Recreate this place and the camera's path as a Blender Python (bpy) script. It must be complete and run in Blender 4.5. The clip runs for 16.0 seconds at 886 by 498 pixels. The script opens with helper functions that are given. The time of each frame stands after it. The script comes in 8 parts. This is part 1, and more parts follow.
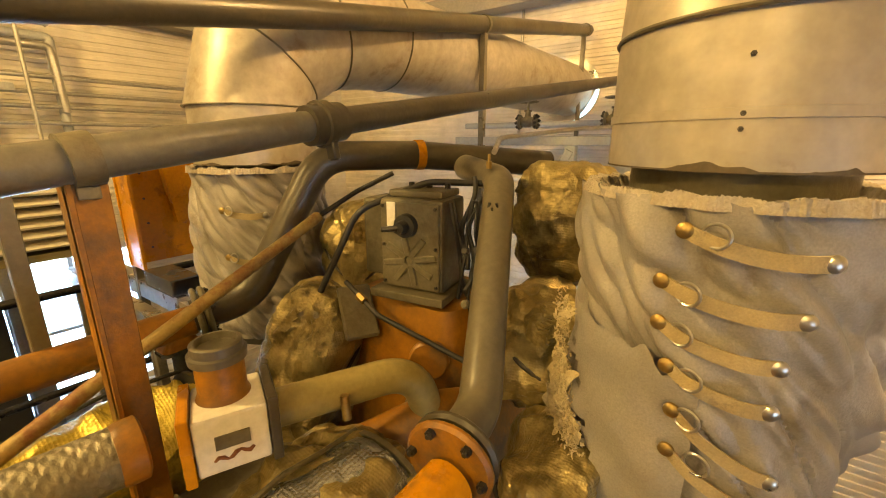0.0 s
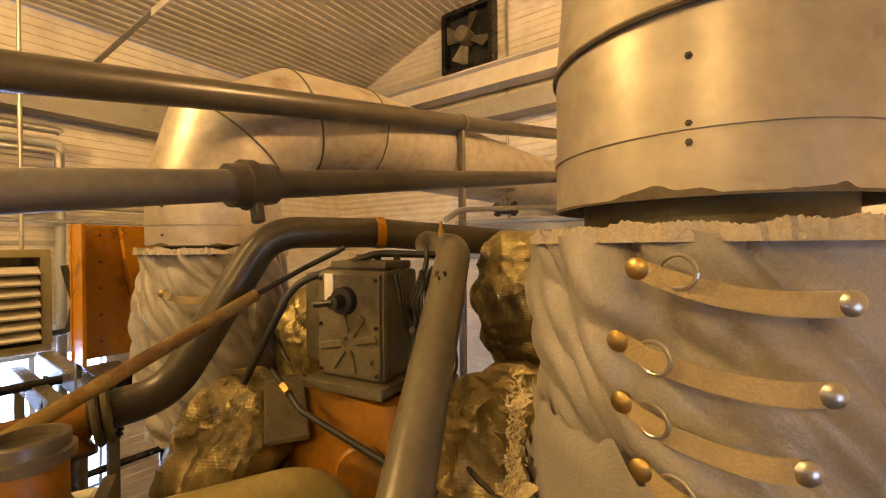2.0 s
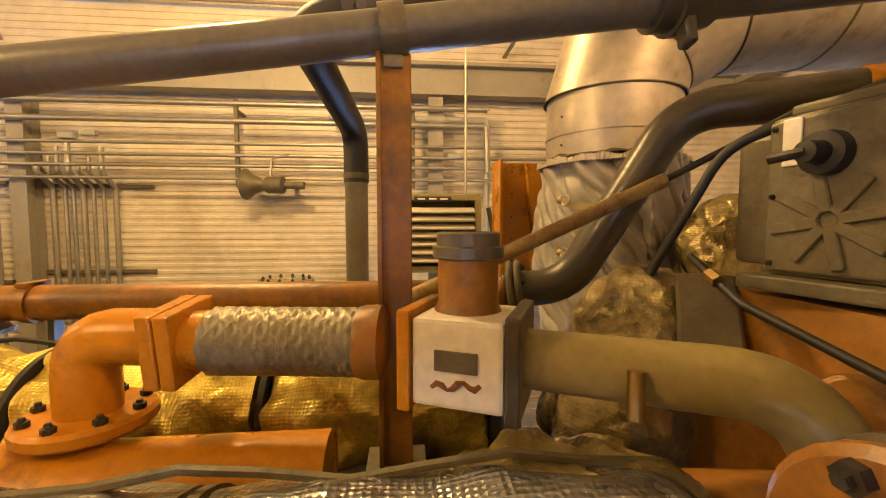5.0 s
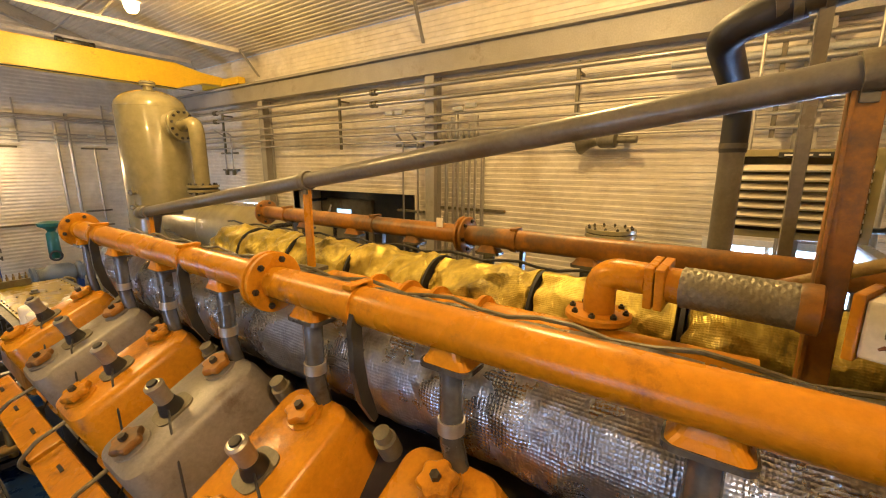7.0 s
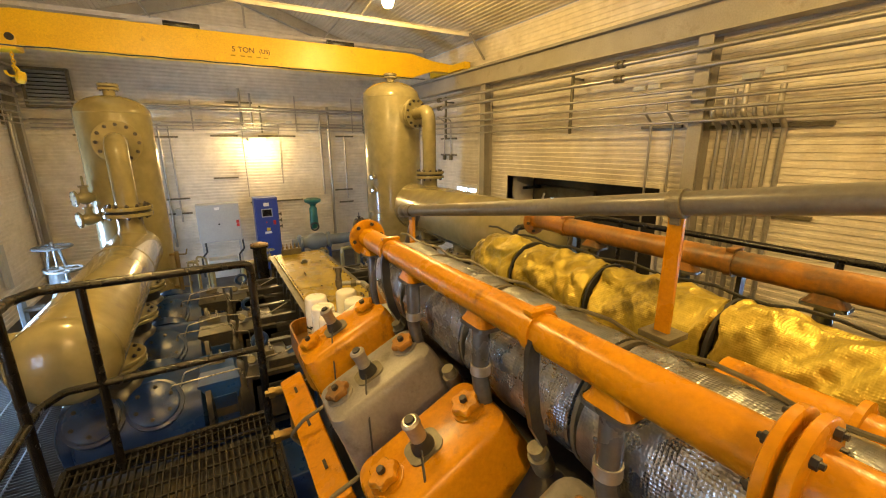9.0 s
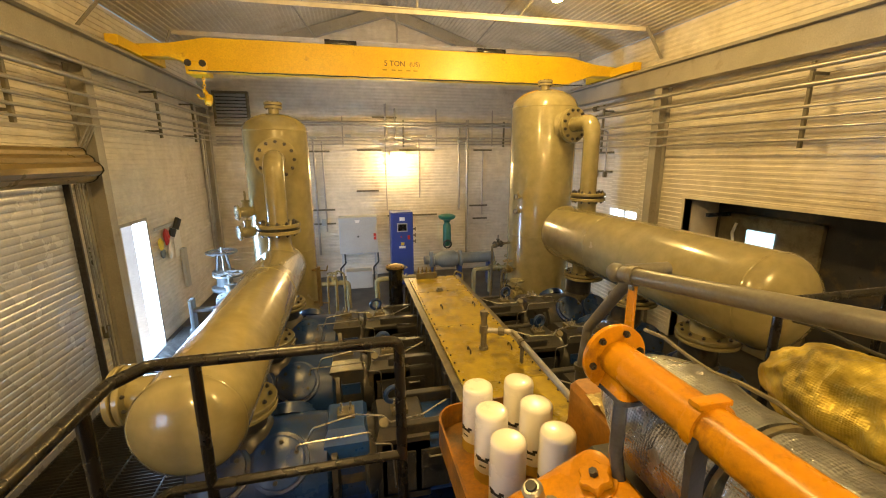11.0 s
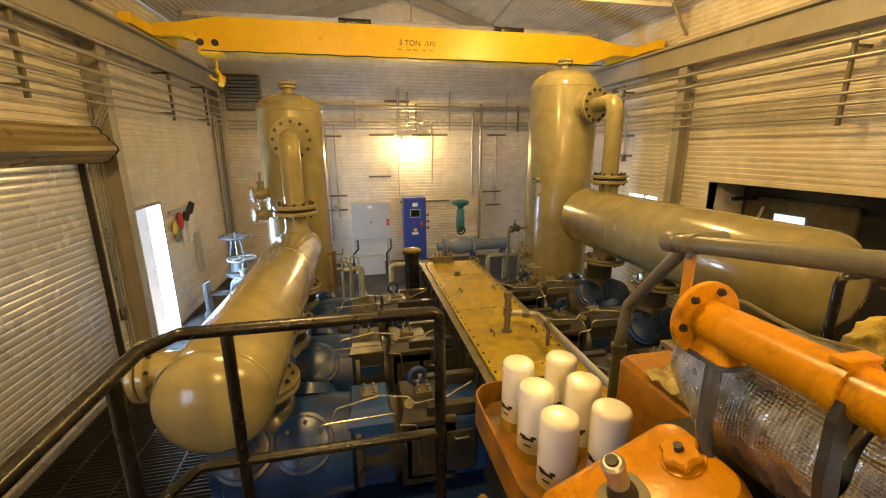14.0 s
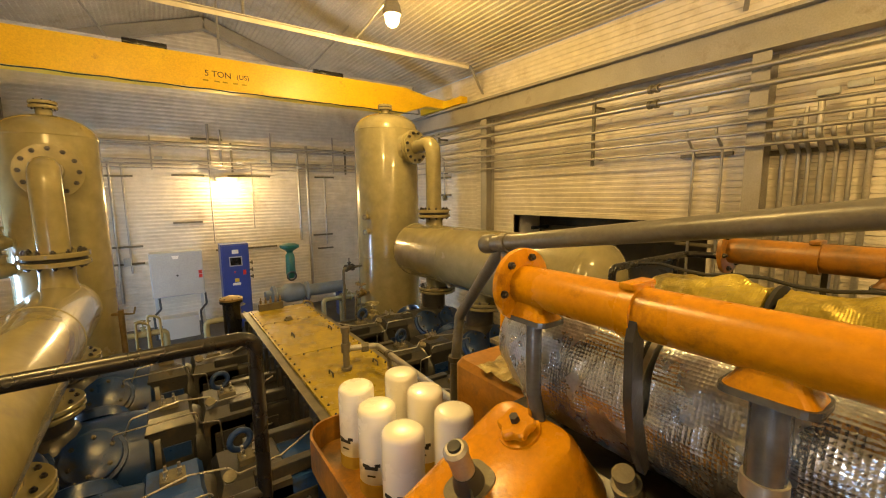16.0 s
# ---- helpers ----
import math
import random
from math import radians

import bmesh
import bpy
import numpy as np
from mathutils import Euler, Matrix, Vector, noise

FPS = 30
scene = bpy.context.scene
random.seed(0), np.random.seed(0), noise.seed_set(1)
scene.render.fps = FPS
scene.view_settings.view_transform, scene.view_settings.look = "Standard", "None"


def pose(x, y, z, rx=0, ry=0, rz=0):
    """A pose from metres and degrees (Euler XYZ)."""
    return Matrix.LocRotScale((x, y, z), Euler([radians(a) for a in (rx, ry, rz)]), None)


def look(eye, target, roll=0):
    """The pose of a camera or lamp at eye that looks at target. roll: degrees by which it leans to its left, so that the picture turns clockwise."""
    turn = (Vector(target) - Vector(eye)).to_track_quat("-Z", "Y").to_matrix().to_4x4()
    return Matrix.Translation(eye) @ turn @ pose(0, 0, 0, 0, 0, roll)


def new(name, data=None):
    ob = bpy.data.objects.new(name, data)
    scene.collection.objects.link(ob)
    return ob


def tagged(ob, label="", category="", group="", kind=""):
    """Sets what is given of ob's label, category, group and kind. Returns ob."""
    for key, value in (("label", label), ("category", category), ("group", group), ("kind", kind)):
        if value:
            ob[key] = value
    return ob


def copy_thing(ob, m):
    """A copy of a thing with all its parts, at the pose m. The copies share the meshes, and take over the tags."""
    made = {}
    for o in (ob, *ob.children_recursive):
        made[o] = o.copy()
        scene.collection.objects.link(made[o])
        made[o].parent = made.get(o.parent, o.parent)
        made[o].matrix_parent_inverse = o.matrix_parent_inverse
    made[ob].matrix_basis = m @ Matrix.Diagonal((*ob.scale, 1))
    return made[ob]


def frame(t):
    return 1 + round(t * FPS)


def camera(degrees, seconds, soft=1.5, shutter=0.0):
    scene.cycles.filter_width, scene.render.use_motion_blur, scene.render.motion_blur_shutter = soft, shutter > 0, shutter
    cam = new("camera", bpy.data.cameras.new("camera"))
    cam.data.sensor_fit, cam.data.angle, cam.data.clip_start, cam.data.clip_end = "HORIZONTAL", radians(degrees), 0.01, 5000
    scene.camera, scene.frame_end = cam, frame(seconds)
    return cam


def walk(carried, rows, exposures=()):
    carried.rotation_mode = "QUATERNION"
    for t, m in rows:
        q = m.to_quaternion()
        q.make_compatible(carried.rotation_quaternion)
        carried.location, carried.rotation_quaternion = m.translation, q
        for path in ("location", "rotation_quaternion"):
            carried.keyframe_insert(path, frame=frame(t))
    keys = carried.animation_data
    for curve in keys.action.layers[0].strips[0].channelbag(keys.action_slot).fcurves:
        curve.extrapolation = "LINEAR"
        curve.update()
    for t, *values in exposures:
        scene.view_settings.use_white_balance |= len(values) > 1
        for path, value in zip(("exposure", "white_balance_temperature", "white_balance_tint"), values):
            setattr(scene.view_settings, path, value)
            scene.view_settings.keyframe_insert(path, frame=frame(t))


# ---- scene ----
cam = camera(95.0, 16.0, soft=1.1)
METRES, EYE, TILT, LEAN, TURN = 4.5, 3.05, 0.0, 0.0, 35.1
ROWS = [
    (0.0, 0.0, 0.0, 0.0, -0.0, -14.91, 0.01),
    (0.5, -0.0137, -0.0062, 0.007, -2.21, -9.74, 0.16),
    (1.0, -0.0049, -0.0059, 0.0042, -3.43, -5.05, 0.39),
    (1.5, 0.0203, 0.0123, -0.0067, -2.76, -1.47, 0.51),
    (2.0, 0.0317, 0.0294, -0.022, 0.52, -0.33, 0.46),
    (2.5, 0.0247, 0.0358, -0.0301, 6.1, -0.29, 0.39),
    (3.0, 0.0095, 0.055, -0.0439, 16.86, -0.67, 0.22),
    (3.5, -0.0081, 0.0781, -0.0763, 27.34, -1.17, -0.1),
    (6.0, 0.0328, 0.0047, -0.0612, 67.25, -6.65, -0.03),
    (6.5, 0.0605, -0.0356, -0.0492, 79.02, -8.94, -0.11),
    (7.0, 0.0613, -0.0472, -0.0465, 89.27, -11.67, -0.13),
    (7.5, 0.0378, -0.0527, -0.0443, 97.81, -14.0, 0.01),
    (8.0, 0.0087, -0.0837, -0.0406, 105.27, -15.24, 0.34),
    (8.5, -0.0222, -0.1469, -0.0312, 110.34, -15.28, 0.41),
    (9.0, -0.0548, -0.2049, -0.0259, 114.83, -14.26, 0.35),
    (9.5, -0.0985, -0.2596, -0.0179, 120.05, -12.5, 0.56),
    (10.0, -0.1216, -0.3036, -0.0202, 124.11, -11.15, 0.54),
    (12.5, -0.2287, -0.4542, 0.0127, 139.05, -17.48, 0.54),
    (13.0, -0.2199, -0.4538, 0.0093, 139.12, -18.34, 0.55),
    (13.5, -0.1993, -0.4401, -0.0079, 137.14, -17.12, 0.44),
    (14.0, -0.1713, -0.4196, -0.0351, 132.99, -14.02, 0.3),
    (14.5, -0.1687, -0.3966, -0.0473, 127.8, -11.56, 0.31),
    (15.0, -0.184, -0.4029, -0.055, 121.58, -9.5, 0.4),
    (15.5, -0.1885, -0.4208, -0.0648, 115.9, -8.33, 0.57),
    (16.0, -0.1897, -0.42, -0.0721, 109.93, -7.59, 0.64),
]
walk(cam, [(t, pose(0, 0, EYE, TILT, LEAN, TURN) @ pose(METRES * x, METRES * y, METRES * z, 90 + pitch, roll, yaw)) for t, x, y, z, yaw, pitch, roll in ROWS],
     ((0.0, 0.2, 6500, 10), (0.5, -0.02, 6500, 12), (1.0, -0.1, 6500, 17), (1.5, -0.15, 6500, 22), (3.0, 0.08, 6500, 25), (3.5, 0.03, 6500, 25), (6.5, -0.03, 6000, 22), (7.0, -0.08, 6000, 18), (8.5, -0.08, 6400, 11), (10.0, -0.05, 6400, 10), (12.5, 0.06, 6250, 11), (13.0, 0.05, 6350, 11), (14.5, -0.1, 6600, 12), (16.0, -0.12, 6500, 10)))

# ---- light ----
world = bpy.data.worlds.new("world")
scene.world = world
world.use_nodes = True
wn = world.node_tree.nodes
sky = wn.new("ShaderNodeTexSky")
sky.sky_type, sky.sun_disc, sky.sun_elevation, sky.sun_rotation = "NISHITA", False, radians(32), radians(60)
wn["Background"].inputs["Strength"].default_value = 0.15
world.node_tree.links.new(sky.outputs[0], wn["Background"].inputs["Color"])
sun = new("sun", bpy.data.lights.new("sun", "SUN"))
sun.data.energy, sun.data.angle, sun.data.color = 5.0, radians(0.5), (1.0, 0.93, 0.82)
sun.matrix_world = look((0, 0, 0), (-0.74, -0.43, -0.52))

WARM = (1.0, 0.645, 0.2)
# only the first bay lamp is known; the other three are added fill, out of view
for bx, by, watts, tint in ((-2.24, -6.87, 245, WARM), (-2.24, -1.1, 320, WARM), (0.9, -3.6, 290, WARM), (0.9, 1.9, 400, (1.0, 0.6, 0.2))):
    lamp = new("bay_light", bpy.data.lights.new("bay_light", "POINT"))
    lamp.data.energy, lamp.data.color, lamp.data.shadow_soft_size = watts, tint, 0.12
    lamp.location = (bx, by, 4.82)
pack = new("wall_light", bpy.data.lights.new("wall_light", "POINT"))
pack.data.energy, pack.data.color, pack.data.shadow_soft_size = 110, (1.0, 0.66, 0.25), 0.1
pack.location = (-0.9, -12.0, 2.95)
DAY = (0.45, 0.68, 1.0)
for eye, target, w, h, watts in (((3.68, -8.69, 1.05), (0, -8.69, 1.05), 0.9, 2.1, 380), ((-5.05, -8.82, 1.56), (0, -8.8, 1.2), 0.8, 0.85, 40), ((-5.05, 0.7, 1.32), (0, 0.6, 1.0), 1.5, 1.35, 150), ((3.66, -0.7, 1.7), (0, -2.2, 1.6), 1.5, 1.1, 32)):
    lamp = new("daylight", bpy.data.lights.new("daylight", "AREA"))
    lamp.data.shape, lamp.data.size, lamp.data.size_y, lamp.data.energy, lamp.data.color = "RECTANGLE", w, h, watts, DAY
    lamp.matrix_world = look(eye, target)


# ---- materials ----
def surf(name, a, b=None, rough=0.5, metal=0.0, scale=6.0, bump=0.15, grain=60.0, dirt=None, dirty=0.0, dirt_scale=2.5, coat=0.0, per=0.0):
    """A surface of two mixed tones with fine relief, blotches of dirt and uneven gloss."""
    m = bpy.data.materials.new(name)
    m.use_nodes = True
    n, l = m.node_tree.nodes, m.node_tree.links
    bs = n["Principled BSDF"]
    geo = n.new("ShaderNodeNewGeometry")

    def tex(s, detail=5.0, rough_=0.6):
        t = n.new("ShaderNodeTexNoise")
        t.inputs["Scale"].default_value, t.inputs["Detail"].default_value, t.inputs["Roughness"].default_value = s, detail, rough_
        l.new(geo.outputs["Position"], t.inputs["Vector"])
        return t

    def ramp(src, lo, hi):
        r = n.new("ShaderNodeMapRange")
        r.inputs["From Min"].default_value, r.inputs["From Max"].default_value = lo, hi
        l.new(src, r.inputs["Value"])
        return r.outputs["Result"]

    def mix(fac, c1, c2):
        x = n.new("ShaderNodeMix")
        x.data_type = "RGBA"
        for sock, v in ((x.inputs["Factor"], fac), (x.inputs["A"], c1), (x.inputs["B"], c2)):
            if isinstance(v, tuple):
                sock.default_value = (*v, 1)
            elif isinstance(v, float):
                sock.default_value = v
            else:
                l.new(v, sock)
        return x.outputs["Result"]

    b = b or tuple(c * 0.8 for c in a)
    big, fine = tex(scale), tex(grain, 3.0)
    col = mix(ramp(big.outputs["Fac"], 0.35, 0.68), a, b)
    col = mix(ramp(fine.outputs["Fac"], 0.2, 1.3), col, tuple(c * 0.55 for c in b))
    if dirty > 0:
        d = tex(dirt_scale, 8.0, 0.7)
        col = mix(ramp(d.outputs["Fac"], 0.66 - 0.3 * dirty, 0.80 - 0.25 * dirty), col, dirt or (0.05, 0.04, 0.03))
    if per > 0:
        oi = n.new("ShaderNodeObjectInfo")
        hs = n.new("ShaderNodeHueSaturation")
        l.new(ramp(oi.outputs["Random"], -0.5 / per, 1 + 0.5 / per), hs.inputs["Value"])
        mm = n.new("ShaderNodeMapRange")
        mm.inputs["To Min"].default_value, mm.inputs["To Max"].default_value = 1 - per, 1 + per
        l.new(oi.outputs["Random"], mm.inputs["Value"])
        l.new(mm.outputs["Result"], hs.inputs["Value"])
        l.new(col, hs.inputs["Color"])
        col = hs.outputs["Color"]
    l.new(col, bs.inputs["Base Color"])
    rr = n.new("ShaderNodeMapRange")
    rr.inputs["To Min"].default_value, rr.inputs["To Max"].default_value = max(rough - 0.12, 0.03), min(rough + 0.16, 1)
    l.new(big.outputs["Fac"], rr.inputs["Value"])
    l.new(rr.outputs["Result"], bs.inputs["Roughness"])
    bs.inputs["Metallic"].default_value = metal
    bs.inputs["Coat Weight"].default_value = coat
    if bump > 0:
        bp = n.new("ShaderNodeBump")
        bp.inputs["Strength"].default_value, bp.inputs["Distance"].default_value = bump, 0.004
        l.new(fine.outputs["Fac"], bp.inputs["Height"])
        l.new(bp.outputs["Normal"], bs.inputs["Normal"])
    return m


def glow(name, color, strength):
    m = bpy.data.materials.new(name)
    m.use_nodes = True
    bs = m.node_tree.nodes["Principled BSDF"]
    bs.inputs["Base Color"].default_value = (*color, 1)
    bs.inputs["Emission Color"].default_value, bs.inputs["Emission Strength"].default_value = (*color, 1), strength
    return m


def foil(name, a, b, cell, rough, metal, wrinkle, dirt, dirty, dimple=0.45, mapped=False):
    """Quilted metal foil: small pressed dimples over soft wrinkles, partly soiled."""
    m = surf(name, a, b, rough, metal, 5.0, 0.0, 40.0, dirt, dirty, 3.0)
    n, l = m.node_tree.nodes, m.node_tree.links
    bs = n["Principled BSDF"]
    geo = n.new("ShaderNodeNewGeometry")
    v = n.new("ShaderNodeTexVoronoi")
    v.inputs["Scale"].default_value, v.inputs["Randomness"].default_value = 1 / cell, 0.12
    w = n.new("ShaderNodeTexNoise")
    w.inputs["Scale"].default_value, w.inputs["Detail"].default_value, w.inputs["Distortion"].default_value = 9.0, 4.0, 1.2
    l.new(geo.outputs["Position"], w.inputs["Vector"])
    if mapped:
        v.voronoi_dimensions = "2D"
        v.inputs["Randomness"].default_value = 0.04
        uv = n.new("ShaderNodeUVMap")
        uv.uv_map = "quilt"
        l.new(uv.outputs["UV"], v.inputs["Vector"])
    else:
        l.new(geo.outputs["Position"], v.inputs["Vector"])
    b1, b2 = n.new("ShaderNodeBump"), n.new("ShaderNodeBump")
    b1.inputs["Strength"].default_value, b1.inputs["Distance"].default_value = dimple, cell * 0.45
    b2.inputs["Strength"].default_value, b2.inputs["Distance"].default_value = wrinkle, 0.05
    l.new(v.outputs["Distance"], b1.inputs["Height"])
    l.new(w.outputs["Fac"], b2.inputs["Height"])
    l.new(b2.outputs["Normal"], b1.inputs["Normal"])
    l.new(b1.outputs["Normal"], bs.inputs["Normal"])
    return m


M_WALL = surf("wall_liner", (0.74, 0.69, 0.6), (0.64, 0.58, 0.48), 0.45, 0.0, 1.2, 0.04, 6, (0.42, 0.36, 0.27), 0.28, 0.9)
M_ROOF = surf("roof_liner", (0.55, 0.51, 0.44), (0.42, 0.38, 0.3), 0.5, 0.0, 1.6, 0.05, 25, (0.3, 0.25, 0.18), 0.35, 0.8)
M_BEAM = surf("beam_paint", (0.36, 0.335, 0.29), (0.3, 0.28, 0.24), 0.5, 0.0, 3, 0.1, 60, (0.16, 0.13, 0.1), 0.25)
M_VESSEL = surf("vessel_paint", (0.33, 0.285, 0.14), (0.265, 0.228, 0.11), 0.2, 0.0, 2.5, 0.03, 7, (0.2, 0.17, 0.12), 0.16, 3.0, coat=0.6)
M_ORANGE = surf("orange_paint", (0.6, 0.262, 0.002), (0.5, 0.21, 0.002), 0.26, 0.0, 5, 0.2, 70, (0.12, 0.05, 0.012), 0.36, 6.0)
M_ORANGE.node_tree.nodes["Principled BSDF"].inputs["Specular IOR Level"].default_value = 0.3
M_ORANGE_OLD = surf("sooty_orange_paint", (0.4, 0.165, 0.005), (0.22, 0.1, 0.007), 0.4, 0.0, 7, 0.3, 60, (0.08, 0.055, 0.03), 0.6, 4.0)
M_YELLOW = surf("crane_yellow", (0.88, 0.57, 0.006), (0.82, 0.5, 0.005), 0.34, 0.0, 3, 0.08, 50, (0.4, 0.2, 0.02), 0.2, 5.0)
M_HEAD = surf("grey_head_paint", (0.25, 0.235, 0.215), (0.19, 0.178, 0.16), 0.36, 0.0, 6, 0.25, 80, (0.1, 0.08, 0.06), 0.35, 8.0)
M_PIPE = surf("grey_pipe_paint", (0.165, 0.145, 0.1), (0.115, 0.1, 0.068), 0.3, 0.0, 5, 0.15, 60, (0.09, 0.075, 0.055), 0.35, 5.0)
M_DARKPIPE = surf("sooty_pipe_paint", (0.085, 0.072, 0.046), (0.05, 0.042, 0.027), 0.32, 0.0, 6, 0.25, 60, (0.045, 0.035, 0.025), 0.5, 5.0)
M_VENT = surf("weathered_grey_pipe", (0.18, 0.17, 0.145), (0.125, 0.118, 0.095), 0.32, 0.1, 5, 0.2, 60, (0.09, 0.075, 0.05), 0.35, 5.0)
M_CONDUIT = surf("galvanised_conduit", (0.5, 0.48, 0.44), (0.4, 0.38, 0.34), 0.38, 0.75, 8, 0.08, 60)
M_BLACK = surf("black_rail_paint", (0.007, 0.007, 0.008), (0.012, 0.011, 0.01), 0.24, 0.0, 9, 0.12, 90, (0.05, 0.04, 0.03), 0.12, 12.0)
M_RUBBER = surf("black_rubber", (0.014, 0.014, 0.015), (0.024, 0.023, 0.022), 0.5, 0.0, 8, 0.2, 80)
M_BLUE = surf("compressor_blue", (0.016, 0.05, 0.19), (0.01, 0.03, 0.11), 0.28, 0.0, 4, 0.2, 60, (0.03, 0.028, 0.025), 0.4, 3.0)
# brighter copy of the blue: daylight on the nearest throw put into the colour
M_BLUE_DAYLIT = surf("daylit_compressor_blue", (0.02, 0.085, 0.34), (0.015, 0.05, 0.2), 0.3, 0.0, 4, 0.15, 60, (0.03, 0.028, 0.025), 0.35, 3.0)
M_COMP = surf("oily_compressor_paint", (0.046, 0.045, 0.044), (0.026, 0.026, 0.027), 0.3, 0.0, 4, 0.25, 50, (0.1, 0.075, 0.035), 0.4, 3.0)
M_DECK = surf("oily_cover_paint", (0.52, 0.385, 0.028), (0.3, 0.215, 0.016), 0.24, 0.0, 5, 0.2, 12, (0.1, 0.07, 0.02), 0.32, 3.0)
M_STEEL = surf("bright_steel", (0.62, 0.6, 0.57), (0.5, 0.48, 0.44), 0.28, 0.9, 9, 0.1, 80)
M_BOLT = surf("bolt_steel", (0.07, 0.065, 0.06), (0.04, 0.036, 0.034), 0.4, 0.6, 30, 0.2, 120)
M_STACK = surf("stack_sheet_metal", (0.53, 0.48, 0.4), (0.39, 0.345, 0.275), 0.4, 0.4, 4, 0.12, 25, (0.2, 0.14, 0.07), 0.3, 4.0)
M_CLOTH = surf("silicone_cloth", (0.36, 0.335, 0.31), (0.26, 0.24, 0.22), 0.36, 0.0, 7, 0.35, 260, (0.13, 0.1, 0.07), 0.3, 5.0)
M_STRAP = surf("webbing_strap", (0.46, 0.37, 0.2), (0.34, 0.27, 0.14), 0.7, 0.0, 12, 0.4, 300, (0.12, 0.09, 0.06), 0.3, 9.0)
M_BRAID = surf("dusty_steel_braid", (0.34, 0.31, 0.24), (0.22, 0.2, 0.14), 0.45, 0.6, 12, 0.4, 150, (0.1, 0.08, 0.05), 0.4, 9.0)
M_OLIVE = surf("olive_pipe_paint", (0.33, 0.27, 0.1), (0.25, 0.2, 0.07), 0.38, 0.0, 6, 0.2, 60, (0.12, 0.08, 0.03), 0.3, 6.0)
M_CHIPPED = surf("chipped_tan_paint", (0.42, 0.31, 0.1), (0.3, 0.2, 0.06), 0.55, 0.0, 14, 0.4, 80, (0.2, 0.075, 0.025), 0.6, 14.0)
M_SCORCH = surf("scorched_metal", (0.16, 0.125, 0.075), (0.09, 0.07, 0.04), 0.6, 0.2, 18, 0.2, 90)
M_FELT = surf("glass_felt", (0.62, 0.53, 0.33), (0.5, 0.41, 0.22), 0.95, 0.0, 30, 0.8, 200)
M_HEM = surf("frayed_cloth_hem", (0.5, 0.45, 0.38), (0.4, 0.35, 0.27), 0.9, 0.0, 22, 0.8, 200, (0.3, 0.22, 0.1), 0.3, 14.0)
M_RISER = surf("bare_steel_tube", (0.2, 0.21, 0.23), (0.12, 0.125, 0.135), 0.22, 0.6, 7, 0.15, 60, (0.07, 0.05, 0.035), 0.35, 8.0)
M_HOOD = surf("bronze_sheet", (0.3, 0.22, 0.09), (0.22, 0.16, 0.06), 0.3, 0.35, 3, 0.06, 40, (0.1, 0.07, 0.03), 0.25, 3.0)
M_WHITE = surf("white_enamel", (0.82, 0.8, 0.76), (0.76, 0.73, 0.66), 0.3, 0.0, 8, 0.05, 60, (0.5, 0.4, 0.22), 0.12, 7.0, coat=0.3)
M_CAN = surf("white_can_enamel", (0.86, 0.85, 0.82), (0.82, 0.8, 0.75), 0.26, 0.0, 3, 0.0, 3, coat=0.4)
M_OILY = surf("oil_film", (0.55, 0.4, 0.08), (0.45, 0.31, 0.05), 0.2, 0.0, 6, 0.0, 8)
M_RUST = surf("rusty_pipe", (0.26, 0.095, 0.03), (0.17, 0.06, 0.02), 0.7, 0.1, 9, 0.4, 90, (0.3, 0.2, 0.08), 0.4, 9.0)
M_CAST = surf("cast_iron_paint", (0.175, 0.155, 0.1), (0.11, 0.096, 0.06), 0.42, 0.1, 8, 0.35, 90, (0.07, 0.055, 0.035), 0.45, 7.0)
M_FLOOR = surf("deck_plate", (0.06, 0.06, 0.062), (0.04, 0.04, 0.042), 0.4, 0.3, 3, 0.3, 40, (0.1, 0.085, 0.06), 0.35, 1.5)
M_GRATE = surf("grating_steel", (0.05, 0.047, 0.042), (0.03, 0.028, 0.026), 0.45, 0.4, 6, 0.2, 60)
M_CABINET = surf("grey_cabinet_paint", (0.42, 0.43, 0.42), (0.38, 0.385, 0.375), 0.38, 0.0, 3, 0.05, 60)
M_BLUECAB = surf("blue_cabinet_paint", (0.03, 0.06, 0.3), (0.025, 0.05, 0.24), 0.35, 0.0, 3, 0.05, 60)
M_GREEN = surf("green_actuator_paint", (0.01, 0.13, 0.09), (0.01, 0.09, 0.06), 0.4, 0.0, 5, 0.1, 60)
M_PALE = surf("pale_blue_paint", (0.17, 0.195, 0.21), (0.13, 0.15, 0.16), 0.4, 0.0, 5, 0.1, 60, (0.2, 0.2, 0.2), 0.2)
M_DOORM = surf("roller_door_slat", (0.58, 0.58, 0.6), (0.5, 0.5, 0.515), 0.24, 0.25, 2, 0.06, 30, (0.25, 0.22, 0.2), 0.25, 1.5)
M_CLAY = surf("packed_gravel", (0.74, 0.74, 0.73), (0.66, 0.65, 0.63), 0.9, 0.0, 0.5, 0.3, 12)
M_BRASS = surf("brass", (0.45, 0.32, 0.12), (0.33, 0.23, 0.08), 0.42, 0.9, 12, 0.1, 90)
M_RED = surf("red_paint", (0.5, 0.02, 0.015), None, 0.45)
M_DARK = surf("dark_interior", (0.02, 0.02, 0.021), None, 0.7)
M_TAG = surf("yellow_plastic", (0.75, 0.52, 0.03), None, 0.4)
M_INK = surf("black_ink", (0.02, 0.02, 0.02), None, 0.6, bump=0)
M_SILVER = foil("silver_foil_quilt", (0.52, 0.54, 0.58), (0.36, 0.375, 0.4), 0.0085, 0.26, 0.92, 0.3, (0.12, 0.1, 0.08), 0.34, 0.45, True)
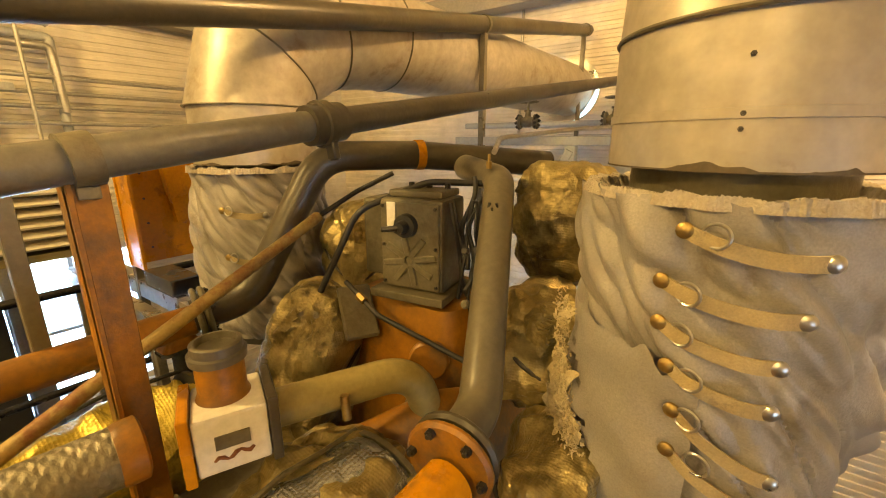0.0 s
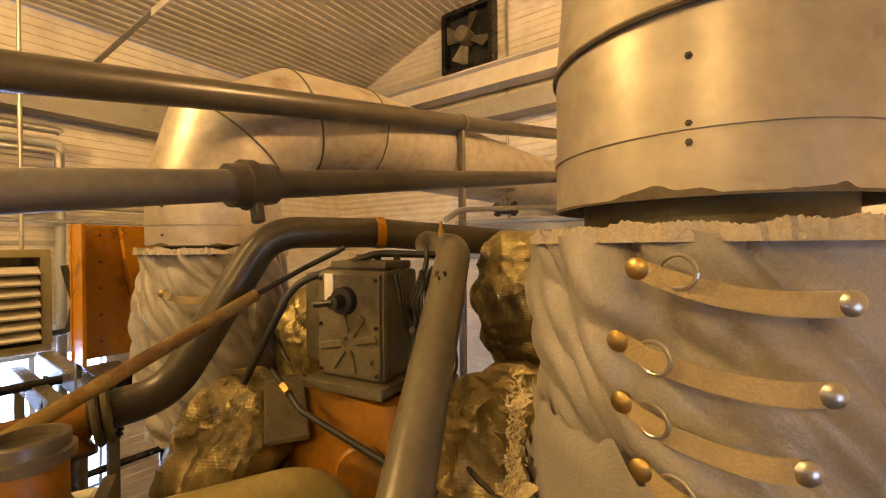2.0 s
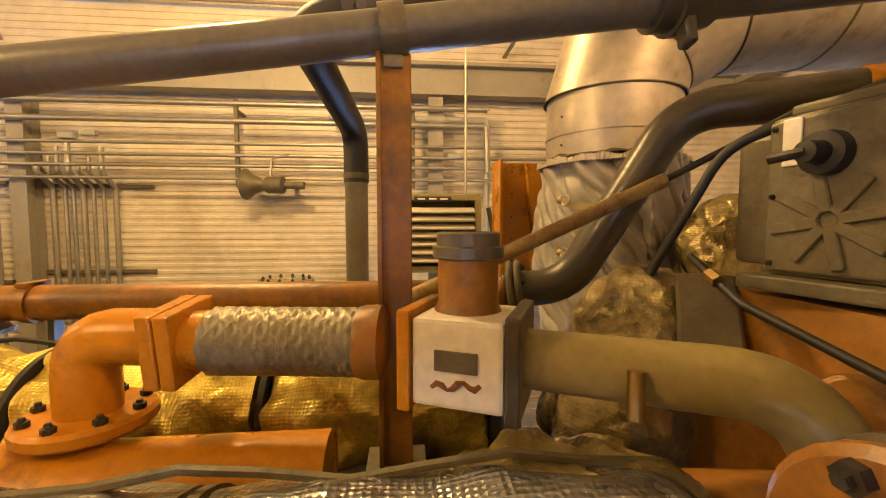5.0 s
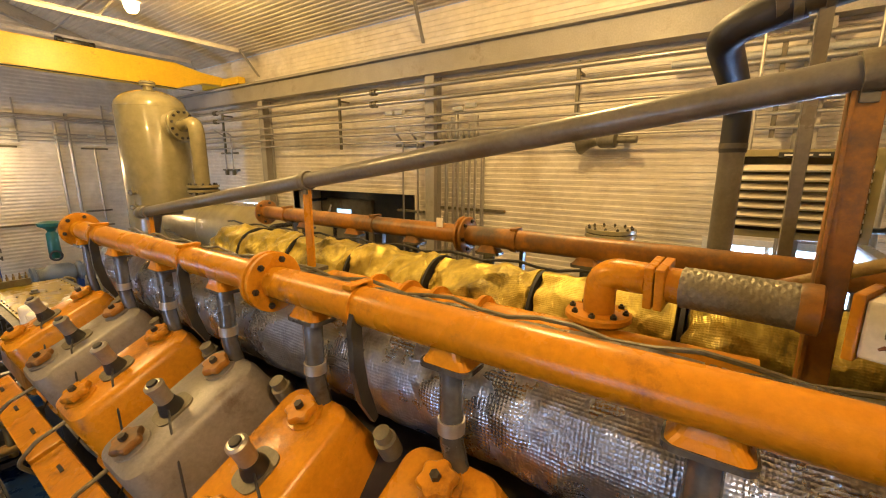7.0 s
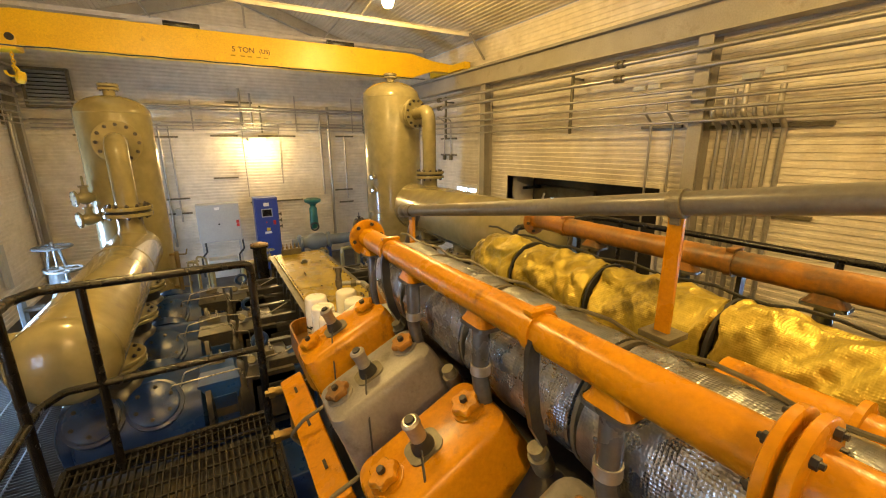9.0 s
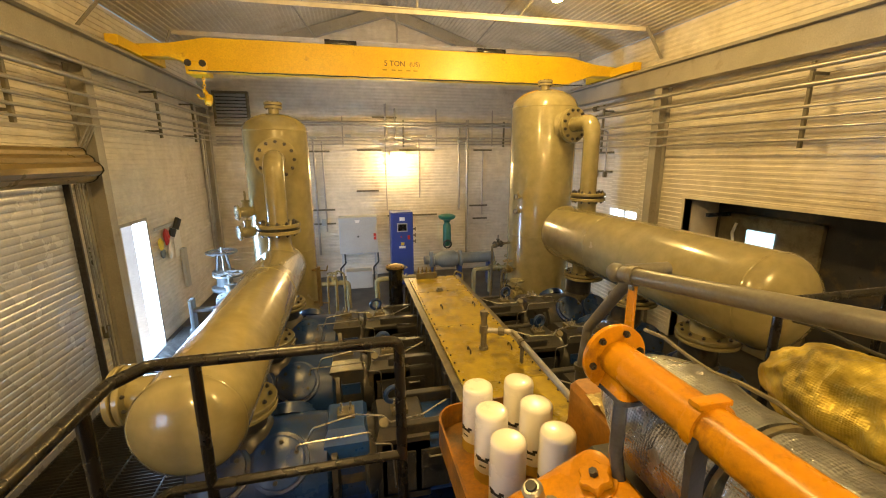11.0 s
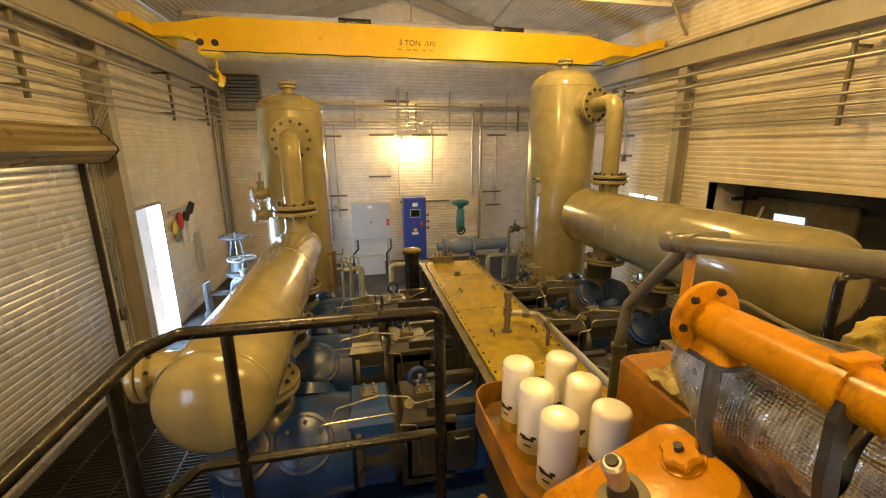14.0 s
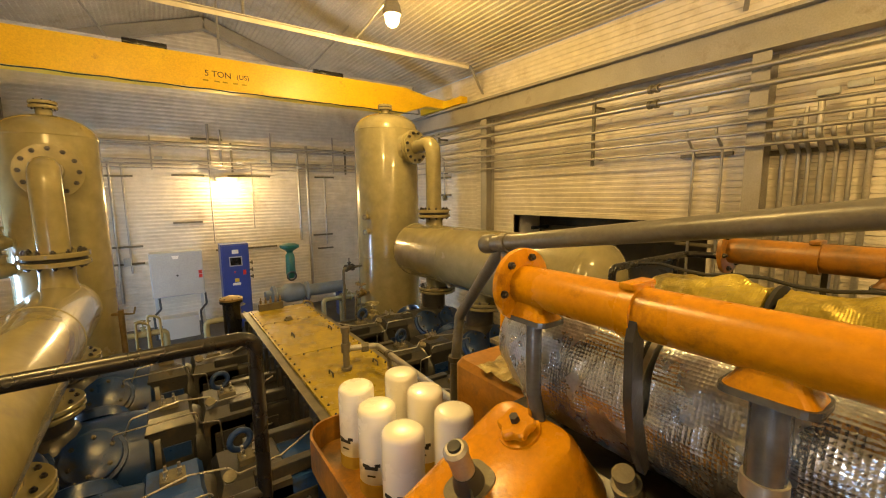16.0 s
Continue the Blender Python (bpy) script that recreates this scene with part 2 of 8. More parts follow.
M_GOLD = foil("soiled_gold_foil", (0.68, 0.53, 0.09), (0.46, 0.36, 0.05), 0.0075, 0.34, 0.6, 0.3, (0.06, 0.045, 0.018), 0.46, 0.5, True)
M_BAGS = foil("sooty_foil_wrap", (0.5, 0.41, 0.18), (0.28, 0.22, 0.09), 0.0068, 0.34, 0.62, 0.3, (0.04, 0.03, 0.018), 0.46, 0.5)
M_LAMP = glow("lamp_glass", (1.0, 0.72, 0.3), 22.0)


def clear_pane(name):
    m = bpy.data.materials.new(name)
    m.use_nodes = True
    bs = m.node_tree.nodes["Principled BSDF"]
    bs.inputs["Transmission Weight"].default_value, bs.inputs["Roughness"].default_value, bs.inputs["IOR"].default_value = 1.0, 0.02, 1.45
    bs.inputs["Base Color"].default_value = (0.95, 0.98, 1.0, 1)
    return m


M_GLASS = clear_pane("window_glass")

# ---- builders ----
ORIGIN = {}


def thing(name, at, label="", category="", group="", kind=""):
    ob = new(name)
    ob.empty_display_size = 0.1
    ob.location = at
    ORIGIN[ob] = Vector(at)
    return tagged(ob, label, category, group, kind)


def part(name, bm, material, parent=None, label="", smooth=True):
    """Links a bmesh, built in world metres, as one mesh under its thing."""
    o = ORIGIN[parent] if parent else Vector((0, 0, 0))
    bmesh.ops.translate(bm, verts=bm.verts, vec=-o)
    me = bpy.data.meshes.new(name)
    bm.normal_update()
    bm.to_mesh(me)
    bm.free()
    me.materials.append(material)
    if smooth:
        me.polygons.foreach_set("use_smooth", [True] * len(me.polygons))
        me.set_sharp_from_angle(angle=radians(38))
    ob = new(name, me)
    ob.parent = parent
    ORIGIN[ob] = o
    return tagged(ob, label)


def setting(name, bm, material, label, category, smooth=True):
    return tagged(part(name, bm, material, None, "", smooth), label, category, "", "structure")


def piece(name, mesh, m, parent, label=""):
    """One more object on a shared mesh, at the world pose m."""
    ob = new(name, mesh)
    ob.parent = parent
    ob.matrix_local = Matrix.Translation(-ORIGIN[parent]) @ m
    ORIGIN[ob] = ORIGIN[parent]
    return tagged(ob, label)


def shared(name, bm, material, smooth=True):
    me = bpy.data.meshes.new(name)
    bm.to_mesh(me)
    bm.free()
    me.materials.append(material)
    if smooth:
        me.polygons.foreach_set("use_smooth", [True] * len(me.polygons))
        me.set_sharp_from_angle(angle=radians(38))
    return me


def B():
    return bmesh.new()


def turned(axis):
    """A rotation that takes z to the axis."""
    return Vector((0, 0, 1)).rotation_difference(Vector(axis).normalized()).to_matrix().to_4x4()


def box(bm, c, s, bev=0.0, rot=None, seg=2):
    g = bmesh.ops.create_cube(bm, size=1.0, matrix=Matrix.Translation(c) @ (rot or Matrix()) @ Matrix.Diagonal((*s, 1)))
    if bev > 0:
        es = list({e for v in g["verts"] for e in v.link_edges})
        bmesh.ops.bevel(bm, geom=es, offset=min(bev, min(s) * 0.45), segments=seg, profile=0.6, affect="EDGES")
    return bm


def bar(bm, p, q, w, h, bev=0.004, up=(0, 0, 1)):
    """A straight bar of w by h from p to q."""
    p, q = Vector(p), Vector(q)
    d = q - p
    z = d.normalized()
    x = Vector(up).cross(z)
    x = x.normalized() if x.length > 1e-4 else Vector((1, 0, 0))
    y = z.cross(x)
    rot = Matrix((x, y, z)).transposed().to_4x4()
    return box(bm, (p + q) / 2, (w, h, d.length), bev, rot, 1)


def fillet(pts, rad, n=6):
    pts = [Vector(p) for p in pts]
    out = [pts[0]]
    for a, b, c in zip(pts, pts[1:], pts[2:]):
        u, v = (a - b), (c - b)
        ang = u.angle(v)
        if ang > 3.1 or rad <= 0:
            out.append(b)
            continue
        d = min(rad / math.tan(ang / 2), u.length * 0.48, v.length * 0.48)
        p, q = b + u.normalized() * d, b + v.normalized() * d
        for i in range(n + 1):
            t = i / n
            out.append((1 - t) ** 2 * p + 2 * t * (1 - t) * b + t * t * q)
    out.append(pts[-1])
    return out


def tube(bm, pts, r, rad=0.0, seg=14, caps=True, n=6, wob=0.0):
    """A round tube along a line of points, with bends of the given radius; r may be a function of the share of the way."""
    path = fillet(pts, rad, n) if len(pts) > 2 else [Vector(p) for p in pts]
    rings, up = [], None
    for i, p in enumerate(path):
        d = (path[min(i + 1, len(path) - 1)] - path[max(i - 1, 0)]).normalized()
        if up is None:
            up = d.orthogonal().normalized()
        up = (up - d * up.dot(d)).normalized()
        side = d.cross(up)
        rr = r(i / (len(path) - 1)) if callable(r) else r
        rings.append([bm.verts.new(p + (up * math.cos(a) + side * math.sin(a)) * rr) for a in (2 * math.pi * k / seg for k in range(seg))])
    for a, b in zip(rings, rings[1:]):
        for k in range(seg):
            bm.faces.new((a[k], a[(k + 1) % seg], b[(k + 1) % seg], b[k]))
    if caps:
        bm.faces.new(rings[0][::-1])
        bm.faces.new(rings[-1])
    return bm


def rev(bm, at, axis, prof, seg=28, caps=True):
    """A turned body: prof holds (distance along the axis, radius)."""
    m = Matrix.Translation(at) @ turned(axis)
    rings = [[bm.verts.new(m @ Vector((r * math.cos(a), r * math.sin(a), d))) for a in (2 * math.pi * k / seg for k in range(seg))] for d, r in prof]
    for a, b in zip(rings, rings[1:]):
        for k in range(seg):
            bm.faces.new((a[k], a[(k + 1) % seg], b[(k + 1) % seg], b[k]))
    if caps:
        bm.faces.new(rings[0][::-1])
        bm.faces.new(rings[-1])
    return bm


def disc(bm, at, axis, r, h, seg=28, bev=0.006):
    return rev(bm, at, axis, [(0, r - bev), (bev, r), (h - bev, r), (h, r - bev)], seg)


def bolt_mesh(r, h):
    bm = B()
    rev(bm, (0, 0, 0), (0, 0, 1), [(0, r), (h * 0.6, r), (h * 0.62, r * 0.55), (h, r * 0.5)], 6)
    return shared("bolt", bm, M_BOLT, False)


BOLTS = {k: bolt_mesh(k / 1000, k / 1000 * 1.5) for k in (4, 5, 6, 8, 9, 12, 16, 20, 24)}


def bolts(parent, at, axis, ring, n, size=12, start=0.0, both=0.0):
    """A ring of bolts round at, on the plane across the axis; both: the thickness to mirror them to."""
    t = turned(axis)
    for k in range(n):
        a = start + 2 * math.pi * k / n
        q = Matrix.Translation((ring * math.cos(a), ring * math.sin(a), 0))
        piece("bolt", BOLTS[size], Matrix.Translation(at) @ t @ q, parent)
        if both:
            piece("bolt", BOLTS[size], Matrix.Translation(at) @ t @ q @ Matrix.Translation((0, 0, -both)) @ pose(0, 0, 0, 180), parent)


def dome(r, depth, n=7):
    """Profile of a pressed head, from the tip to the shell."""
    return [(depth - depth * math.cos(a), r * math.sin(a)) for a in (math.pi / 2 * (i + 0.02) / n for i in range(n + 1))]


def crease(bm, amp, freq, seed=0.0):
    """Folds a skin into facets with sharp valleys, like foil pressed by hand."""
    bm.normal_update()
    for v in bm.verts:
        p = v.co * freq + Vector((seed, seed * 0.7, 0))
        p += Vector((noise.noise(p * 0.6), noise.noise(p * 0.6 + Vector((9, 0, 0))), 0)) * 0.8
        k = 0.5 - abs(noise.noise(p)) * 2.2
        v.co -= v.normal * (amp * max(k, -0.6))
    return bm


def facet(bm, amp, freq, seed=0.0):
    """Breaks a skin into flat dents with sharp ridges between them, like stiff crumpled sheet."""
    bm.normal_update()
    for v in bm.verts:
        p = v.co * freq + Vector((seed, seed * 0.3, seed * 0.7))
        p += Vector((noise.noise(p * 0.7), noise.noise(p * 0.7 + Vector((5, 0, 0))), noise.noise(p * 0.7 + Vector((0, 8, 0))))) * 0.5
        d = noise.voronoi(p)[0]
        v.co -= v.normal * (amp * min(d[1] - d[0], 0.55))
    return bm


def crumple(bm, amp, freq, seed=0.0):
    """Pushes vertices in and out like crumpled foil."""
    bm.normal_update()
    for v in bm.verts:
        k = noise.noise(v.co * freq + Vector((seed, 0, 0))) + 0.5 * abs(noise.noise(v.co * freq * 2.3 + Vector((seed, 7, 0)))) * 2 - 0.3
        v.co += v.normal * (amp * k)
    return bm

def loft(bm, levels):
    """A body through closed loops of points, capped."""
    rings = [[bm.verts.new(p) for p in ring] for ring in levels]
    n = len(rings[0])
    for a, b in zip(rings, rings[1:]):
        for k in range(n):
            bm.faces.new((a[k], a[(k + 1) % n], b[(k + 1) % n], b[k]))
    bm.faces.new(rings[0][::-1])
    bm.faces.new(rings[-1])
    return bm


def round_rect(w, d, r, z, n=4, cx=0.0):
    pts = []
    for sx, sy, a0 in ((1, 1, 0), (-1, 1, 90), (-1, -1, 180), (1, -1, 270)):
        for i in range(n + 1):
            a = radians(a0 + 90 * i / n)
            pts.append(Vector((cx + sx * (w / 2 - r) + r * math.cos(a), sy * (d / 2 - r) + r * math.sin(a), z)))
    return pts


# ---- the building ----
XW, XE, YS, YN, EAVE, RIDGE, XR = -4.9, 3.5, -12.4, 4.35, 5.05, 6.45, -0.7


def roof_z(x):
    return EAVE + (RIDGE - EAVE) * (1 - abs(x - XR) / (XR - XW))


def ribbed(bm, place, spans, z0, z1, pitch=0.076, depth=0.012, thick=0.14):
    """Liner sheet with level ribs between z0 and z1; spans(z) gives its two ends; place(u, z, out) the point."""
    zs, out = [], []
    z = z0
    while z < z1 - 1e-6:
        for f, o in ((0.0, 0), (0.42, 0), (0.5, 1), (0.92, 1)):
            zz = z + f * pitch
            if zz < z1:
                zs.append(zz), out.append(o * depth)
        z += pitch
    zs.append(z1), out.append(0)
    prev = None
    for zz, o in zip(zs, out):
        a, b = spans(zz)
        row = [bm.verts.new(place(a, zz, o)), bm.verts.new(place(b, zz, o))]
        if prev:
            bm.faces.new((prev[0], prev[1], row[1], row[0]))
        prev = row
    a0, b0 = spans(z0)
    a1, b1 = spans(z1)
    q = [bm.verts.new(place(u, zz, -thick)) for u, zz in ((a0, z0), (b0, z0), (b1, z1), (a1, z1))]
    bm.faces.new(q)
    f = [bm.verts.new(place(u, zz, 0)) for u, zz in ((a0, z0), (b0, z0), (b1, z1), (a1, z1))]
    for i in range(4):
        bm.faces.new((f[i], f[(i + 1) % 4], q[(i + 1) % 4], q[i]))
    return bm


def wall_with(name, place, u0, u1, z1, holes, label):
    """A ribbed wall, cut round its openings (u from, u to, z from, z to)."""
    bm = B()
    cuts = sorted({u0, u1, *[h[0] for h in holes], *[h[1] for h in holes]})
    for a, b in zip(cuts, cuts[1:]):
        levels = [0.0]
        for h in holes:
            if h[0] <= a + 1e-6 and h[1] >= b - 1e-6:
                levels += [h[2], h[3]]
        levels.append(z1)
        for lo, hi in zip(levels[::2], levels[1::2]):
            if hi - lo > 0.01:
                k = math.floor(lo / 0.076) * 0.076
                ribbed(bm, place, lambda z, a=a, b=b: (a, b), lo if lo - k < 0.002 else lo, hi)
    return setting(name, bm, M_WALL, label, "wall", False)


def west(u, z, o):
    return (XW + o, u, z)


def east(u, z, o):
    return (XE - o, u, z)


WEST_DOOR = (-7.35, -4.15, 0.0, 2.36)
WEST_WIN = (-9.25, -8.4, 1.1, 2.02)
WEST_WIN2 = (-0.1, 1.5, 0.6, 2.05)
EAST_DOOR = (-9.08, -8.3, 0.0, 2.06)
EAST_ROLL = (-7.32, -3.3, 0.0, 2.75)
EAST_WIN = (-1.5, 0.1, 1.1, 2.3)
wall_with("wall_west", west, YS, YN, EAVE, [WEST_WIN, WEST_DOOR, WEST_WIN2], "cream ribbed metal liner wall, lightly stained")
wall_with("wall_east", east, YS, YN, EAVE, [EAST_DOOR, EAST_ROLL, EAST_WIN], "cream ribbed metal liner wall with doors")


def gable(name, y, inward, label):
    bm = B()

    def place(u, z, o):
        return (u, y + inward * o, z)

    ribbed(bm, place, lambda z: (XW, XE), 0.0, EAVE)
    ribbed(bm, place, lambda z: (XW + (z - EAVE) / (RIDGE - EAVE) * (XR - XW), XE - (z - EAVE) / (RIDGE - EAVE) * (XE - XR)), EAVE, RIDGE - 0.01)
    return setting(name, bm, M_WALL, label, "wall", False)


gable("wall_south", YS, 1, "cream ribbed metal end wall behind the scrubbers")
gable("wall_north", YN, -1, "cream ribbed gable wall, smoke-stained")

bm = B()
for side in (-1, 1):
    span, prev = (XR - XW), None
    n = int(span / 0.076)
    for i in range(n * 4 + 1):
        k, f = divmod(i, 4)
        s = min((k + (0.0, 0.4, 0.5, 0.9)[f]) * 0.076, span)
        o = (0, 0, 0.016, 0.016)[f]
        x = XR + side * s
        row = [bm.verts.new((x, yy, roof_z(x) - o)) for yy in (YS, YN)]
        if prev:
            bm.faces.new((prev[0], prev[1], row[1], row[0]))
        prev = row
    box(bm, (XR + side * span / 2, (YS + YN) / 2, (EAVE + RIDGE) / 2 + 0.13), (span * 1.06, YN - YS, 0.16), 0, pose(0, 0, 0, 0, side * math.degrees(math.atan2(RIDGE - EAVE, span))))
setting("ceiling", bm, M_ROOF, "ribbed metal roof liner, stained grey", "ceiling", False)

bm = B()
box(bm, ((XW + XE) / 2, (YS + YN) / 2, -0.1), (XE - XW + 0.3, YN - YS + 0.3, 0.2))
setting("floor", bm, M_FLOOR, "dark oily steel deck floor", "floor", False)

bm = B()
box(bm, (0, 0, -0.35), (4000, 4000, 0.2))
setting("ground", bm, M_CLAY, "pale gravel yard outside", "ground", False)


def h_section(bm, p, q, w, h, t=0.014, up=(0, 0, 1)):
    """A rolled beam: two flanges and a web."""
    p, q = Vector(p), Vector(q)
    z = (q - p).normalized()
    x = Vector(up).cross(z)
    x = x.normalized() if x.length > 1e-4 else Vector((1, 0, 0))
    y = z.cross(x)
    bar(bm, p + y * (h / 2 - t / 2), q + y * (h / 2 - t / 2), w, t, 0, up)
    bar(bm, p - y * (h / 2 - t / 2), q - y * (h / 2 - t / 2), w, t, 0, up)
    bar(bm, p, q, t, h - 2 * t, 0, up)


def column(x, y, top):
    c = thing("column", (x, y, 0), "grey painted steel column against the wall", "column", "wall columns", "structure")
    bm = B()
    h_section(bm, (x, y, 0), (x, y, top), 0.16, 0.2, 0.014, (1, 0, 0))
    part("shaft", bm, M_BEAM, c, "", False)
    bm = B()
    box(bm, (x, y, 0.012), (0.26, 0.26, 0.02))
    part("base_plate", bm, M_BEAM, c, "", False)


for y in (-12.15, -7.95, -3.7, 0.55):
    column(XW + 0.12, y, 4.1)
for y in (-12.15, -7.82, 0.55):
    column(XE - 0.12, y, 4.1)

for nm, x, s in (("runway_beam_west", XW + 0.16, 1), ("runway_beam_east", XE - 0.16, -1)):
    bm = B()
    h_section(bm, (x, YS + 0.02, 4.28), (x, YN - 0.02, 4.28), 0.2, 0.33)
    bar(bm, (x + s * 0.06, YS + 0.02, 4.46), (x + s * 0.06, YN - 0.02, 4.46), 0.05, 0.03, 0)
    setting(nm, bm, M_BEAM, "grey painted crane runway beam along the wall", "beam", False)

# beams across the north gable
bm = B()
h_section(bm, (XW + 0.1, YN - 0.18, 4.82), (XE - 0.1, YN - 0.18, 4.82), 0.2, 0.24)
setting("gable_beam", bm, M_WALL, "cream painted beam across the gable wall", "beam", False)
bm = B()
box(bm, ((XW + XE) / 2, YN - 0.14, 4.46), (XE - XW - 0.3, 0.24, 0.2), 0.01)
setting("gable_beam_lower", bm, M_BEAM, "dark grey girt below the gable beam", "beam", False)


def trim(name, place, hole, d, label, bottom=False):
    bm = B()
    a, b, lo, hi = hole
    w = 0.05

    def stick(u0, u1, z0, z1):
        p, q = Vector(place(u0, z0, 0.02)), Vector(place(u1, z1, -0.15))
        box(bm, (p + q) / 2, [abs(c) for c in (q - p)], 0.004)

    stick(a - w, a, lo, hi + w), stick(b, b + w, lo, hi + w), stick(a, b, hi, hi + w)
    if bottom:
        stick(a - w, b + w, lo - w, lo)
    return setting(name, bm, d, label, "trim", False)


trim("trim_east_door", east, EAST_DOOR, M_BEAM, "grey steel door frame")
trim("trim_west_door", west, WEST_DOOR, M_WALL, "cream metal flashing round the door opening")
trim("trim_east_roller", east, EAST_ROLL, M_WALL, "grey steel flashing of the roller door")


def window(name, place, hole, cols, rows, label):
    a, b, lo, hi = hole
    w = thing(name, place(a, lo, 0), label, "window", "", "structure")

    def stick(bm, u0, u1, z0, z1, d0, d1, bev=0.004):
        p, q = Vector(place(u0, z0, d0)), Vector(place(u1, z1, d1))
        box(bm, (p + q) / 2, [max(abs(c), 0.004) for c in (q - p)], bev)

    bm = B()
    for u0, u1, z0, z1 in ((a - 0.04, a + 0.03, lo - 0.04, hi + 0.04), (b - 0.03, b + 0.04, lo - 0.04, hi + 0.04), (a + 0.03, b - 0.03, lo - 0.04, lo + 0.03), (a + 0.03, b - 0.03, hi - 0.03, hi + 0.04)):
        stick(bm, u0, u1, z0, z1, 0.02, -0.15)
    for i in range(1, cols):
        u = a + (b - a) * i / cols
        stick(bm, u - 0.02, u + 0.02, lo + 0.03, hi - 0.03, -0.02, -0.1)
    for i in range(1, rows):
        z = lo + (hi - lo) * i / rows
        stick(bm, a + 0.03, b - 0.03, z - 0.018, z + 0.018, -0.025, -0.095)
    part("window_frame", bm, M_WHITE, w, "", False)
    bm = B()
    stick(bm, a - 0.06, b + 0.06, lo - 0.07, lo - 0.042, 0.06, -0.02)
    part("window_sill", bm, M_WHITE, w, "", False)
    for i in range(cols):
        for j in range(rows):
            bm = B()
            u0, u1 = a + (b - a) * i / cols, a + (b - a) * (i + 1) / cols
            z0, z1 = lo + (hi - lo) * j / rows, lo + (hi - lo) * (j + 1) / rows
            stick(bm, u0 + 0.021, u1 - 0.021, z0 + 0.02, z1 - 0.02, -0.055, -0.062, 0)
            pane = part("pane", bm, M_GLASS, w, "", False)
            pane.visible_shadow = False


window("window_1", west, WEST_WIN, 2, 1, "sliding window with a white frame, bright daylight")
window("window_3", east, EAST_WIN, 2, 1, "sliding window with a white frame, bright daylight")
window("window_2", west, WEST_WIN2, 3, 2, "bright daylit window with white mullions")

# open east walk door: leaf swung outward
d = thing("door_1", (XE + 0.05, EAST_DOOR[1], 0), "white steel walk door standing open outward to daylight", "door", "", "structure")
bm = B()
box(bm, (XE + 0.2, EAST_DOOR[1] + 0.45, 1.03), (0.045, 0.78, 2.02), 0.004)
part("leaf", bm, M_WHITE, d, "", False)
bm = B()
tube(bm, [(XE + 0.22, EAST_DOOR[1] + 0.78, 1.0), (XE + 0.27, EAST_DOOR[1] + 0.78, 1.0), (XE + 0.27, EAST_DOOR[1] + 0.67, 1.0)], 0.01, 0.02, 8)
part("door_handle", bm, M_STEEL, d)
for yj, sj in ((EAST_DOOR[0], 1), (EAST_DOOR[1], -1)):
    bm = B()
    box(bm, (XE + 0.07, yj + sj * 0.012, 1.03), (0.2, 0.024, 2.06), 0.002)
    part("jamb", bm, M_WHITE, d, "", False)

# roller door, shut, with slats
r = thing("door_2", (XE - 0.05, -5.3, 0), "grey steel roller shutter door, closed", "door", "", "structure")
y0, y1 = EAST_ROLL[0] + 0.02, EAST_ROLL[1] - 0.02
bm = B()
rows = 36
hh = EAST_ROLL[3] / rows
prev = None
for i in range(rows):
    for f_, o in ((0.0, 0.0), (0.1, 0.003), (0.3, 0.005), (0.55, 0.0052), (0.8, 0.004), (0.94, 0.0)):
        z = (i + f_) * hh
        row = [bm.verts.new((XE - 0.03 - o, y, z)) for y in (y0, y1)]
        if prev:
            bm.faces.new((prev[0], prev[1], row[1], row[0]))
        prev = row
box(bm, (XE - 0.012, (y0 + y1) / 2, EAST_ROLL[3] / 2), (0.03, y1 - y0, EAST_ROLL[3]))
box(bm, (XE - 0.05, (y0 + y1) / 2, 0.05), (0.05, y1 - y0, 0.1), 0.006)
part("curtain", bm, M_DOORM, r, "", False)
bm = B()
prof = [(0.0, 0.205), (0.2, 0.205), (0.23, 0.195), (0.25, 0.165), (0.252, 0.13), (0.285, 0.12), (0.315, 0.09), (0.32, 0.05), (0.35, 0.04), (0.385, 0.0), (0.39, -0.05), (0.36, -0.09), (0.33, -0.105), (0.31, -0.14), (0.27, -0.17), (0.2, -0.185), (0.0, -0.185)]
loft(bm, [[Vector((XE - 0.005 - u, yy, 2.93 + w_)) for u, w_ in prof] for yy in (y0 - 0.12, y1 + 0.12)])
part("hood", bm, M_HOOD, r, "stepped bronze sheet metal hood", False)
for yy in (y0 - 0.135, y1 + 0.121):
    bm = B()
    loft(bm, [[Vector((XE - 0.005 - u * 1.03, yy + d, 2.93 + w_ * 1.04)) for u, w_ in prof] for d in (0.0, 0.014)])
    part("hood_end_plate", bm, M_BLACK, r, "dark end plate", False)
for yy in (y0 - 0.03, y1 + 0.03):
    bm = B()
    box(bm, (XE - 0.05, yy, 1.38), (0.09, 0.03, 2.76), 0.004)
    part("guide", bm, M_BOLT, r, "", False)
bm = B()
tube(bm, [(XE - 0.12, y0 - 0.1, 2.9), (XE - 0.12, y0 - 0.1, 0.9)], 0.008, 0, 6)
part("chain", bm, M_STEEL, r)

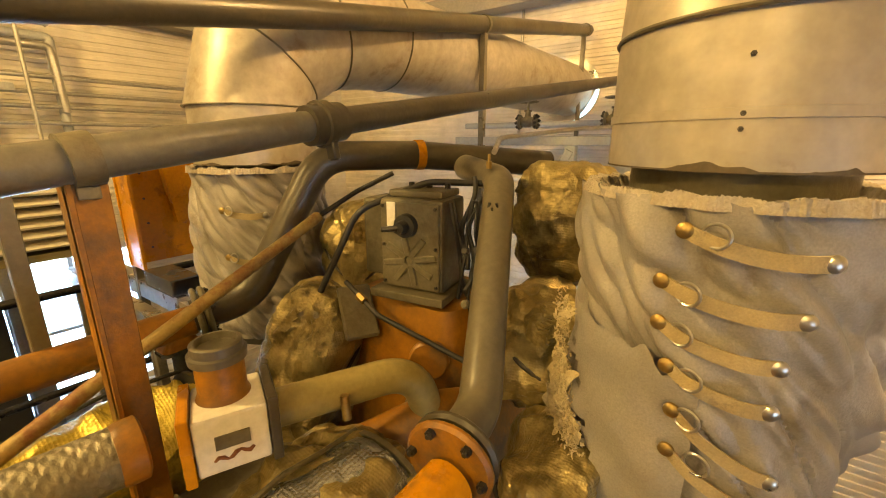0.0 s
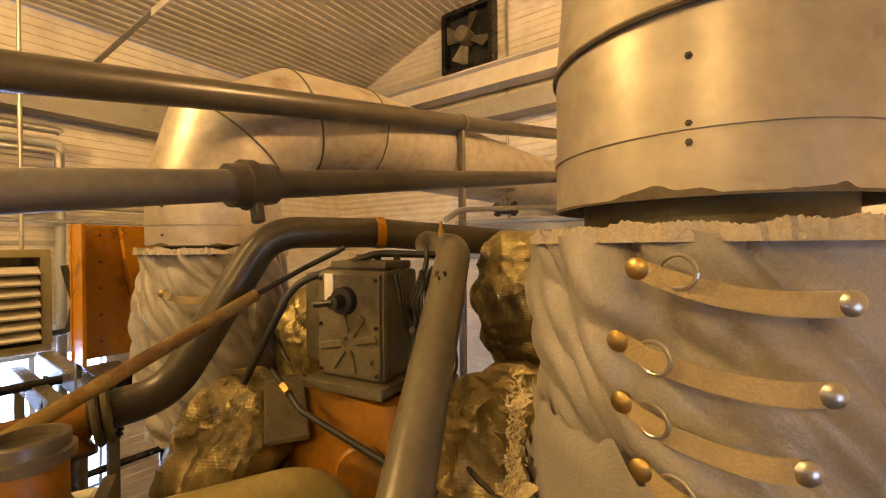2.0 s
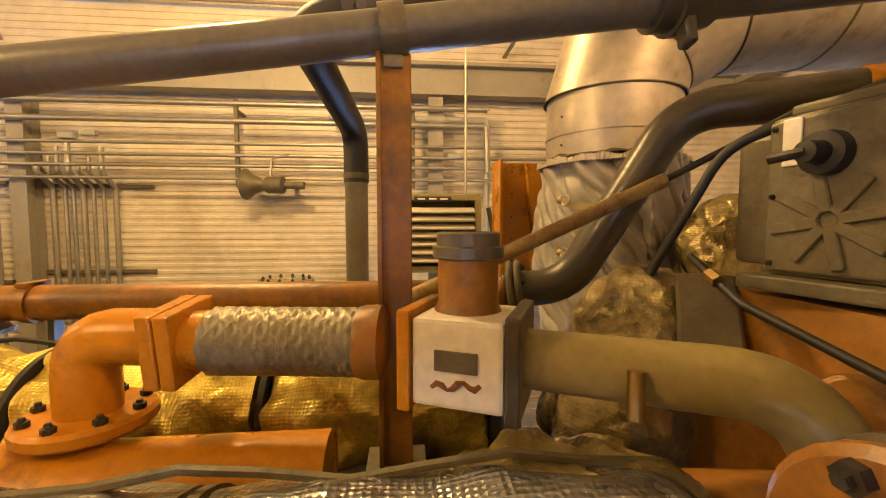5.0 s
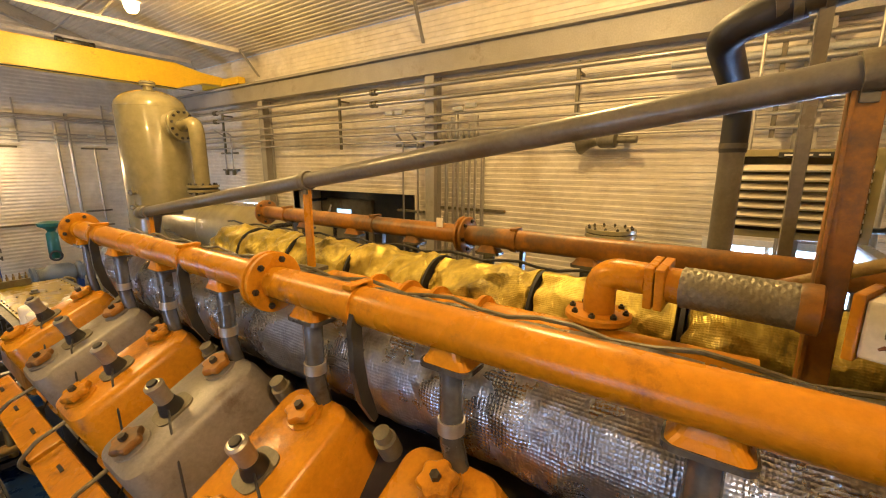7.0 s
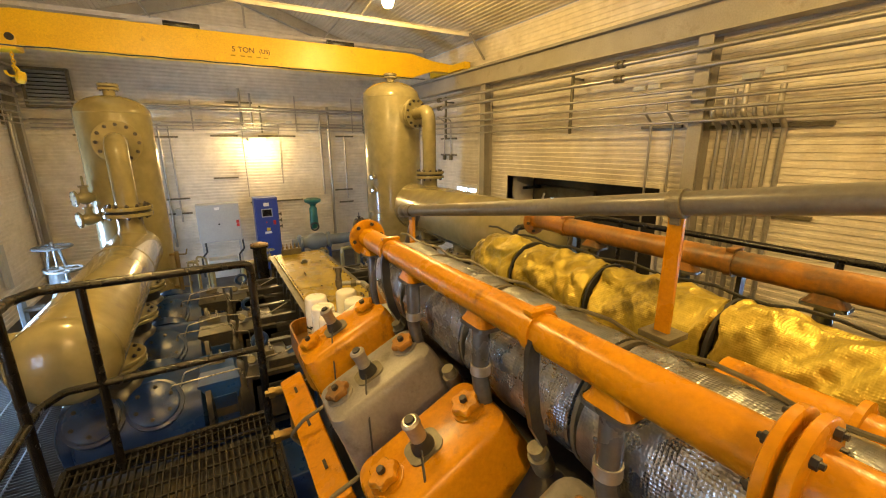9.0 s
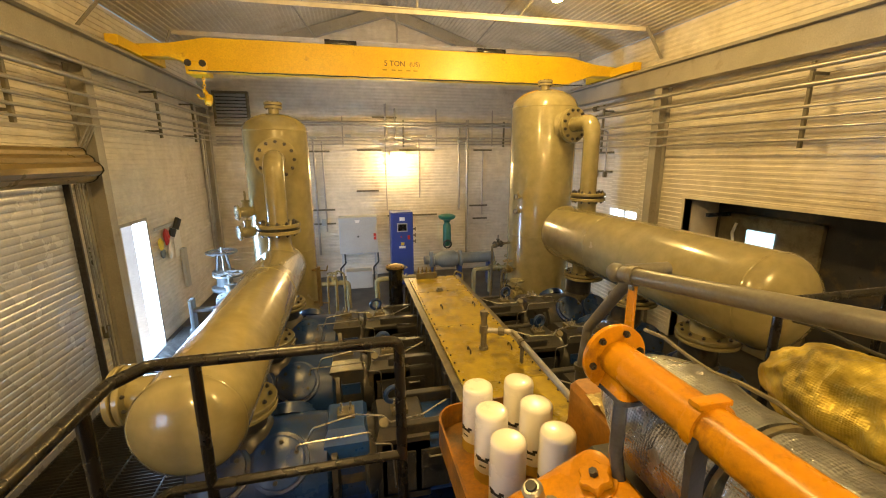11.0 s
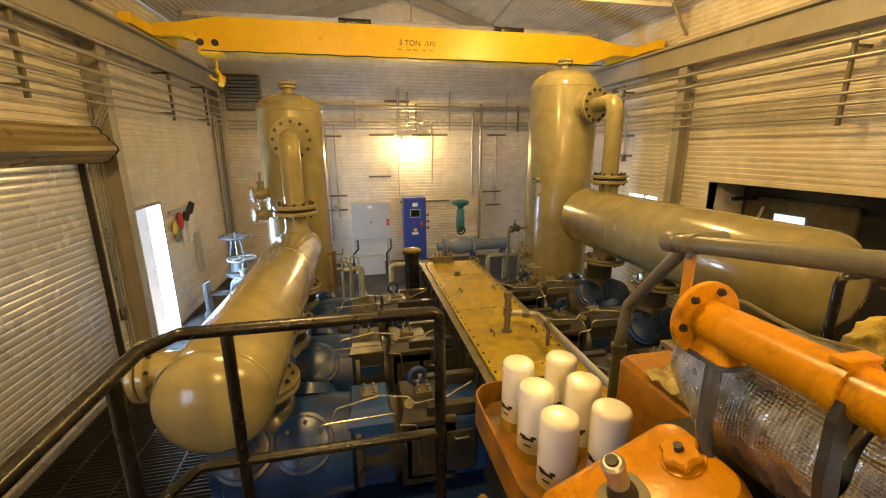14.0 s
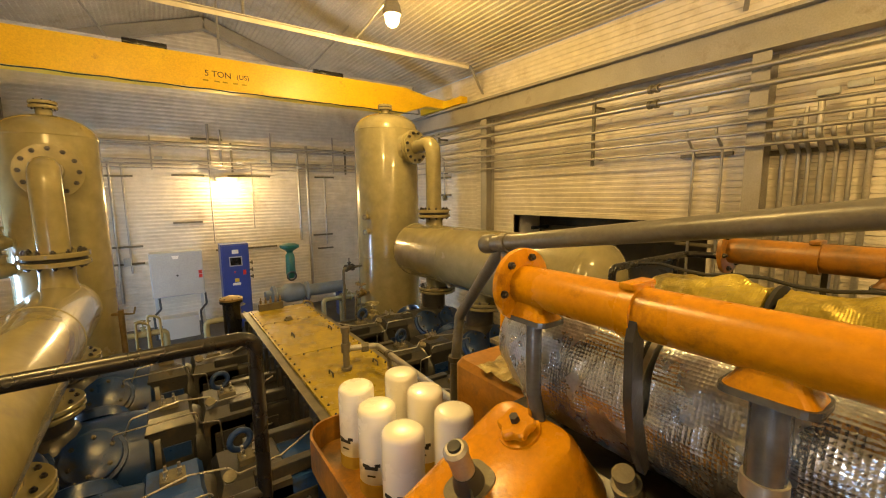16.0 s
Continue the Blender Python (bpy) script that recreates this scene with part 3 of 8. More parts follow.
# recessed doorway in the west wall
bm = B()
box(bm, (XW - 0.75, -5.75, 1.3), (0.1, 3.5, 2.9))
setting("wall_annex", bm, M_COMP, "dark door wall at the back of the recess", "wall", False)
for yy in (-7.42, -4.08):
    bm = B()
    box(bm, (XW - 0.42, yy, 1.25), (0.56, 0.1, 2.7))
    setting("wall_annex_side", bm, M_WALL, "cream side of the door recess", "wall", False)
bm = B()
box(bm, (XW - 0.42, -5.75, 2.42), (0.56, 3.4, 0.08))
setting("ceiling_annex", bm, M_BEAM, "grey head of the door recess", "ceiling", False)
bm = B()
box(bm, (XW - 0.42, -5.75, -0.05), (0.56, 3.4, 0.1))
setting("floor_annex", bm, M_FLOOR, "dark sill of the door recess", "floor", False)

# ---- the engine ----
XC = -0.82
PITCH, HEAD0 = 0.445, -2.66


def flange_pair(parent, at, axis, r, ring, n, size, mat, h=0.035, gap=0.012, label=""):
    a = Vector(axis).normalized()
    for s in (-1, 1):
        bm = B()
        disc(bm, Vector(at) + a * (s * gap / 2 + (0 if s > 0 else -h)), a, r, h)
        part("flange", bm, mat, parent, label)
    if gap > 0.005:
        bm = B()
        disc(bm, Vector(at) - a * gap / 2, a, r * 0.9, gap)
        part("gasket", bm, M_DARK, parent, "dark gasket")
    bolts(parent, Vector(at) + a * (gap / 2 + h), a, ring, n, size, 0.1, 2 * h + gap)


block = thing("engine_block", (XC, -1.0, 0), "large dark oily engine block below the heads", "engine")
bm = B()
box(bm, (XC, -0.75, 0.95), (0.95, 4.5, 1.5), 0.04)
part("crankcase", bm, M_COMP, block, "", False)
bm = B()
loft(bm, [[(XC - w, y, z), (XC + w, y, z), (XC + w, y2, z), (XC - w, y2, z)] for w, z, y, y2 in ((0.45, 1.6, -2.9, 0.75), (0.68, 1.85, -2.9, 0.75), (0.42, 2.08, -2.9, 0.75))])
part("bank_casting", bm, M_COMP, block, "", False)
bm = B()
box(bm, (XC, -0.75, 0.11), (1.15, 4.9, 0.22), 0.02)
part("skid_base", bm, M_BLUE, block, "", False)
for s in (-1, 1):
    bm = B()
    for i in range(7):
        box(bm, (XC + s * 0.478, HEAD0 + 0.1 + i * 0.5, 1.0), (0.02, 0.36, 0.5), 0.01)
    part("crank_door", bm, M_BLUE, block, "", False)

# front housing
fh = thing("gear_housing", (XC, -3.07, 1.0), "orange painted front gear housing of the engine", "engine")
bm = B()
loft(bm, [[v + Vector((XC, -3.06, 0)) for v in round_rect(0.56, 0.5, 0.045, z)] for z in (0.9, 2.05)] + [[v + Vector((XC, -3.06, 0)) for v in round_rect(0.52, 0.46, 0.03, 2.075)]])
part("casting", bm, M_ORANGE_OLD, fh)
bm = B()
disc(bm, (XC + 0.16, -3.3, 1.8), (0, -1, 0), 0.11, 0.03)
part("cover", bm, M_ORANGE_OLD, fh)
bolts(fh, (XC + 0.16, -3.33, 1.8), (0, -1, 0), 0.09, 8, 9)
bm = B()
box(bm, (XC - 0.15, -3.0, 2.078), (0.05, 0.12, 0.006), 0.003, pose(0, 0, 0, 0, 0, 30))
part("worn_patch", bm, M_WHITE, fh, "bare scraped patch", False)
bm = B()
g = bmesh.ops.create_grid(bm, x_segments=26, y_segments=20, size=0.5)
for v in bm.verts:
    p = Vector((v.co.x * 0.34, v.co.y * 0.3, 0))
    v.co = Vector((XC + 0.12 + p.x, -3.0 + p.y, 2.09 + 0.03 * abs(noise.noise(p * 14)) + 0.012 * noise.noise(p * 40)))
part("foil_scrap", bm, M_BAGS, thing("foil_scrap", (XC + 0.12, -3.0, 2.08), "crumpled sooty foil scrap lying on the orange housing", "insulation"))

# heads of the near bank
HTILT = 25.6


def head_pose(y):
    return pose(-0.135, y, 2.1, 0, HTILT, 0)


def cylinder_head(y, paint, label):
    hd = thing("cylinder_head", (-0.135, y, 1.9), label, "cylinder head", "cylinder heads")
    m = head_pose(y)
    bm = B()
    lv = [(0.47, 0.34, 0.05, -0.34, 0.0), (0.47, 0.34, 0.05, -0.2, 0.0), (0.455, 0.31, 0.07, -0.1, 0.0), (0.44, 0.255, 0.06, -0.015, 0.0), (0.42, 0.235, 0.05, 0.008, 0.0), (0.38, 0.2, 0.045, 0.018, 0.0)]
    loft(bm, [[m @ v for v in round_rect(w, d, r, z, 5, cx)] for w, d, r, z, cx in lv])
    part("cover", bm, paint, hd)
    bm = B()
    loft(bm, [[m @ v for v in round_rect(w, d, r, z, 4)] for w, d, r, z in ((0.53, 0.4, 0.04, -0.4), (0.53, 0.4, 0.04, -0.33))])
    part("gasket_flange", bm, paint, hd)
    for u in (-0.145, 0.145):
        bm = B()
        rev(bm, m @ Vector((u, 0, 0.012)), m.to_3x3() @ Vector((0, 0, 1)), [(0, 0.052), (0.012, 0.05), (0.014, 0.03), (0.02, 0.03)], 20)
        part("boss", bm, paint, hd)
        bm = B()
        at, ax = m @ Vector((u, 0, 0.03)), m.to_3x3() @ Vector((0, 0, 1))
        mm = Matrix.Translation(at) @ turned(ax)
        n = 36
        rings = []
        for z, k in ((0, 0.9), (0.005, 1.0), (0.018, 1.0), (0.024, 0.88)):
            rings.append([mm @ Vector((math.cos(2 * math.pi * i / n) * r, math.sin(2 * math.pi * i / n) * r, z)) for i in range(n) for r in [k * (0.042 + 0.005 * math.cos(2 * math.pi * i / n * 6))]])
        loft(bm, rings)
        cap = part("cap", bm, paint if paint is M_ORANGE else M_ORANGE_OLD, hd, "orange knobbed cap")
        bm = B()
        rev(bm, mm @ Vector((0, 0, 0.024)), ax, [(0, 0.012), (0.014, 0.011)], 6)
        part("nut", bm, M_BOLT, cap, "", False)
    # ignition coil on its well
    ax = m.to_3x3() @ Vector((-0.05, 0.06, 1))
    c0 = m @ Vector((0.02, 0.0, 0.015))
    bm = B()
    loft(bm, [[m @ (v + Vector((0.02, 0, 0))) for v in round_rect(0.11, 0.09, 0.03, z)] for z in (0.012, 0.024)])
    part("coil_plate", bm, M_CAST, hd, "", False)
    bm = B()
    rev(bm, c0, ax, [(0.0, 0.036), (0.02, 0.034), (0.045, 0.026), (0.05, 0.026)], 20)
    part("coil_boot", bm, M_RUBBER, hd, "black rubber boot")
    bm = B()
    rev(bm, c0 + ax.normalized() * 0.05, ax, [(0, 0.024), (0.055, 0.024), (0.056, 0.027), (0.066, 0.027), (0.072, 0.02)], 20)
    part("coil", bm, M_CONDUIT, hd, "bare metal ignition coil")
    bm = B()
    rev(bm, c0 + ax.normalized() * 0.1225, ax, [(0, 0.015), (0.006, 0.014), (0.007, 0.006)], 12)
    part("coil_socket", bm, M_RUBBER, hd, "black socket")
    bm = B()
    tube(bm, [c0 + ax.normalized() * 0.035, m @ Vector((0.06, 0.08, 0.03)), m @ Vector((0.12, 0.15, -0.06)), m @ Vector((0.2, 0.21, -0.2)), m @ Vector((0.27, 0.2, -0.26))], 0.0035, 0.03, 8)
    part("lead", bm, M_RUBBER, hd, "black ignition lead")
    bm = B()
    rev(bm, m @ Vector((-0.2, 0.22, -0.1)), m.to_3x3() @ Vector((0, 0, 1)), [(0, 0.03), (0.06, 0.03), (0.062, 0.022), (0.09, 0.022)], 16)
    part("fuel_valve", bm, M_CAST, hd, "small dark fuel valve")
    return hd


heads = {}
for i, k in enumerate("OGOGOOGO"):
    y = HEAD0 + i * PITCH
    if k not in heads:
        heads[k] = cylinder_head(y, M_ORANGE if k == "O" else M_HEAD, "orange painted valve cover with knobbed caps and a coil" if k == "O" else "grey painted valve cover with knobbed caps and a coil")
    else:
        copy_thing(heads[k], pose(-0.135, y, 1.9))
sticker = thing("sticker", (-0.05, HEAD0 + 4 * PITCH, 2.07), "small cream paper sticker on an orange valve cover", "label")
bm = B()
m = head_pose(HEAD0 + 4 * PITCH)
box(bm, m @ Vector((0.14, -0.11, -0.012)), (0.09, 0.055, 0.004), 0.001, pose(0, 0, 0, 38, HTILT, 0))
part("paper", bm, M_WHITE, sticker, "", False)

# orange side channel below the heads
ch = thing("wiring_channel", (0.05, -1.2, 1.7), "orange painted wiring channel along the engine side", "channel")
for i in range(4):
    bm = B()
    y0 = -2.95 + i * 0.93
    box(bm, (0.07, y0 + 0.45, 1.74), (0.11, 0.9, 0.05), 0.008, pose(0, 0, 0, 0, 20))
    seg = part("channel_section", bm, M_ORANGE, ch, "", False)
    for j in range(3):
        bm = B()
        box(bm, (0.075, y0 + 0.15 + 0.28 * j, 1.768), (0.012, 0.05, 0.004), 0, pose(0, 0, 0, 0, 20))
        part("slot", bm, M_DARK, seg, "", False)
for i in range(8):
    y = HEAD0 + 0.2 + i * PITCH
    bm = B()
    tube(bm, [(-0.08, y, 1.9), (0.1, y, 1.83), (0.16, y - 0.02, 1.76), (0.1, y - 0.05, 1.66), (0.0, y - 0.05, 1.62)], 0.008, 0.05, 8)
    part("conduit", bm, M_CAST, ch)

# coolant manifolds with saddles and risers
RM = 0.046


def coolant_manifold(x, s, y0, y1, paint, mids, bands, group="coolant manifolds"):
    z = 2.515
    m = thing("coolant_manifold", (x, (y0 + y1) / 2, z - RM), "orange painted coolant manifold pipe over the heads" if s > 0 else "soot-darkened orange coolant manifold of the far bank", "pipe", group)
    bm = B()
    tube(bm, [(x, y0 + 0.001, z), (x, y1, z)], RM, 0, 30, False)
    part("pipe", bm, paint, m)
    bm = B()
    rev(bm, (x, y0 + 0.075, z), (0, -1, 0), [(0, RM - 0.001), (0.012, RM - 0.001), (0.013, 0.016), (0.03, 0.015), (0.031, 0.002)], 24)
    part("bore_plug", bm, paint, m, "plug recessed in the open pipe end")
    bm = B()
    disc(bm, (x, y1 - 0.01, z), (0, 1, 0), RM - 0.001, 0.01, 24, 0.002)
    part("end_cap", bm, paint, m)
    for yf, two in ((y0, False), *[(q, True) for q in mids]):
        for k in ((0,) if not two else (-0.022, 0.004)):
            bm = B()
            rev(bm, (x, yf + k, z), (0, 1, 0), [(0, 0.0455), (0, 0.083), (0.002, 0.086), (0.014, 0.086), (0.016, 0.083), (0.016, 0.0455)], 32, False)
            part("flange", bm, paint, m)
        bolts(m, (x, yf + (0.02 if two else 0.016), z), (0, 1, 0), 0.067, 6, 9, 0.2, 0.042 if two else 0.016)
    for yb in bands:
        bm = B()
        rev(bm, (x, yb - 0.014, z), (0, 1, 0), [(0, RM - 0.002), (0, RM + 0.007), (0.028, RM + 0.007), (0.028, RM - 0.002)], 28, False)
        box(bm, (x, yb, z + RM + 0.004), (0.075, 0.028, 0.012), 0.003)
        part("clamp", bm, paint, m)
        bm = B()
        q = [(0.046, -0.005), (0.054, -0.04), (0.05, -0.15), (0.03, -0.24), (-0.01, -0.31), (-0.025, -0.3), (0.006, -0.2), (0.018, -0.12), (0.02, -0.045)]
        loft(bm, [[Vector((x + s * u, yb + d + 0.02, z + w)) for u, w in q] for d in (-0.008, 0.008)])
        part("bracket", bm, M_COMP, m, "dark sheet steel support bracket", False)
    for i in range(8):
        ys = 0.01 + (i - 6) * PITCH
        if not y0 < ys < y1:
            continue
        bm = B()
        loft(bm, [[Vector((x, ys, z)) + v for v in round_rect(w, d, 0.02, zz)] for w, d, zz in ((0.06, 0.07, -0.025), (0.068, 0.09, -0.05), (0.078, 0.112, -0.066))])
        sd = part("outlet", bm, paint, m, "", False)
        bm = B()
        loft(bm, [[Vector((x, ys, z)) + v for v in round_rect(0.084, 0.12, 0.02, zz)] for zz in (-0.077, -0.0662)])
        part("gasket_plate", bm, M_RISER, sd, "dark steel plate", False)
        bm = B()
        tube(bm, [(x, ys, z - 0.077), (x, ys, z - 0.25), (x - s * 0.015, ys + 0.02, z - 0.38), (x - s * 0.09, ys + 0.06, z - 0.46)], 0.026 if i else 0.018, 0.1, 18)
        part("riser", bm, M_RISER, m, "bare grey steel riser tube")
        if i > 0:
            bm = B()
            rev(bm, (x, ys, z - 0.2), (0, 0, -1), [(0, 0.026), (0.0, 0.03), (0.03, 0.03), (0.03, 0.026)], 20, False)
            part("hose_clamp", bm, M_CONDUIT, m, "thin steel clamp band")
    return m


coolant_manifold(-0.30, 1, -2.71, 0.44, M_ORANGE, (-1.05,), (-2.42, -1.54, -0.7, 0.23))
coolant_manifold(-1.30, -1, -2.65, 0.5, M_ORANGE_OLD, (-1.01,), (-2.4, -1.6, -0.75))


tg = thing("paper_tag", (-1.27, -1.13, 2.56), "small white paper tag stuck on the far manifold", "label")
bm = B()
box(bm, (-1.255, -1.13, 2.568), (0.004, 0.035, 0.045), 0.001, pose(0, 0, 0, 0, 0, 8))
part("paper", bm, M_WHITE, tg, "", False)

# wrapped exhaust manifolds
def wrapped(x, z, r, y0, y1, n, mat, seam_mat, amp, label, seed):
    e = thing("exhaust_manifold", (x, (y0 + y1) / 2, z - r), label, "exhaust manifold", "exhaust manifolds")
    for i in range(n):
        a, b = y0 + (y1 - y0) * i / n + 0.006, y0 + (y1 - y0) * (i + 1) / n - 0.006
        bm = B()
        k = 60
        path = [(x, a + (b - a) * j / k, z) for j in range(k + 1)]
        tube(bm, path, lambda t, i=i: r * (0.97 + 0.05 * math.sin(math.pi * min(max(t, 0.02), 0.98)) ** 0.4) - ((0.05 if amp < 0.02 else 0.02) if (t < 0.01 or t > 0.99) else 0) - (r * 0.45 * max(0.0, 1 - t / 0.5) ** 2 if i == 0 else 0), 0, 96)
        lay = bm.loops.layers.uv.new("quilt")
        for face in bm.faces:
            angs = [math.atan2(lp.vert.co.x - x, lp.vert.co.z - z) for lp in face.loops]
            hop = max(angs) - min(angs) > math.pi and len(angs) == 4
            for lp, an in zip(face.loops, angs):
                lp[lay].uv = ((an + (2 * math.pi if hop and an < 0 else 0)) * r, lp.vert.co.y)
        crumple(bm, amp * 0.7, 4.5, seed + i * 3.1)
        facet(bm, amp * 1.1, 6.0, seed + i * 2.3)
        crease(bm, amp * 0.4, 9.0, seed + i * 1.7)
        facet(bm, amp * 0.25, 15.0, seed + i)
        part("wrap_section", bm, mat, e)
        bm = B()
        rev(bm, (x, b + 0.006, z), (0, 1, 0), [(-0.007, r * 0.9), (-0.006, r * 0.985), (0.006, r * 0.985), (0.007, r * 0.9)], 40)
        part("seam_band", bm, seam_mat, e, "dark seam strap")
    bm = B()
    tube(bm, [(x - 0.06, y0 + (y1 - y0) * j / 40, z + r * (0.985 + 0.06 * math.sin(j * 1.7))) for j in range(41)], 0.006, 0, 6)
    part("lacing_seam", bm, seam_mat, e, "dark laced seam")
    return e


wrapped(-0.52, 2.285, 0.178, -2.93, 0.5, 7, M_SILVER, M_CAST, 0.012, "quilted silver foil wrap on the exhaust manifold, scuffed", 1.0)
wrapped(-1.10, 2.29, 0.16, -2.9, 0.4, 7, M_GOLD, M_DARK, 0.031, "crumpled soiled gold foil wrap on the exhaust manifold", 9.0)

# inner header with collars in the valley
hdr = thing("valley_header", (-0.78, -0.9, 2.2), "orange header pipe with raised collars between the wrapped manifolds", "pipe")
bm = B()
tube(bm, [(-0.77, -1.35, 2.33), (-0.77, 0.1, 2.33)], 0.072, 0, 28)
part("pipe", bm, M_ORANGE, hdr)
for y in (-1.09, -0.93, -0.8, -0.62):
    bm = B()
    loft(bm, [[Vector((-0.77, y + d, 2.33)) + v for v in [Vector((0.088 * math.cos(k) * (1.12 if abs(math.cos(k)) > 0.9 else 1), 0, 0.094 * math.sin(k))) for k in (2 * math.pi * j / 28 for j in range(28))]] for d in (-0.007, 0.007)])
    part("collar", bm, M_ORANGE, hdr, "", False)
bm = B()
box(bm, (XC, -1.0, 2.14), (0.3, 3.3, 0.2), 0.02)
part("valley_cover", bm, M_CAST, hdr, "", False)

# ---- gas inlet line: elbow, braided hose, white valve box, bend ----
AX = Vector((0.12, 0.9928, 0.0))
P0 = Vector((-0.815, -0.27, 2.545))
gas = thing("gas_inlet_line", (-0.79, -0.27, 2.4), "gas inlet line with orange elbow, braided hose and grey bend", "pipe")
bm = B()
tube(bm, [P0 + Vector((0, 0, -0.12)), P0 + Vector((0, 0, 0.005)), P0 + AX * 0.12 + Vector((0, 0, 0.005))], 0.043, 0.08, 22, True, 10)
part("elbow", bm, M_ORANGE, gas)
bm = B()
disc(bm, P0 + Vector((0, 0, -0.135)), (0, 0, 1), 0.09, 0.025)
part("foot_flange", bm, M_ORANGE, gas)
bolts(gas, P0 + Vector((0, 0, -0.11)), (0, 0, 1), 0.073, 8, 9)
bm = B()
q = turned(AX)
box(bm, P0 + AX * 0.135, (0.11, 0.11, 0.022), 0.004, q)
box(bm, P0 + AX * 0.16, (0.11, 0.11, 0.022), 0.004, q)
part("square_flange", bm, M_ORANGE, gas, "", False)
bm = B()
rev(bm, P0 + AX * 0.17, AX, [(0, 0.045), (0.03, 0.045), (0.035, 0.05)], 22)
part("hose_collar", bm, M_ORANGE, gas)
bm = B()
rev(bm, P0 + AX * 0.42, AX, [(0, 0.052), (0.01, 0.055), (0.035, 0.055), (0.04, 0.045)], 22)
part("hose_collar", bm, M_ORANGE_OLD, gas)
bm = B()
n, L = 48, 70
path = [P0 + AX * (0.2 + 0.225 * j / L) for j in range(L + 1)]
tube(bm, path, 0.05, 0, n, False)
qi = turned(AX).inverted()
for v in bm.verts:
    w = qi @ (v.co - P0)
    a = math.atan2(w.y, w.x)
    k = max(math.sin(11 * a + w.z * 300), math.sin(11 * a - w.z * 300)) - 0.45
    rr = math.hypot(w.x, w.y)
    f = (rr + 0.0017 * (1 if k > 0 else -1) * abs(k) ** 0.5) / rr
    v.co = P0 + (turned(AX) @ Vector((w.x * f, w.y * f, w.z)))
part("braided_hose", bm, M_BRAID, gas, "braided steel hose, dusty")
# white box
C = Vector((-0.692, 0.302, 2.548))
AX = Vector((0.42, 0.9075, 0.0))
vb = thing("valve_box", C - Vector((0, 0, 0.07)), "white painted square valve body with an orange capped neck", "valve")
yaw = pose(0, 0, 0, 0, 0, -24.8)
bm = B()
box(bm, C, (0.118, 0.118, 0.112), 0.006, yaw)
part("body", bm, M_WHITE, vb, "", False)
bm = B()
box(bm, C - AX * 0.069, (0.13, 0.018, 0.13), 0.004, yaw)
part("end_flange", bm, M_ORANGE, vb, "", False)
bm = B()
box(bm, C + AX * 0.069, (0.13, 0.018, 0.13), 0.004, yaw)
part("end_flange", bm, M_DARKPIPE, vb, "", False)
side = Vector((AX.y, -AX.x, 0))
bm = B()
box(bm, C + side * 0.0605 + Vector((0, 0, 0.005)), (0.004, 0.055, 0.026), 0.001, yaw)
part("name_plate", bm, M_CAST, vb, "blank dull metal name plate", False)
bm = B()
tube(bm, [C + side * 0.0585 + AX * (-0.032 + 0.007 * k) + Vector((0, 0, -0.03 + 0.005 * math.sin(k * 1.4) + 0.001 * k)) for k in range(10)], lambda t: 0.0028 + 0.0022 * math.sin(t * 9) ** 2, 0, 6)
part("rust_streak", bm, M_RUST, vb, "", False)
bm = B()
rev(bm, C + Vector((-0.012, 0, 0.056)), (0, 0, 1), [(0, 0.046), (0.012, 0.041), (0.075, 0.041)], 28)
part("neck", bm, M_ORANGE_OLD, vb, "orange neck with peeling paint")
bm = B()
rev(bm, C + Vector((-0.012, 0, 0.126)), (0, 0, 1), [(0, 0.044), (0.002, 0.048), (0.016, 0.049), (0.018, 0.043), (0.034, 0.043), (0.036, 0.04), (0.036, 0.035), (0.024, 0.033), (0.024, 0.0)], 28)
part("cap_ring", bm, M_PIPE, vb, "grey metal ring")
bm = B()
tube(bm, [C + AX * 0.075, (-0.525, 0.64, 2.55), (-0.49, 0.69, 2.25)], 0.038, 0.11, 24, True, 10)
part("bend", bm, M_OLIVE, gas, "greenish grey pipe bend")
bm = B()
p = C + AX * 0.2 + side * 0.036
tube(bm, [p - side * 0.012, p + side * 0.015], 0.008, 0, 10)
tube(bm, [p + side * 0.012 + Vector((0, 0, 0.015)), p + side * 0.02 + Vector((0, 0, -0.035))], 0.0095, 0, 10)
part("drain_cock", bm, M_BRASS, gas, "small brass drain cock")

# ---- intake risers to the rear box ----
nr = thing("intake_pipe", (-0.33, 0.52, 2.4), "grey intake pipe rising from the near manifold", "pipe", "intake pipes")
bm = B()
tube(bm, [(-0.325, 0.5, 2.535), (-0.335, 0.6, 2.55), (-0.54, 1.05, 2.94), (-0.78, 1.25, 2.96)], 0.043, 0.1, 26, True, 9)
part("pipe", bm, M_PIPE, nr)
d0 = Vector((-0.12, 1, 0.08)).normalized()
bm = B()
disc(bm, Vector((-0.313, 0.455, 2.533)), d0, 0.08, 0.018, 32)
part("flange", bm, M_ORANGE_OLD, nr)
bm = B()
disc(bm, Vector((-0.313, 0.455, 2.533)) + d0 * 0.024, d0, 0.08, 0.018, 32)
part("flange", bm, M_DARKPIPE, nr)
bolts(nr, Vector((-0.313, 0.455, 2.533)), -d0, 0.065, 6, 9)
bm = B()
rev(bm, (-0.56, 1.02, 2.975), (0, 0, 1), [(0, 0.008), (0.02, 0.008), (0.021, 0.004), (0.04, 0.004)], 10)
part("nipple", bm, M_BRASS, nr, "brass nipple")
fr = thing("intake_pipe", (-1.25, 0.55, 2.45), "dark sooty intake pipe curving over to the far manifold", "pipe", "intake pipes")
bm = B()
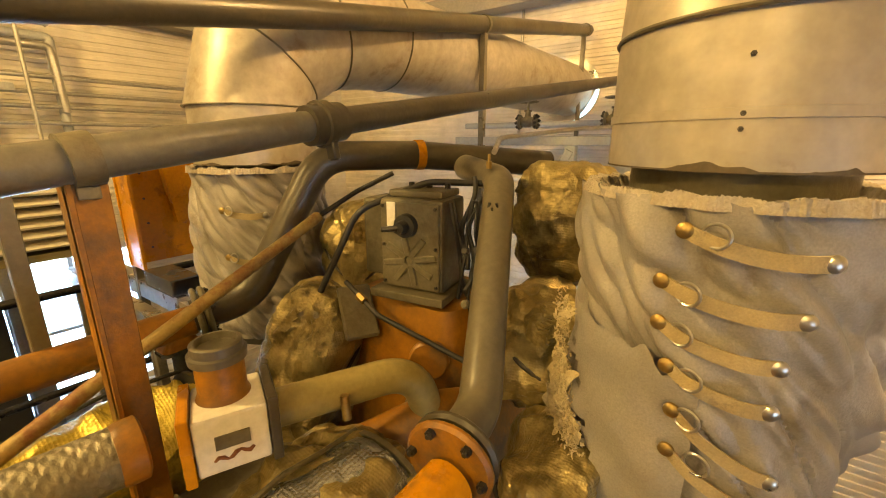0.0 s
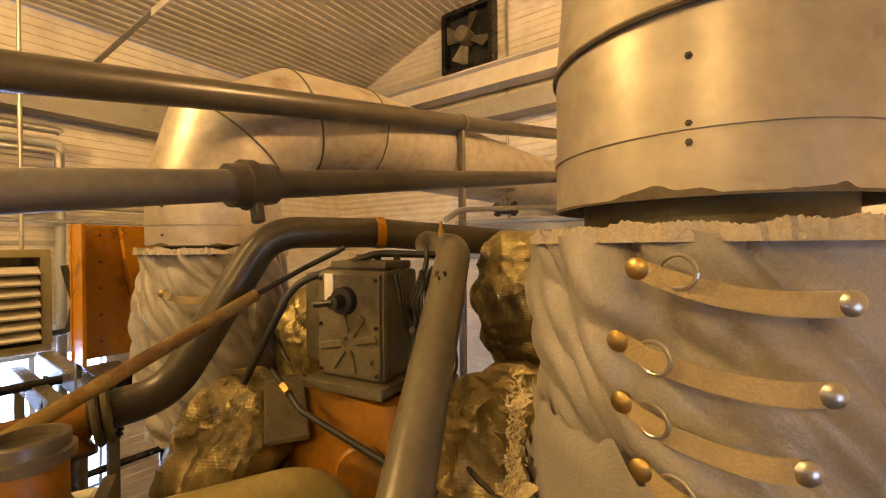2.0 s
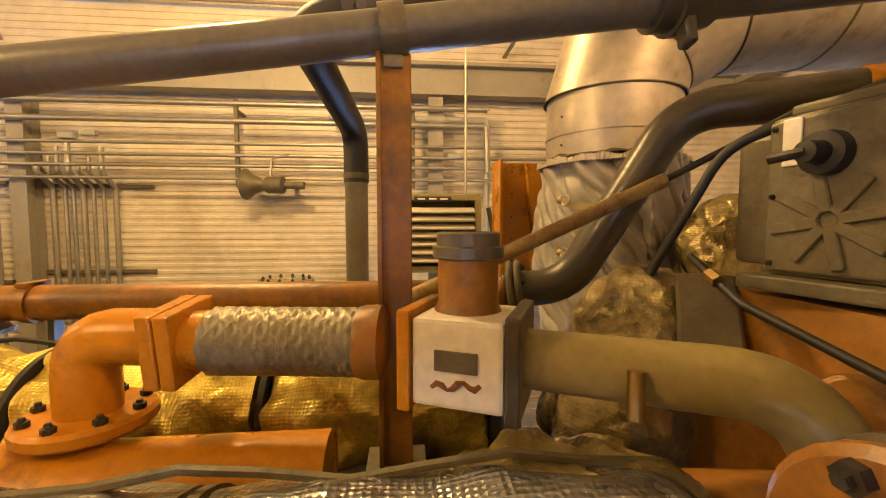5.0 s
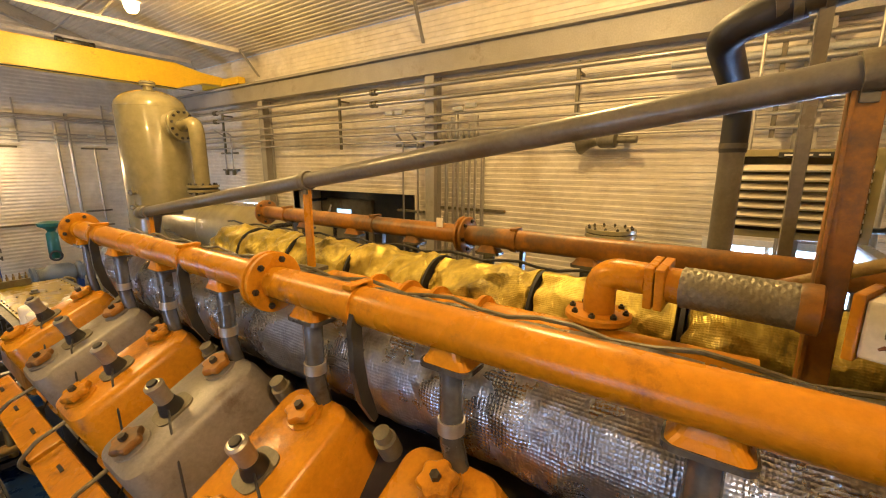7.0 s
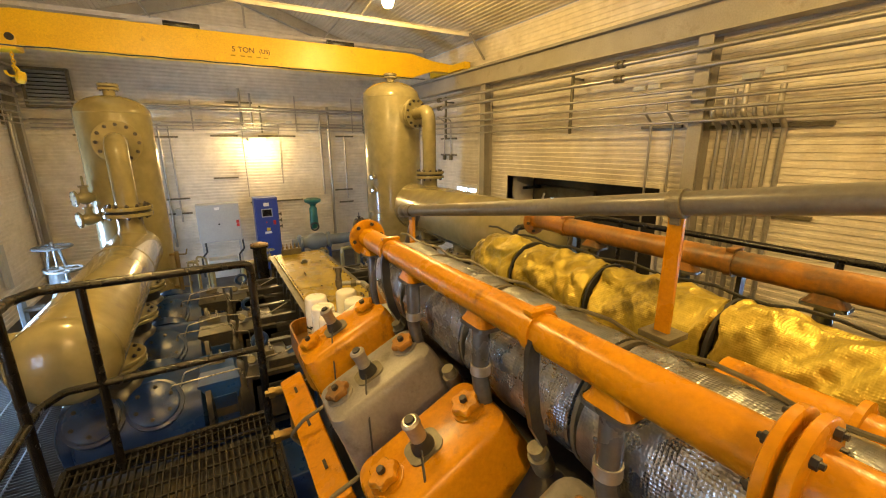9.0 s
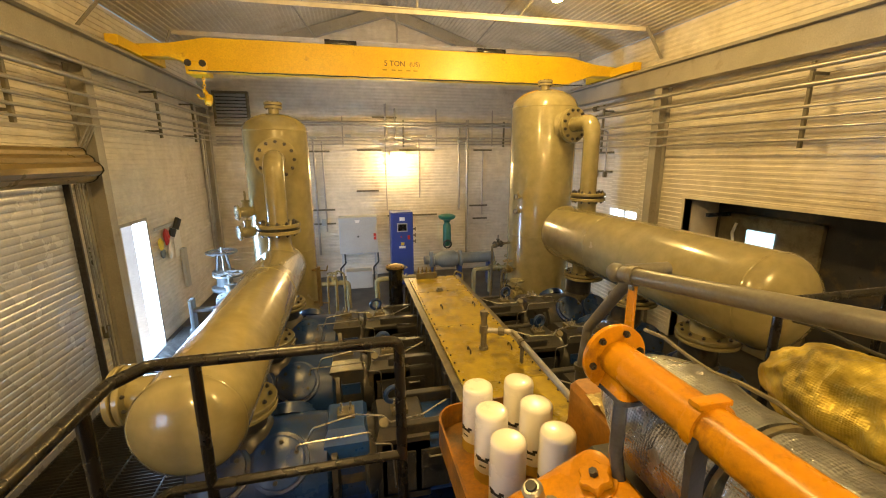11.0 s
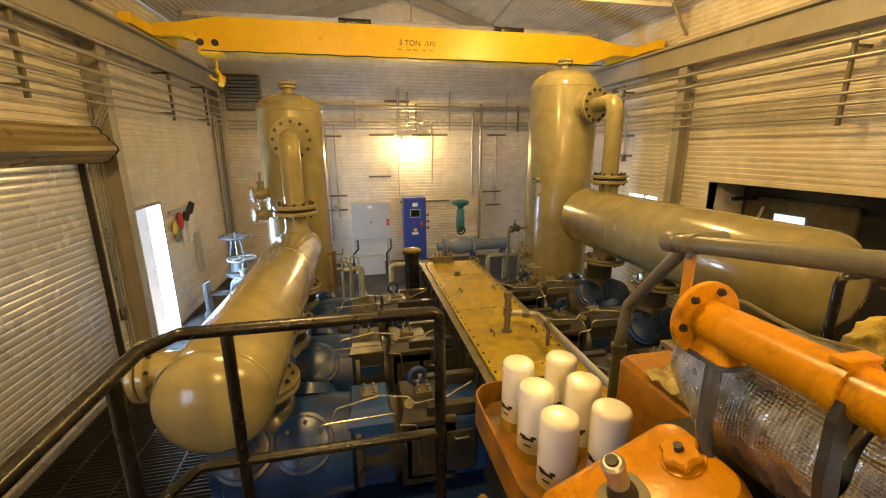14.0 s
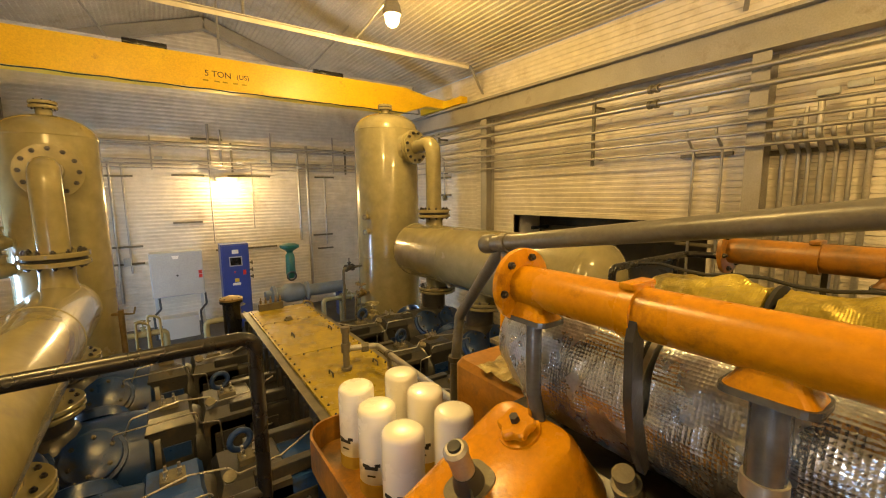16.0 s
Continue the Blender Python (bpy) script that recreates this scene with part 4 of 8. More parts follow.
tube(bm, [(-1.29, 0.5, 2.53), (-1.24, 0.66, 2.55), (-1.13, 0.9, 3.0), (-0.95, 1.2, 3.0), (-0.62, 1.62, 2.96)], 0.05, 0.16, 26, True, 10)
part("pipe", bm, M_DARKPIPE, fr)
bm = B()
d1 = Vector((0.05, 0.16, 0.02)).normalized()
disc(bm, Vector((-1.285, 0.53, 2.532)), d1, 0.085, 0.018, 28)
disc(bm, Vector((-1.285, 0.53, 2.532)) - d1 * 0.022, d1, 0.085, 0.018, 28)
part("flange", bm, M_CAST, fr)
bolts(fr, Vector((-1.285, 0.53, 2.532)) + d1 * 0.018, d1, 0.068, 8, 9)
bm = B()
d2 = Vector((0.18, 0.3, 0)).normalized()
rev(bm, Vector((-0.96, 1.185, 3.0)) , d2, [(0, 0.052), (0, 0.054), (0.03, 0.054), (0.03, 0.052)], 24)
part("strap", bm, M_ORANGE, fr, "small orange strap")

# rear gear box with star ribs
gb = thing("governor_box", (-0.72, 0.93, 2.6), "grey cast box with star ribs and a black knob", "engine")
R0 = pose(-0.722, 0.935, 2.765, 0, 0, 9)
bm = B()
box(bm, R0 @ Vector((0, -0.01, 0)), (0.198, 0.15, 0.262), 0.012, pose(0, 0, 0, 0, 0, 9))
part("body", bm, M_CAST, gb, "", False)
bm = B()
box(bm, R0 @ Vector((0, -0.088, 0.0)), (0.184, 0.012, 0.244), 0.004, pose(0, 0, 0, 0, 0, 9))
part("cover", bm, M_CAST, gb, "", False)
for u, w_ in ((-0.083, -0.11), (0.083, -0.11), (-0.083, 0.11), (0.083, 0.11), (0.083, 0.0), (-0.083, 0.0)):
    piece("bolt", BOLTS[5], R0 @ Matrix.Translation((u, -0.094, w_)) @ turned((0, -1, 0)), gb)
bm = B()
for k in range(8):
    a = math.pi * k / 4 + 0.2
    p, q = R0 @ Vector((0.012 * math.cos(a), -0.094, -0.04 + 0.012 * math.sin(a))), R0 @ Vector((0.085 * math.cos(a), -0.094, -0.04 + 0.075 * math.sin(a)))
    bar(bm, p, q, 0.011, 0.018, 0.002)
part("star_rib", bm, M_CAST, gb, "", False)
bm = B()
rev(bm, R0 @ Vector((-0.005, -0.093, 0.06)), R0.to_3x3() @ Vector((0, -1, 0)), [(0, 0.034), (0.02, 0.032), (0.022, 0.018), (0.05, 0.016), (0.052, 0.0)], 20)
knob = part("knob", bm, M_RUBBER, gb, "black knob")
bm = B()
tube(bm, [R0 @ Vector((-0.005, -0.14, 0.06)), R0 @ Vector((-0.05, -0.15, 0.055))], 0.008, 0, 8)
part("lever", bm, M_BOLT, knob)
bm = B()
box(bm, R0 @ Vector((-0.055, -0.096, 0.085)), (0.028, 0.004, 0.075), 0.002, pose(0, 0, 0, 0, 0, 9))
part("plate", bm, M_WHITE, gb, "worn white plate", False)
bm = B()
box(bm, R0 @ Vector((0, 0, 0.142)), (0.17, 0.12, 0.02), 0.006, pose(0, 0, 0, 0, 0, 9))
part("lid", bm, M_CAST, gb, "", False)
for u in (-0.06, 0.0, 0.06):
    bm = B()
    rev(bm, R0 @ Vector((u, 0.03, 0.15)), (0, 0, 1), [(0, 0.01), (0.016, 0.009)], 6)
    part("lid_bolt", bm, M_BOLT, gb, "", False)
bm = B()
box(bm, R0 @ Vector((0, -0.025, -0.142)), (0.235, 0.2, 0.024), 0.004, pose(0, 0, 0, 0, 0, 9))
part("foot_plate", bm, M_CAST, gb, "", False)
bm = B()
box(bm, R0 @ Vector((-0.16, 0.03, 0.0)), (0.075, 0.13, 0.24), 0.012, pose(0, 0, 0, 0, 0, 9))
part("side_cover", bm, M_CAST, gb, "", False)
# pedestal below
pd = thing("rear_housing", (-0.75, 1.0, 2.0), "soot-stained orange rear housing below the cast box", "engine")
bm = B()
loft(bm, [[Vector((-0.74, 0.98, 0)) + v for v in round_rect(w, d, 0.05, z)] for w, d, z in ((0.62, 0.5, 1.2), (0.62, 0.5, 2.2), (0.42, 0.36, 2.42), (0.36, 0.3, 2.6))])
part("casting", bm, M_ORANGE_OLD, pd)
bm = B()
disc(bm, (-0.6, 0.79, 2.48), (0.5, -0.85, 0.1), 0.055, 0.03)
part("round_cover", bm, M_ORANGE_OLD, pd)
for p, q in (((-0.9, 0.8, 2.62), (-0.8, 0.74, 2.5)), ((-0.62, 0.72, 2.4), (-0.5, 0.78, 2.36))):
    bm = B()
    bar(bm, p, q, 0.1, 0.02, 0.006)
    part("lug", bm, M_CAST, pd, "", False)
bm = B()
tube(bm, [(-0.62, 0.52, 2.36), (-0.5, 0.68, 2.42), (-0.46, 0.85, 2.36)], 0.05, 0.06, 18)
part("orange_duct", bm, M_ORANGE_OLD, pd)


def bundle(at, size, seed, mat, label, amp=0.03, yaw_=0.0, tilt=0.0):
    """A lumpy wrapped part: a rounded body with folds."""
    t = thing("wrapped_turbocharger" if size[2] > 0.3 else "insulation_wrap", (at[0], at[1], at[2] - size[2] / 2), label, "insulation")
    bm = B()
    bmesh.ops.create_icosphere(bm, subdivisions=6, radius=0.5)
    for v in bm.verts:
        c = v.co.copy()
        e = 0.72
        v.co = Vector([math.copysign(abs(q * 2) ** e * 0.5, q) for q in c])
    bmesh.ops.transform(bm, verts=bm.verts, matrix=pose(at[0], at[1], at[2], tilt, 0, yaw_) @ Matrix.Diagonal((*size, 1)))
    crumple(bm, amp * 0.6, 4.0, seed)
    crease(bm, amp * 0.9, 5.5, seed + 2)
    facet(bm, amp * 0.7, 11.0, seed)
    facet(bm, amp * 0.3, 26.0, seed + 4)
    part("wrap", bm, mat, t)
    bm = B()
    x, y, z = at
    tube(bm, [(x + size[0] * 0.46 * math.cos(a), y + size[1] * 0.46 * math.sin(a), z + 0.12 * size[2] * math.sin(a * 2)) for a in (2 * math.pi * k / 24 for k in range(25))], 0.006, 0, 6)
    part("tie_wire", bm, M_BOLT, t)


bundle((-1.0, 0.72, 2.38), (0.3, 0.34, 0.5), 3.0, M_BAGS, "sooty foil-wrapped turbocharger beside the cast box", 0.035, 20, -25)
bundle((-0.4, 1.24, 2.8), (0.34, 0.24, 0.38), 5.0, M_BAGS, "sooty foil-wrapped turbocharger behind the intake pipe", 0.03, 0)
bundle((-0.36, 1.0, 2.5), (0.34, 0.3, 0.36), 8.0, M_BAGS, "sooty foil wrap round the exhaust outlet", 0.035, 30)
bundle((-0.55, 0.4, 2.36), (0.36, 0.3, 0.2), 12.0, M_BAGS, "crumpled foil insulation lying round the gas line", 0.03, 10)
bundle((-0.22, 0.72, 2.34), (0.24, 0.34, 0.22), 15.0, M_BAGS, "torn foil insulation below the intake flange", 0.03, 10)
bundle((-1.3, 1.2, 2.55), (0.3, 0.3, 0.5), 19.0, M_BAGS, "dark wrapped exhaust outlet of the far bank", 0.03, 0)

# wire harness hanging between the cast box and the intake pipe
wh = thing("wire_harness", (-0.57, 0.86, 2.6), "tangle of black wires and small plugs beside the cast box", "wiring")
random.seed(31)
for k in range(11):
    u = -0.6 + 0.013 * k
    pts = [(u + random.uniform(-0.012, 0.012), 0.93 + random.uniform(-0.03, 0.03), 2.89 - 0.07 * j + random.uniform(-0.012, 0.012)) for j in range(5 + k % 2)]
    bm = B()
    tube(bm, pts, random.uniform(0.003, 0.006), 0.035, 8)
    w_ = part("wire", bm, M_RUBBER, wh)
    if k % 2:
        bm = B()
        rev(bm, pts[k % 4 + 1], (0.3, -0.8, 0.3), [(0, 0.013), (0.022, 0.013), (0.024, 0.008), (0.034, 0.008)], 10)
        part("plug", bm, M_BOLT if k % 4 == 1 else M_CAST, w_)

# rusty diagonal pipe and hoses
dg = thing("fuel_rod", (-1.06, 0.1, 2.45), "rusty paint-chipped pipe slanting up past the vent post", "pipe")
bm = B()
tube(bm, [(-1.05, -0.06, 2.43), (-1.05, 0.81, 2.82)], 0.017, 0, 14)
part("pipe", bm, M_CHIPPED, dg)
bm = B()
tube(bm, [(-1.05, 0.81, 2.82), (-1.0, 0.93, 2.89), (-0.9, 1.0, 2.95)], 0.008, 0.02, 10)
part("tip", bm, M_BOLT, dg)
hs = thing("black_hose", (-0.85, 0.75, 2.4), "black rubber hose looping over the cast box", "hose")
bm = B()
tube(bm, [(-0.98, 0.62, 2.42), (-0.95, 0.72, 2.62), (-0.86, 0.8, 2.86), (-0.72, 0.95, 2.935), (-0.58, 1.05, 2.93)], 0.0095, 0.12, 12, True, 8)
part("hose", bm, M_RUBBER, hs)
hs = thing("oil_line", (-0.72, 0.75, 2.55), "thin dark oil line with brass fitting", "hose")
bm = B()
tube(bm, [(-0.86, 0.74, 2.66), (-0.72, 0.72, 2.6), (-0.4, 0.78, 2.5)], 0.007, 0.05, 10)
part("line", bm, M_RUBBER, hs)
bm = B()
rev(bm, (-0.80, 0.73, 2.635), (0.14, -0.02, -0.05), [(0, 0.012), (0.03, 0.012)], 6)
part("fitting", bm, M_BRASS, hs)
for k, (p, q) in enumerate((((-0.60, 1.0, 2.95), (-0.58, 0.92, 2.7)), ((-0.57, 0.98, 2.9), (-0.55, 0.9, 2.65)))):
    hs = thing("wiring_loom", p, "tangled black wires beside the cast box", "cable")
    bm = B()
    tube(bm, [Vector(p).lerp(Vector(q), j / 10) + Vector((0.012 * math.sin(j * 0.8 + k * 2), 0.01 * math.cos(j * 0.7 + k), 0)) for j in range(11)], 0.007, 0.0, 8)
    part("cable", bm, M_RUBBER, hs)

# ---- vent pipes on posts ----
VZ = lambda y: 2.51 + (y + 3.37) * 0.1435
v = thing("vent_pipe", (XC, -3.3, 2.1), "long grey breather pipe on orange posts, rising along the engine", "pipe", "breather pipes")
bm = B()
tube(bm, [(XC, -3.38, VZ(-3.38)), (XC, 0.65, VZ(0.65))], 0.034, 0, 22)
part("pipe", bm, M_VENT, v)
bm = B()
tube(bm, [(XC, 0.72, VZ(0.72)), (XC, 4.3, VZ(4.3))], 0.034, 0, 22)
part("pipe", bm, M_DARKPIPE, v)
bm = B()
rev(bm, (XC, 0.62, VZ(0.62)), (0, 1, 0.143), [(0, 0.036), (0.0, 0.046), (0.03, 0.048), (0.032, 0.055), (0.055, 0.055), (0.057, 0.048), (0.1, 0.046), (0.1, 0.036)], 20)
part("union", bm, M_DARKPIPE, v, "hammer union coupling")
bm = B()
bar(bm, (XC + 0.02, 0.67, VZ(0.67) - 0.03), (XC + 0.03, 0.67, VZ(0.67) - 0.085), 0.02, 0.03, 0.004)
part("union_lug", bm, M_DARKPIPE, v)
bm = B()
rev(bm, (XC, -3.44, VZ(-3.44)), (0, 1, 0.143), [(0, 0.038), (0.01, 0.043), (0.06, 0.043), (0.07, 0.036)], 20)
tube(bm, [(XC, -3.41, VZ(-3.41)), (XC - 0.26, -3.41, VZ(-3.41) - 0.0)], 0.034, 0, 18)
part("end_tee", bm, M_VENT, v)
for y, zb, w in ((-3.3, 2.07, 0.045), (-1.55, 2.36, 0.045), (0.2, 2.3, 0.055)):
    bm = B()
    bar(bm, (XC, y, zb), (XC, y, VZ(y) - 0.035), 0.014, w, 0.002, (0, 1, 0))
    bar(bm, (XC - 0.012, y - w / 2 + 0.004, zb), (XC - 0.012, y - w / 2 + 0.004, VZ(y) - 0.035), w * 0.9, 0.008, 0.001, (0, 1, 0))
    post = part("post", bm, M_ORANGE if y < 0 else M_ORANGE_OLD, v, "orange angle iron post", False)
    bm = B()
    rev(bm, (XC, y - 0.02, VZ(y - 0.02)), (0, 1, 0.143), [(0, 0.036), (0, 0.042), (0.04, 0.042), (0.04, 0.036)], 18)
    box(bm, (XC, y, VZ(y) - 0.05), (0.03, 0.03, 0.02), 0.003)
    part("clamp", bm, M_CAST, post)
    bm = B()
    box(bm, (XC - 0.005, y, zb + 0.01), (0.1, 0.1, 0.02), 0.003)
    part("foot", bm, M_CAST, post)
# tan branch from the tip down to the compressor
bm = B()
tube(bm, [(XC - 0.1, -3.41, VZ(-3.41)), (XC - 0.19, -3.88, 2.02), (XC - 0.19, -3.92, 1.75)], 0.03, 0.05, 18)
part("branch", bm, M_VENT, v)
bm = B()
rev(bm, (XC - 0.19, -3.92, 1.76), (0, 0, -1), [(0, 0.045), (0.03, 0.045), (0.035, 0.036), (0.6, 0.036)], 18)
part("drop_leg", bm, M_DARKPIPE, v)

UZ = lambda y: 3.31 + (y - 0.06) * 0.178
u = thing("vent_pipe", (-1.31, 0.1, 2.4), "sooty grey vent pipe with black rubber bend, held by thin posts", "pipe", "breather pipes")
bm = B()
tube(bm, [(-1.33, 0.05, UZ(0.05)), (-1.3, 4.22, UZ(4.22))], 0.048, 0, 24)
part("pipe", bm, M_DARKPIPE, u)
bm = B()
tube(bm, [(-1.33, 0.12, UZ(0.12)), (-1.37, -0.08, 3.27), (-2.0, 0.0, 3.12), (-2.0, 0.0, 2.9)], 0.054, 0.12, 24, True, 10)
part("rubber_bend", bm, M_RUBBER, u, "glossy black rubber bend")
bm = B()
tube(bm, [(-2.0, 0.0, 2.92), (-2.0, 0.0, 0.0)], 0.05, 0, 22)
part("downpipe", bm, M_PIPE, u, "grey standing pipe")
for p, d, r in (((-1.33, 0.1, UZ(0.1)), (0, 1, 0.17), 0.056), ((-2.0, 0, 2.93), (0, 0, 1), 0.056), ((-1.325, 0.17, UZ(0.17)), (0, 1, 0.17), 0.051), ((-1.31, 2.28, UZ(2.28)), (0, 1, 0.17), 0.051), ((-1.3, 4.12, UZ(4.12)), (0, 1, 0.17), 0.058)):
    bm = B()
    rev(bm, p, d, [(-0.012, r - 0.006), (-0.012, r), (0.012, r), (0.012, r - 0.006)], 20)
    part("hose_clamp", bm, M_CAST, u)
for x, y, zb in ((-1.327, 0.17, 2.55), (-1.31, 2.28, 2.0), (-1.3, 4.1, 2.5)):
    bm = B()
    bar(bm, (x, y, zb), (x, y, UZ(y) - 0.04), 0.035, 0.035, 0.002)
    part("stay", bm, M_PIPE, u, "thin grey stay", False)

# ---- exhaust stacks ----
def stack(cx, cy, r, lo, seam, path, label, screws):
    s = thing("exhaust_stack", (cx, cy, 2.0), label, "exhaust stack", "exhaust stacks")
    bm = B()
    rev(bm, (cx, cy, 0), (0, 0, 1), [(lo, r - 0.004), (lo, r), (seam, r)], 56, False)
    part("lower_shell", bm, M_STACK, s, "dull galvanised sheet with a rusty lower edge")
    bm = B()
    rev(bm, (cx, cy, 0), (0, 0, 1), [(lo + 0.075, r), (lo + 0.0755, r + 0.003), (lo + 0.09, r + 0.003), (lo + 0.0905, r)], 56, False)
    part("band", bm, M_STACK, s)
    bm = B()
    n, h = 360, 4
    soot = []
    for i in range(n):
        a = 2 * math.pi * i / n
        u = Vector((math.cos(a), math.sin(a), cx * 5))
        soot.append(0.003 + 0.02 * max(0.0, 0.1 + noise.noise(u * 2.6) + 0.25 * noise.noise(u * 9) + 0.05 * noise.noise(u * 30)))
    grid = [[bm.verts.new((cx + (r + 0.0012) * math.cos(2 * math.pi * i / n), cy + (r + 0.0012) * math.sin(2 * math.pi * i / n), lo + soot[i] * j / h)) for i in range(n)] for j in range(h + 1)]
    for j in range(h):
        for i in range(n):
            bm.faces.new((grid[j][i], grid[j][(i + 1) % n], grid[j + 1][(i + 1) % n], grid[j + 1][i]))
    part("scorch_stain", bm, M_SCORCH, s, "dark scorched lower edge")
    for k, (a, b) in enumerate(zip(path, path[1:])):
        a, b = Vector(a), Vector(b)
        bm = B()
        prev = Vector(path[k - 1]) if k else a - Vector((0, 0, 1))
        nxt = Vector(path[k + 2]) if k + 2 < len(path) else b + (b - a)
        d = (b - a).normalized()
        n1, n2 = ((a - prev).normalized() + d).normalized() if k else Vector((0, 0, 1)), ((nxt - b).normalized() + d).normalized()
        sx = d.cross(Vector((1, 0, 0))).normalized()
        ty = Vector((1, 0, 0))
        rings = []
        for base, nn in ((a, n1), (b, n2)):
            ring = []
            for j in range(48):
                w = (ty * math.cos(2 * math.pi * j / 48) + sx * math.sin(2 * math.pi * j / 48)) * r
                ring.append(base + w - d * (w.dot(nn) / d.dot(nn)))
            rings.append(ring)
        vs = [[bm.verts.new(p) for p in rr] for rr in rings]
        for j in range(48):
            bm.faces.new((vs[0][j], vs[0][(j + 1) % 48], vs[1][(j + 1) % 48], vs[1][j]))
        part("elbow_gore" if k < len(path) - 2 else "duct", bm, M_STACK, s)
        bm = B()
        tube(bm, [p + (p - a) * 0.008 for p in rings[0]] + [rings[0][0] + (rings[0][0] - a) * 0.008], 0.004, 0, 6, False)
        part("lap_seam", bm, M_CAST, s, "dark lapped seam")
    bm = B()
    rev(bm, (cx, cy, 0), (0, 0, 1), [(2.2, r * 0.8), (lo + 0.06, r * 0.8)], 32)
    part("inner_pipe", bm, M_CAST, s, "dark inner exhaust pipe")
    for a, z in screws:
        p = Vector((cx + r * math.cos(a), cy + r * math.sin(a), z))
        piece("screw", BOLTS[4], Matrix.Translation(p) @ turned((math.cos(a), math.sin(a), 0)), s)
    return s


aim = radians(-90)
near_scr = [(aim, z) for z in (3.066, 3.087, 3.163, 3.237, 3.34, 3.43)]
stack(0.0, 0.94, 0.217, 3.005, 3.222, [(0, 0.94, 3.222), (0, 1.0, 3.5), (0, 1.22, 3.72), (0, 1.6, 3.85), (0, 4.34, 3.9)], "large sheet metal exhaust stack with gored elbow and loose cloth blanket", near_scr)
far_scr = [(radians(-70), z) for z in (3.0, 3.1)]
stack(-1.67, 1.0, 0.24, 2.96, 3.18, [(-1.67, 1.0, 3.18), (-1.66, 1.05, 3.36), (-1.63, 1.32, 3.52), (-1.6, 1.7, 3.55), (-1.47, 4.34, 3.54)], "sheet metal exhaust stack bending over to the gable wall", far_scr)


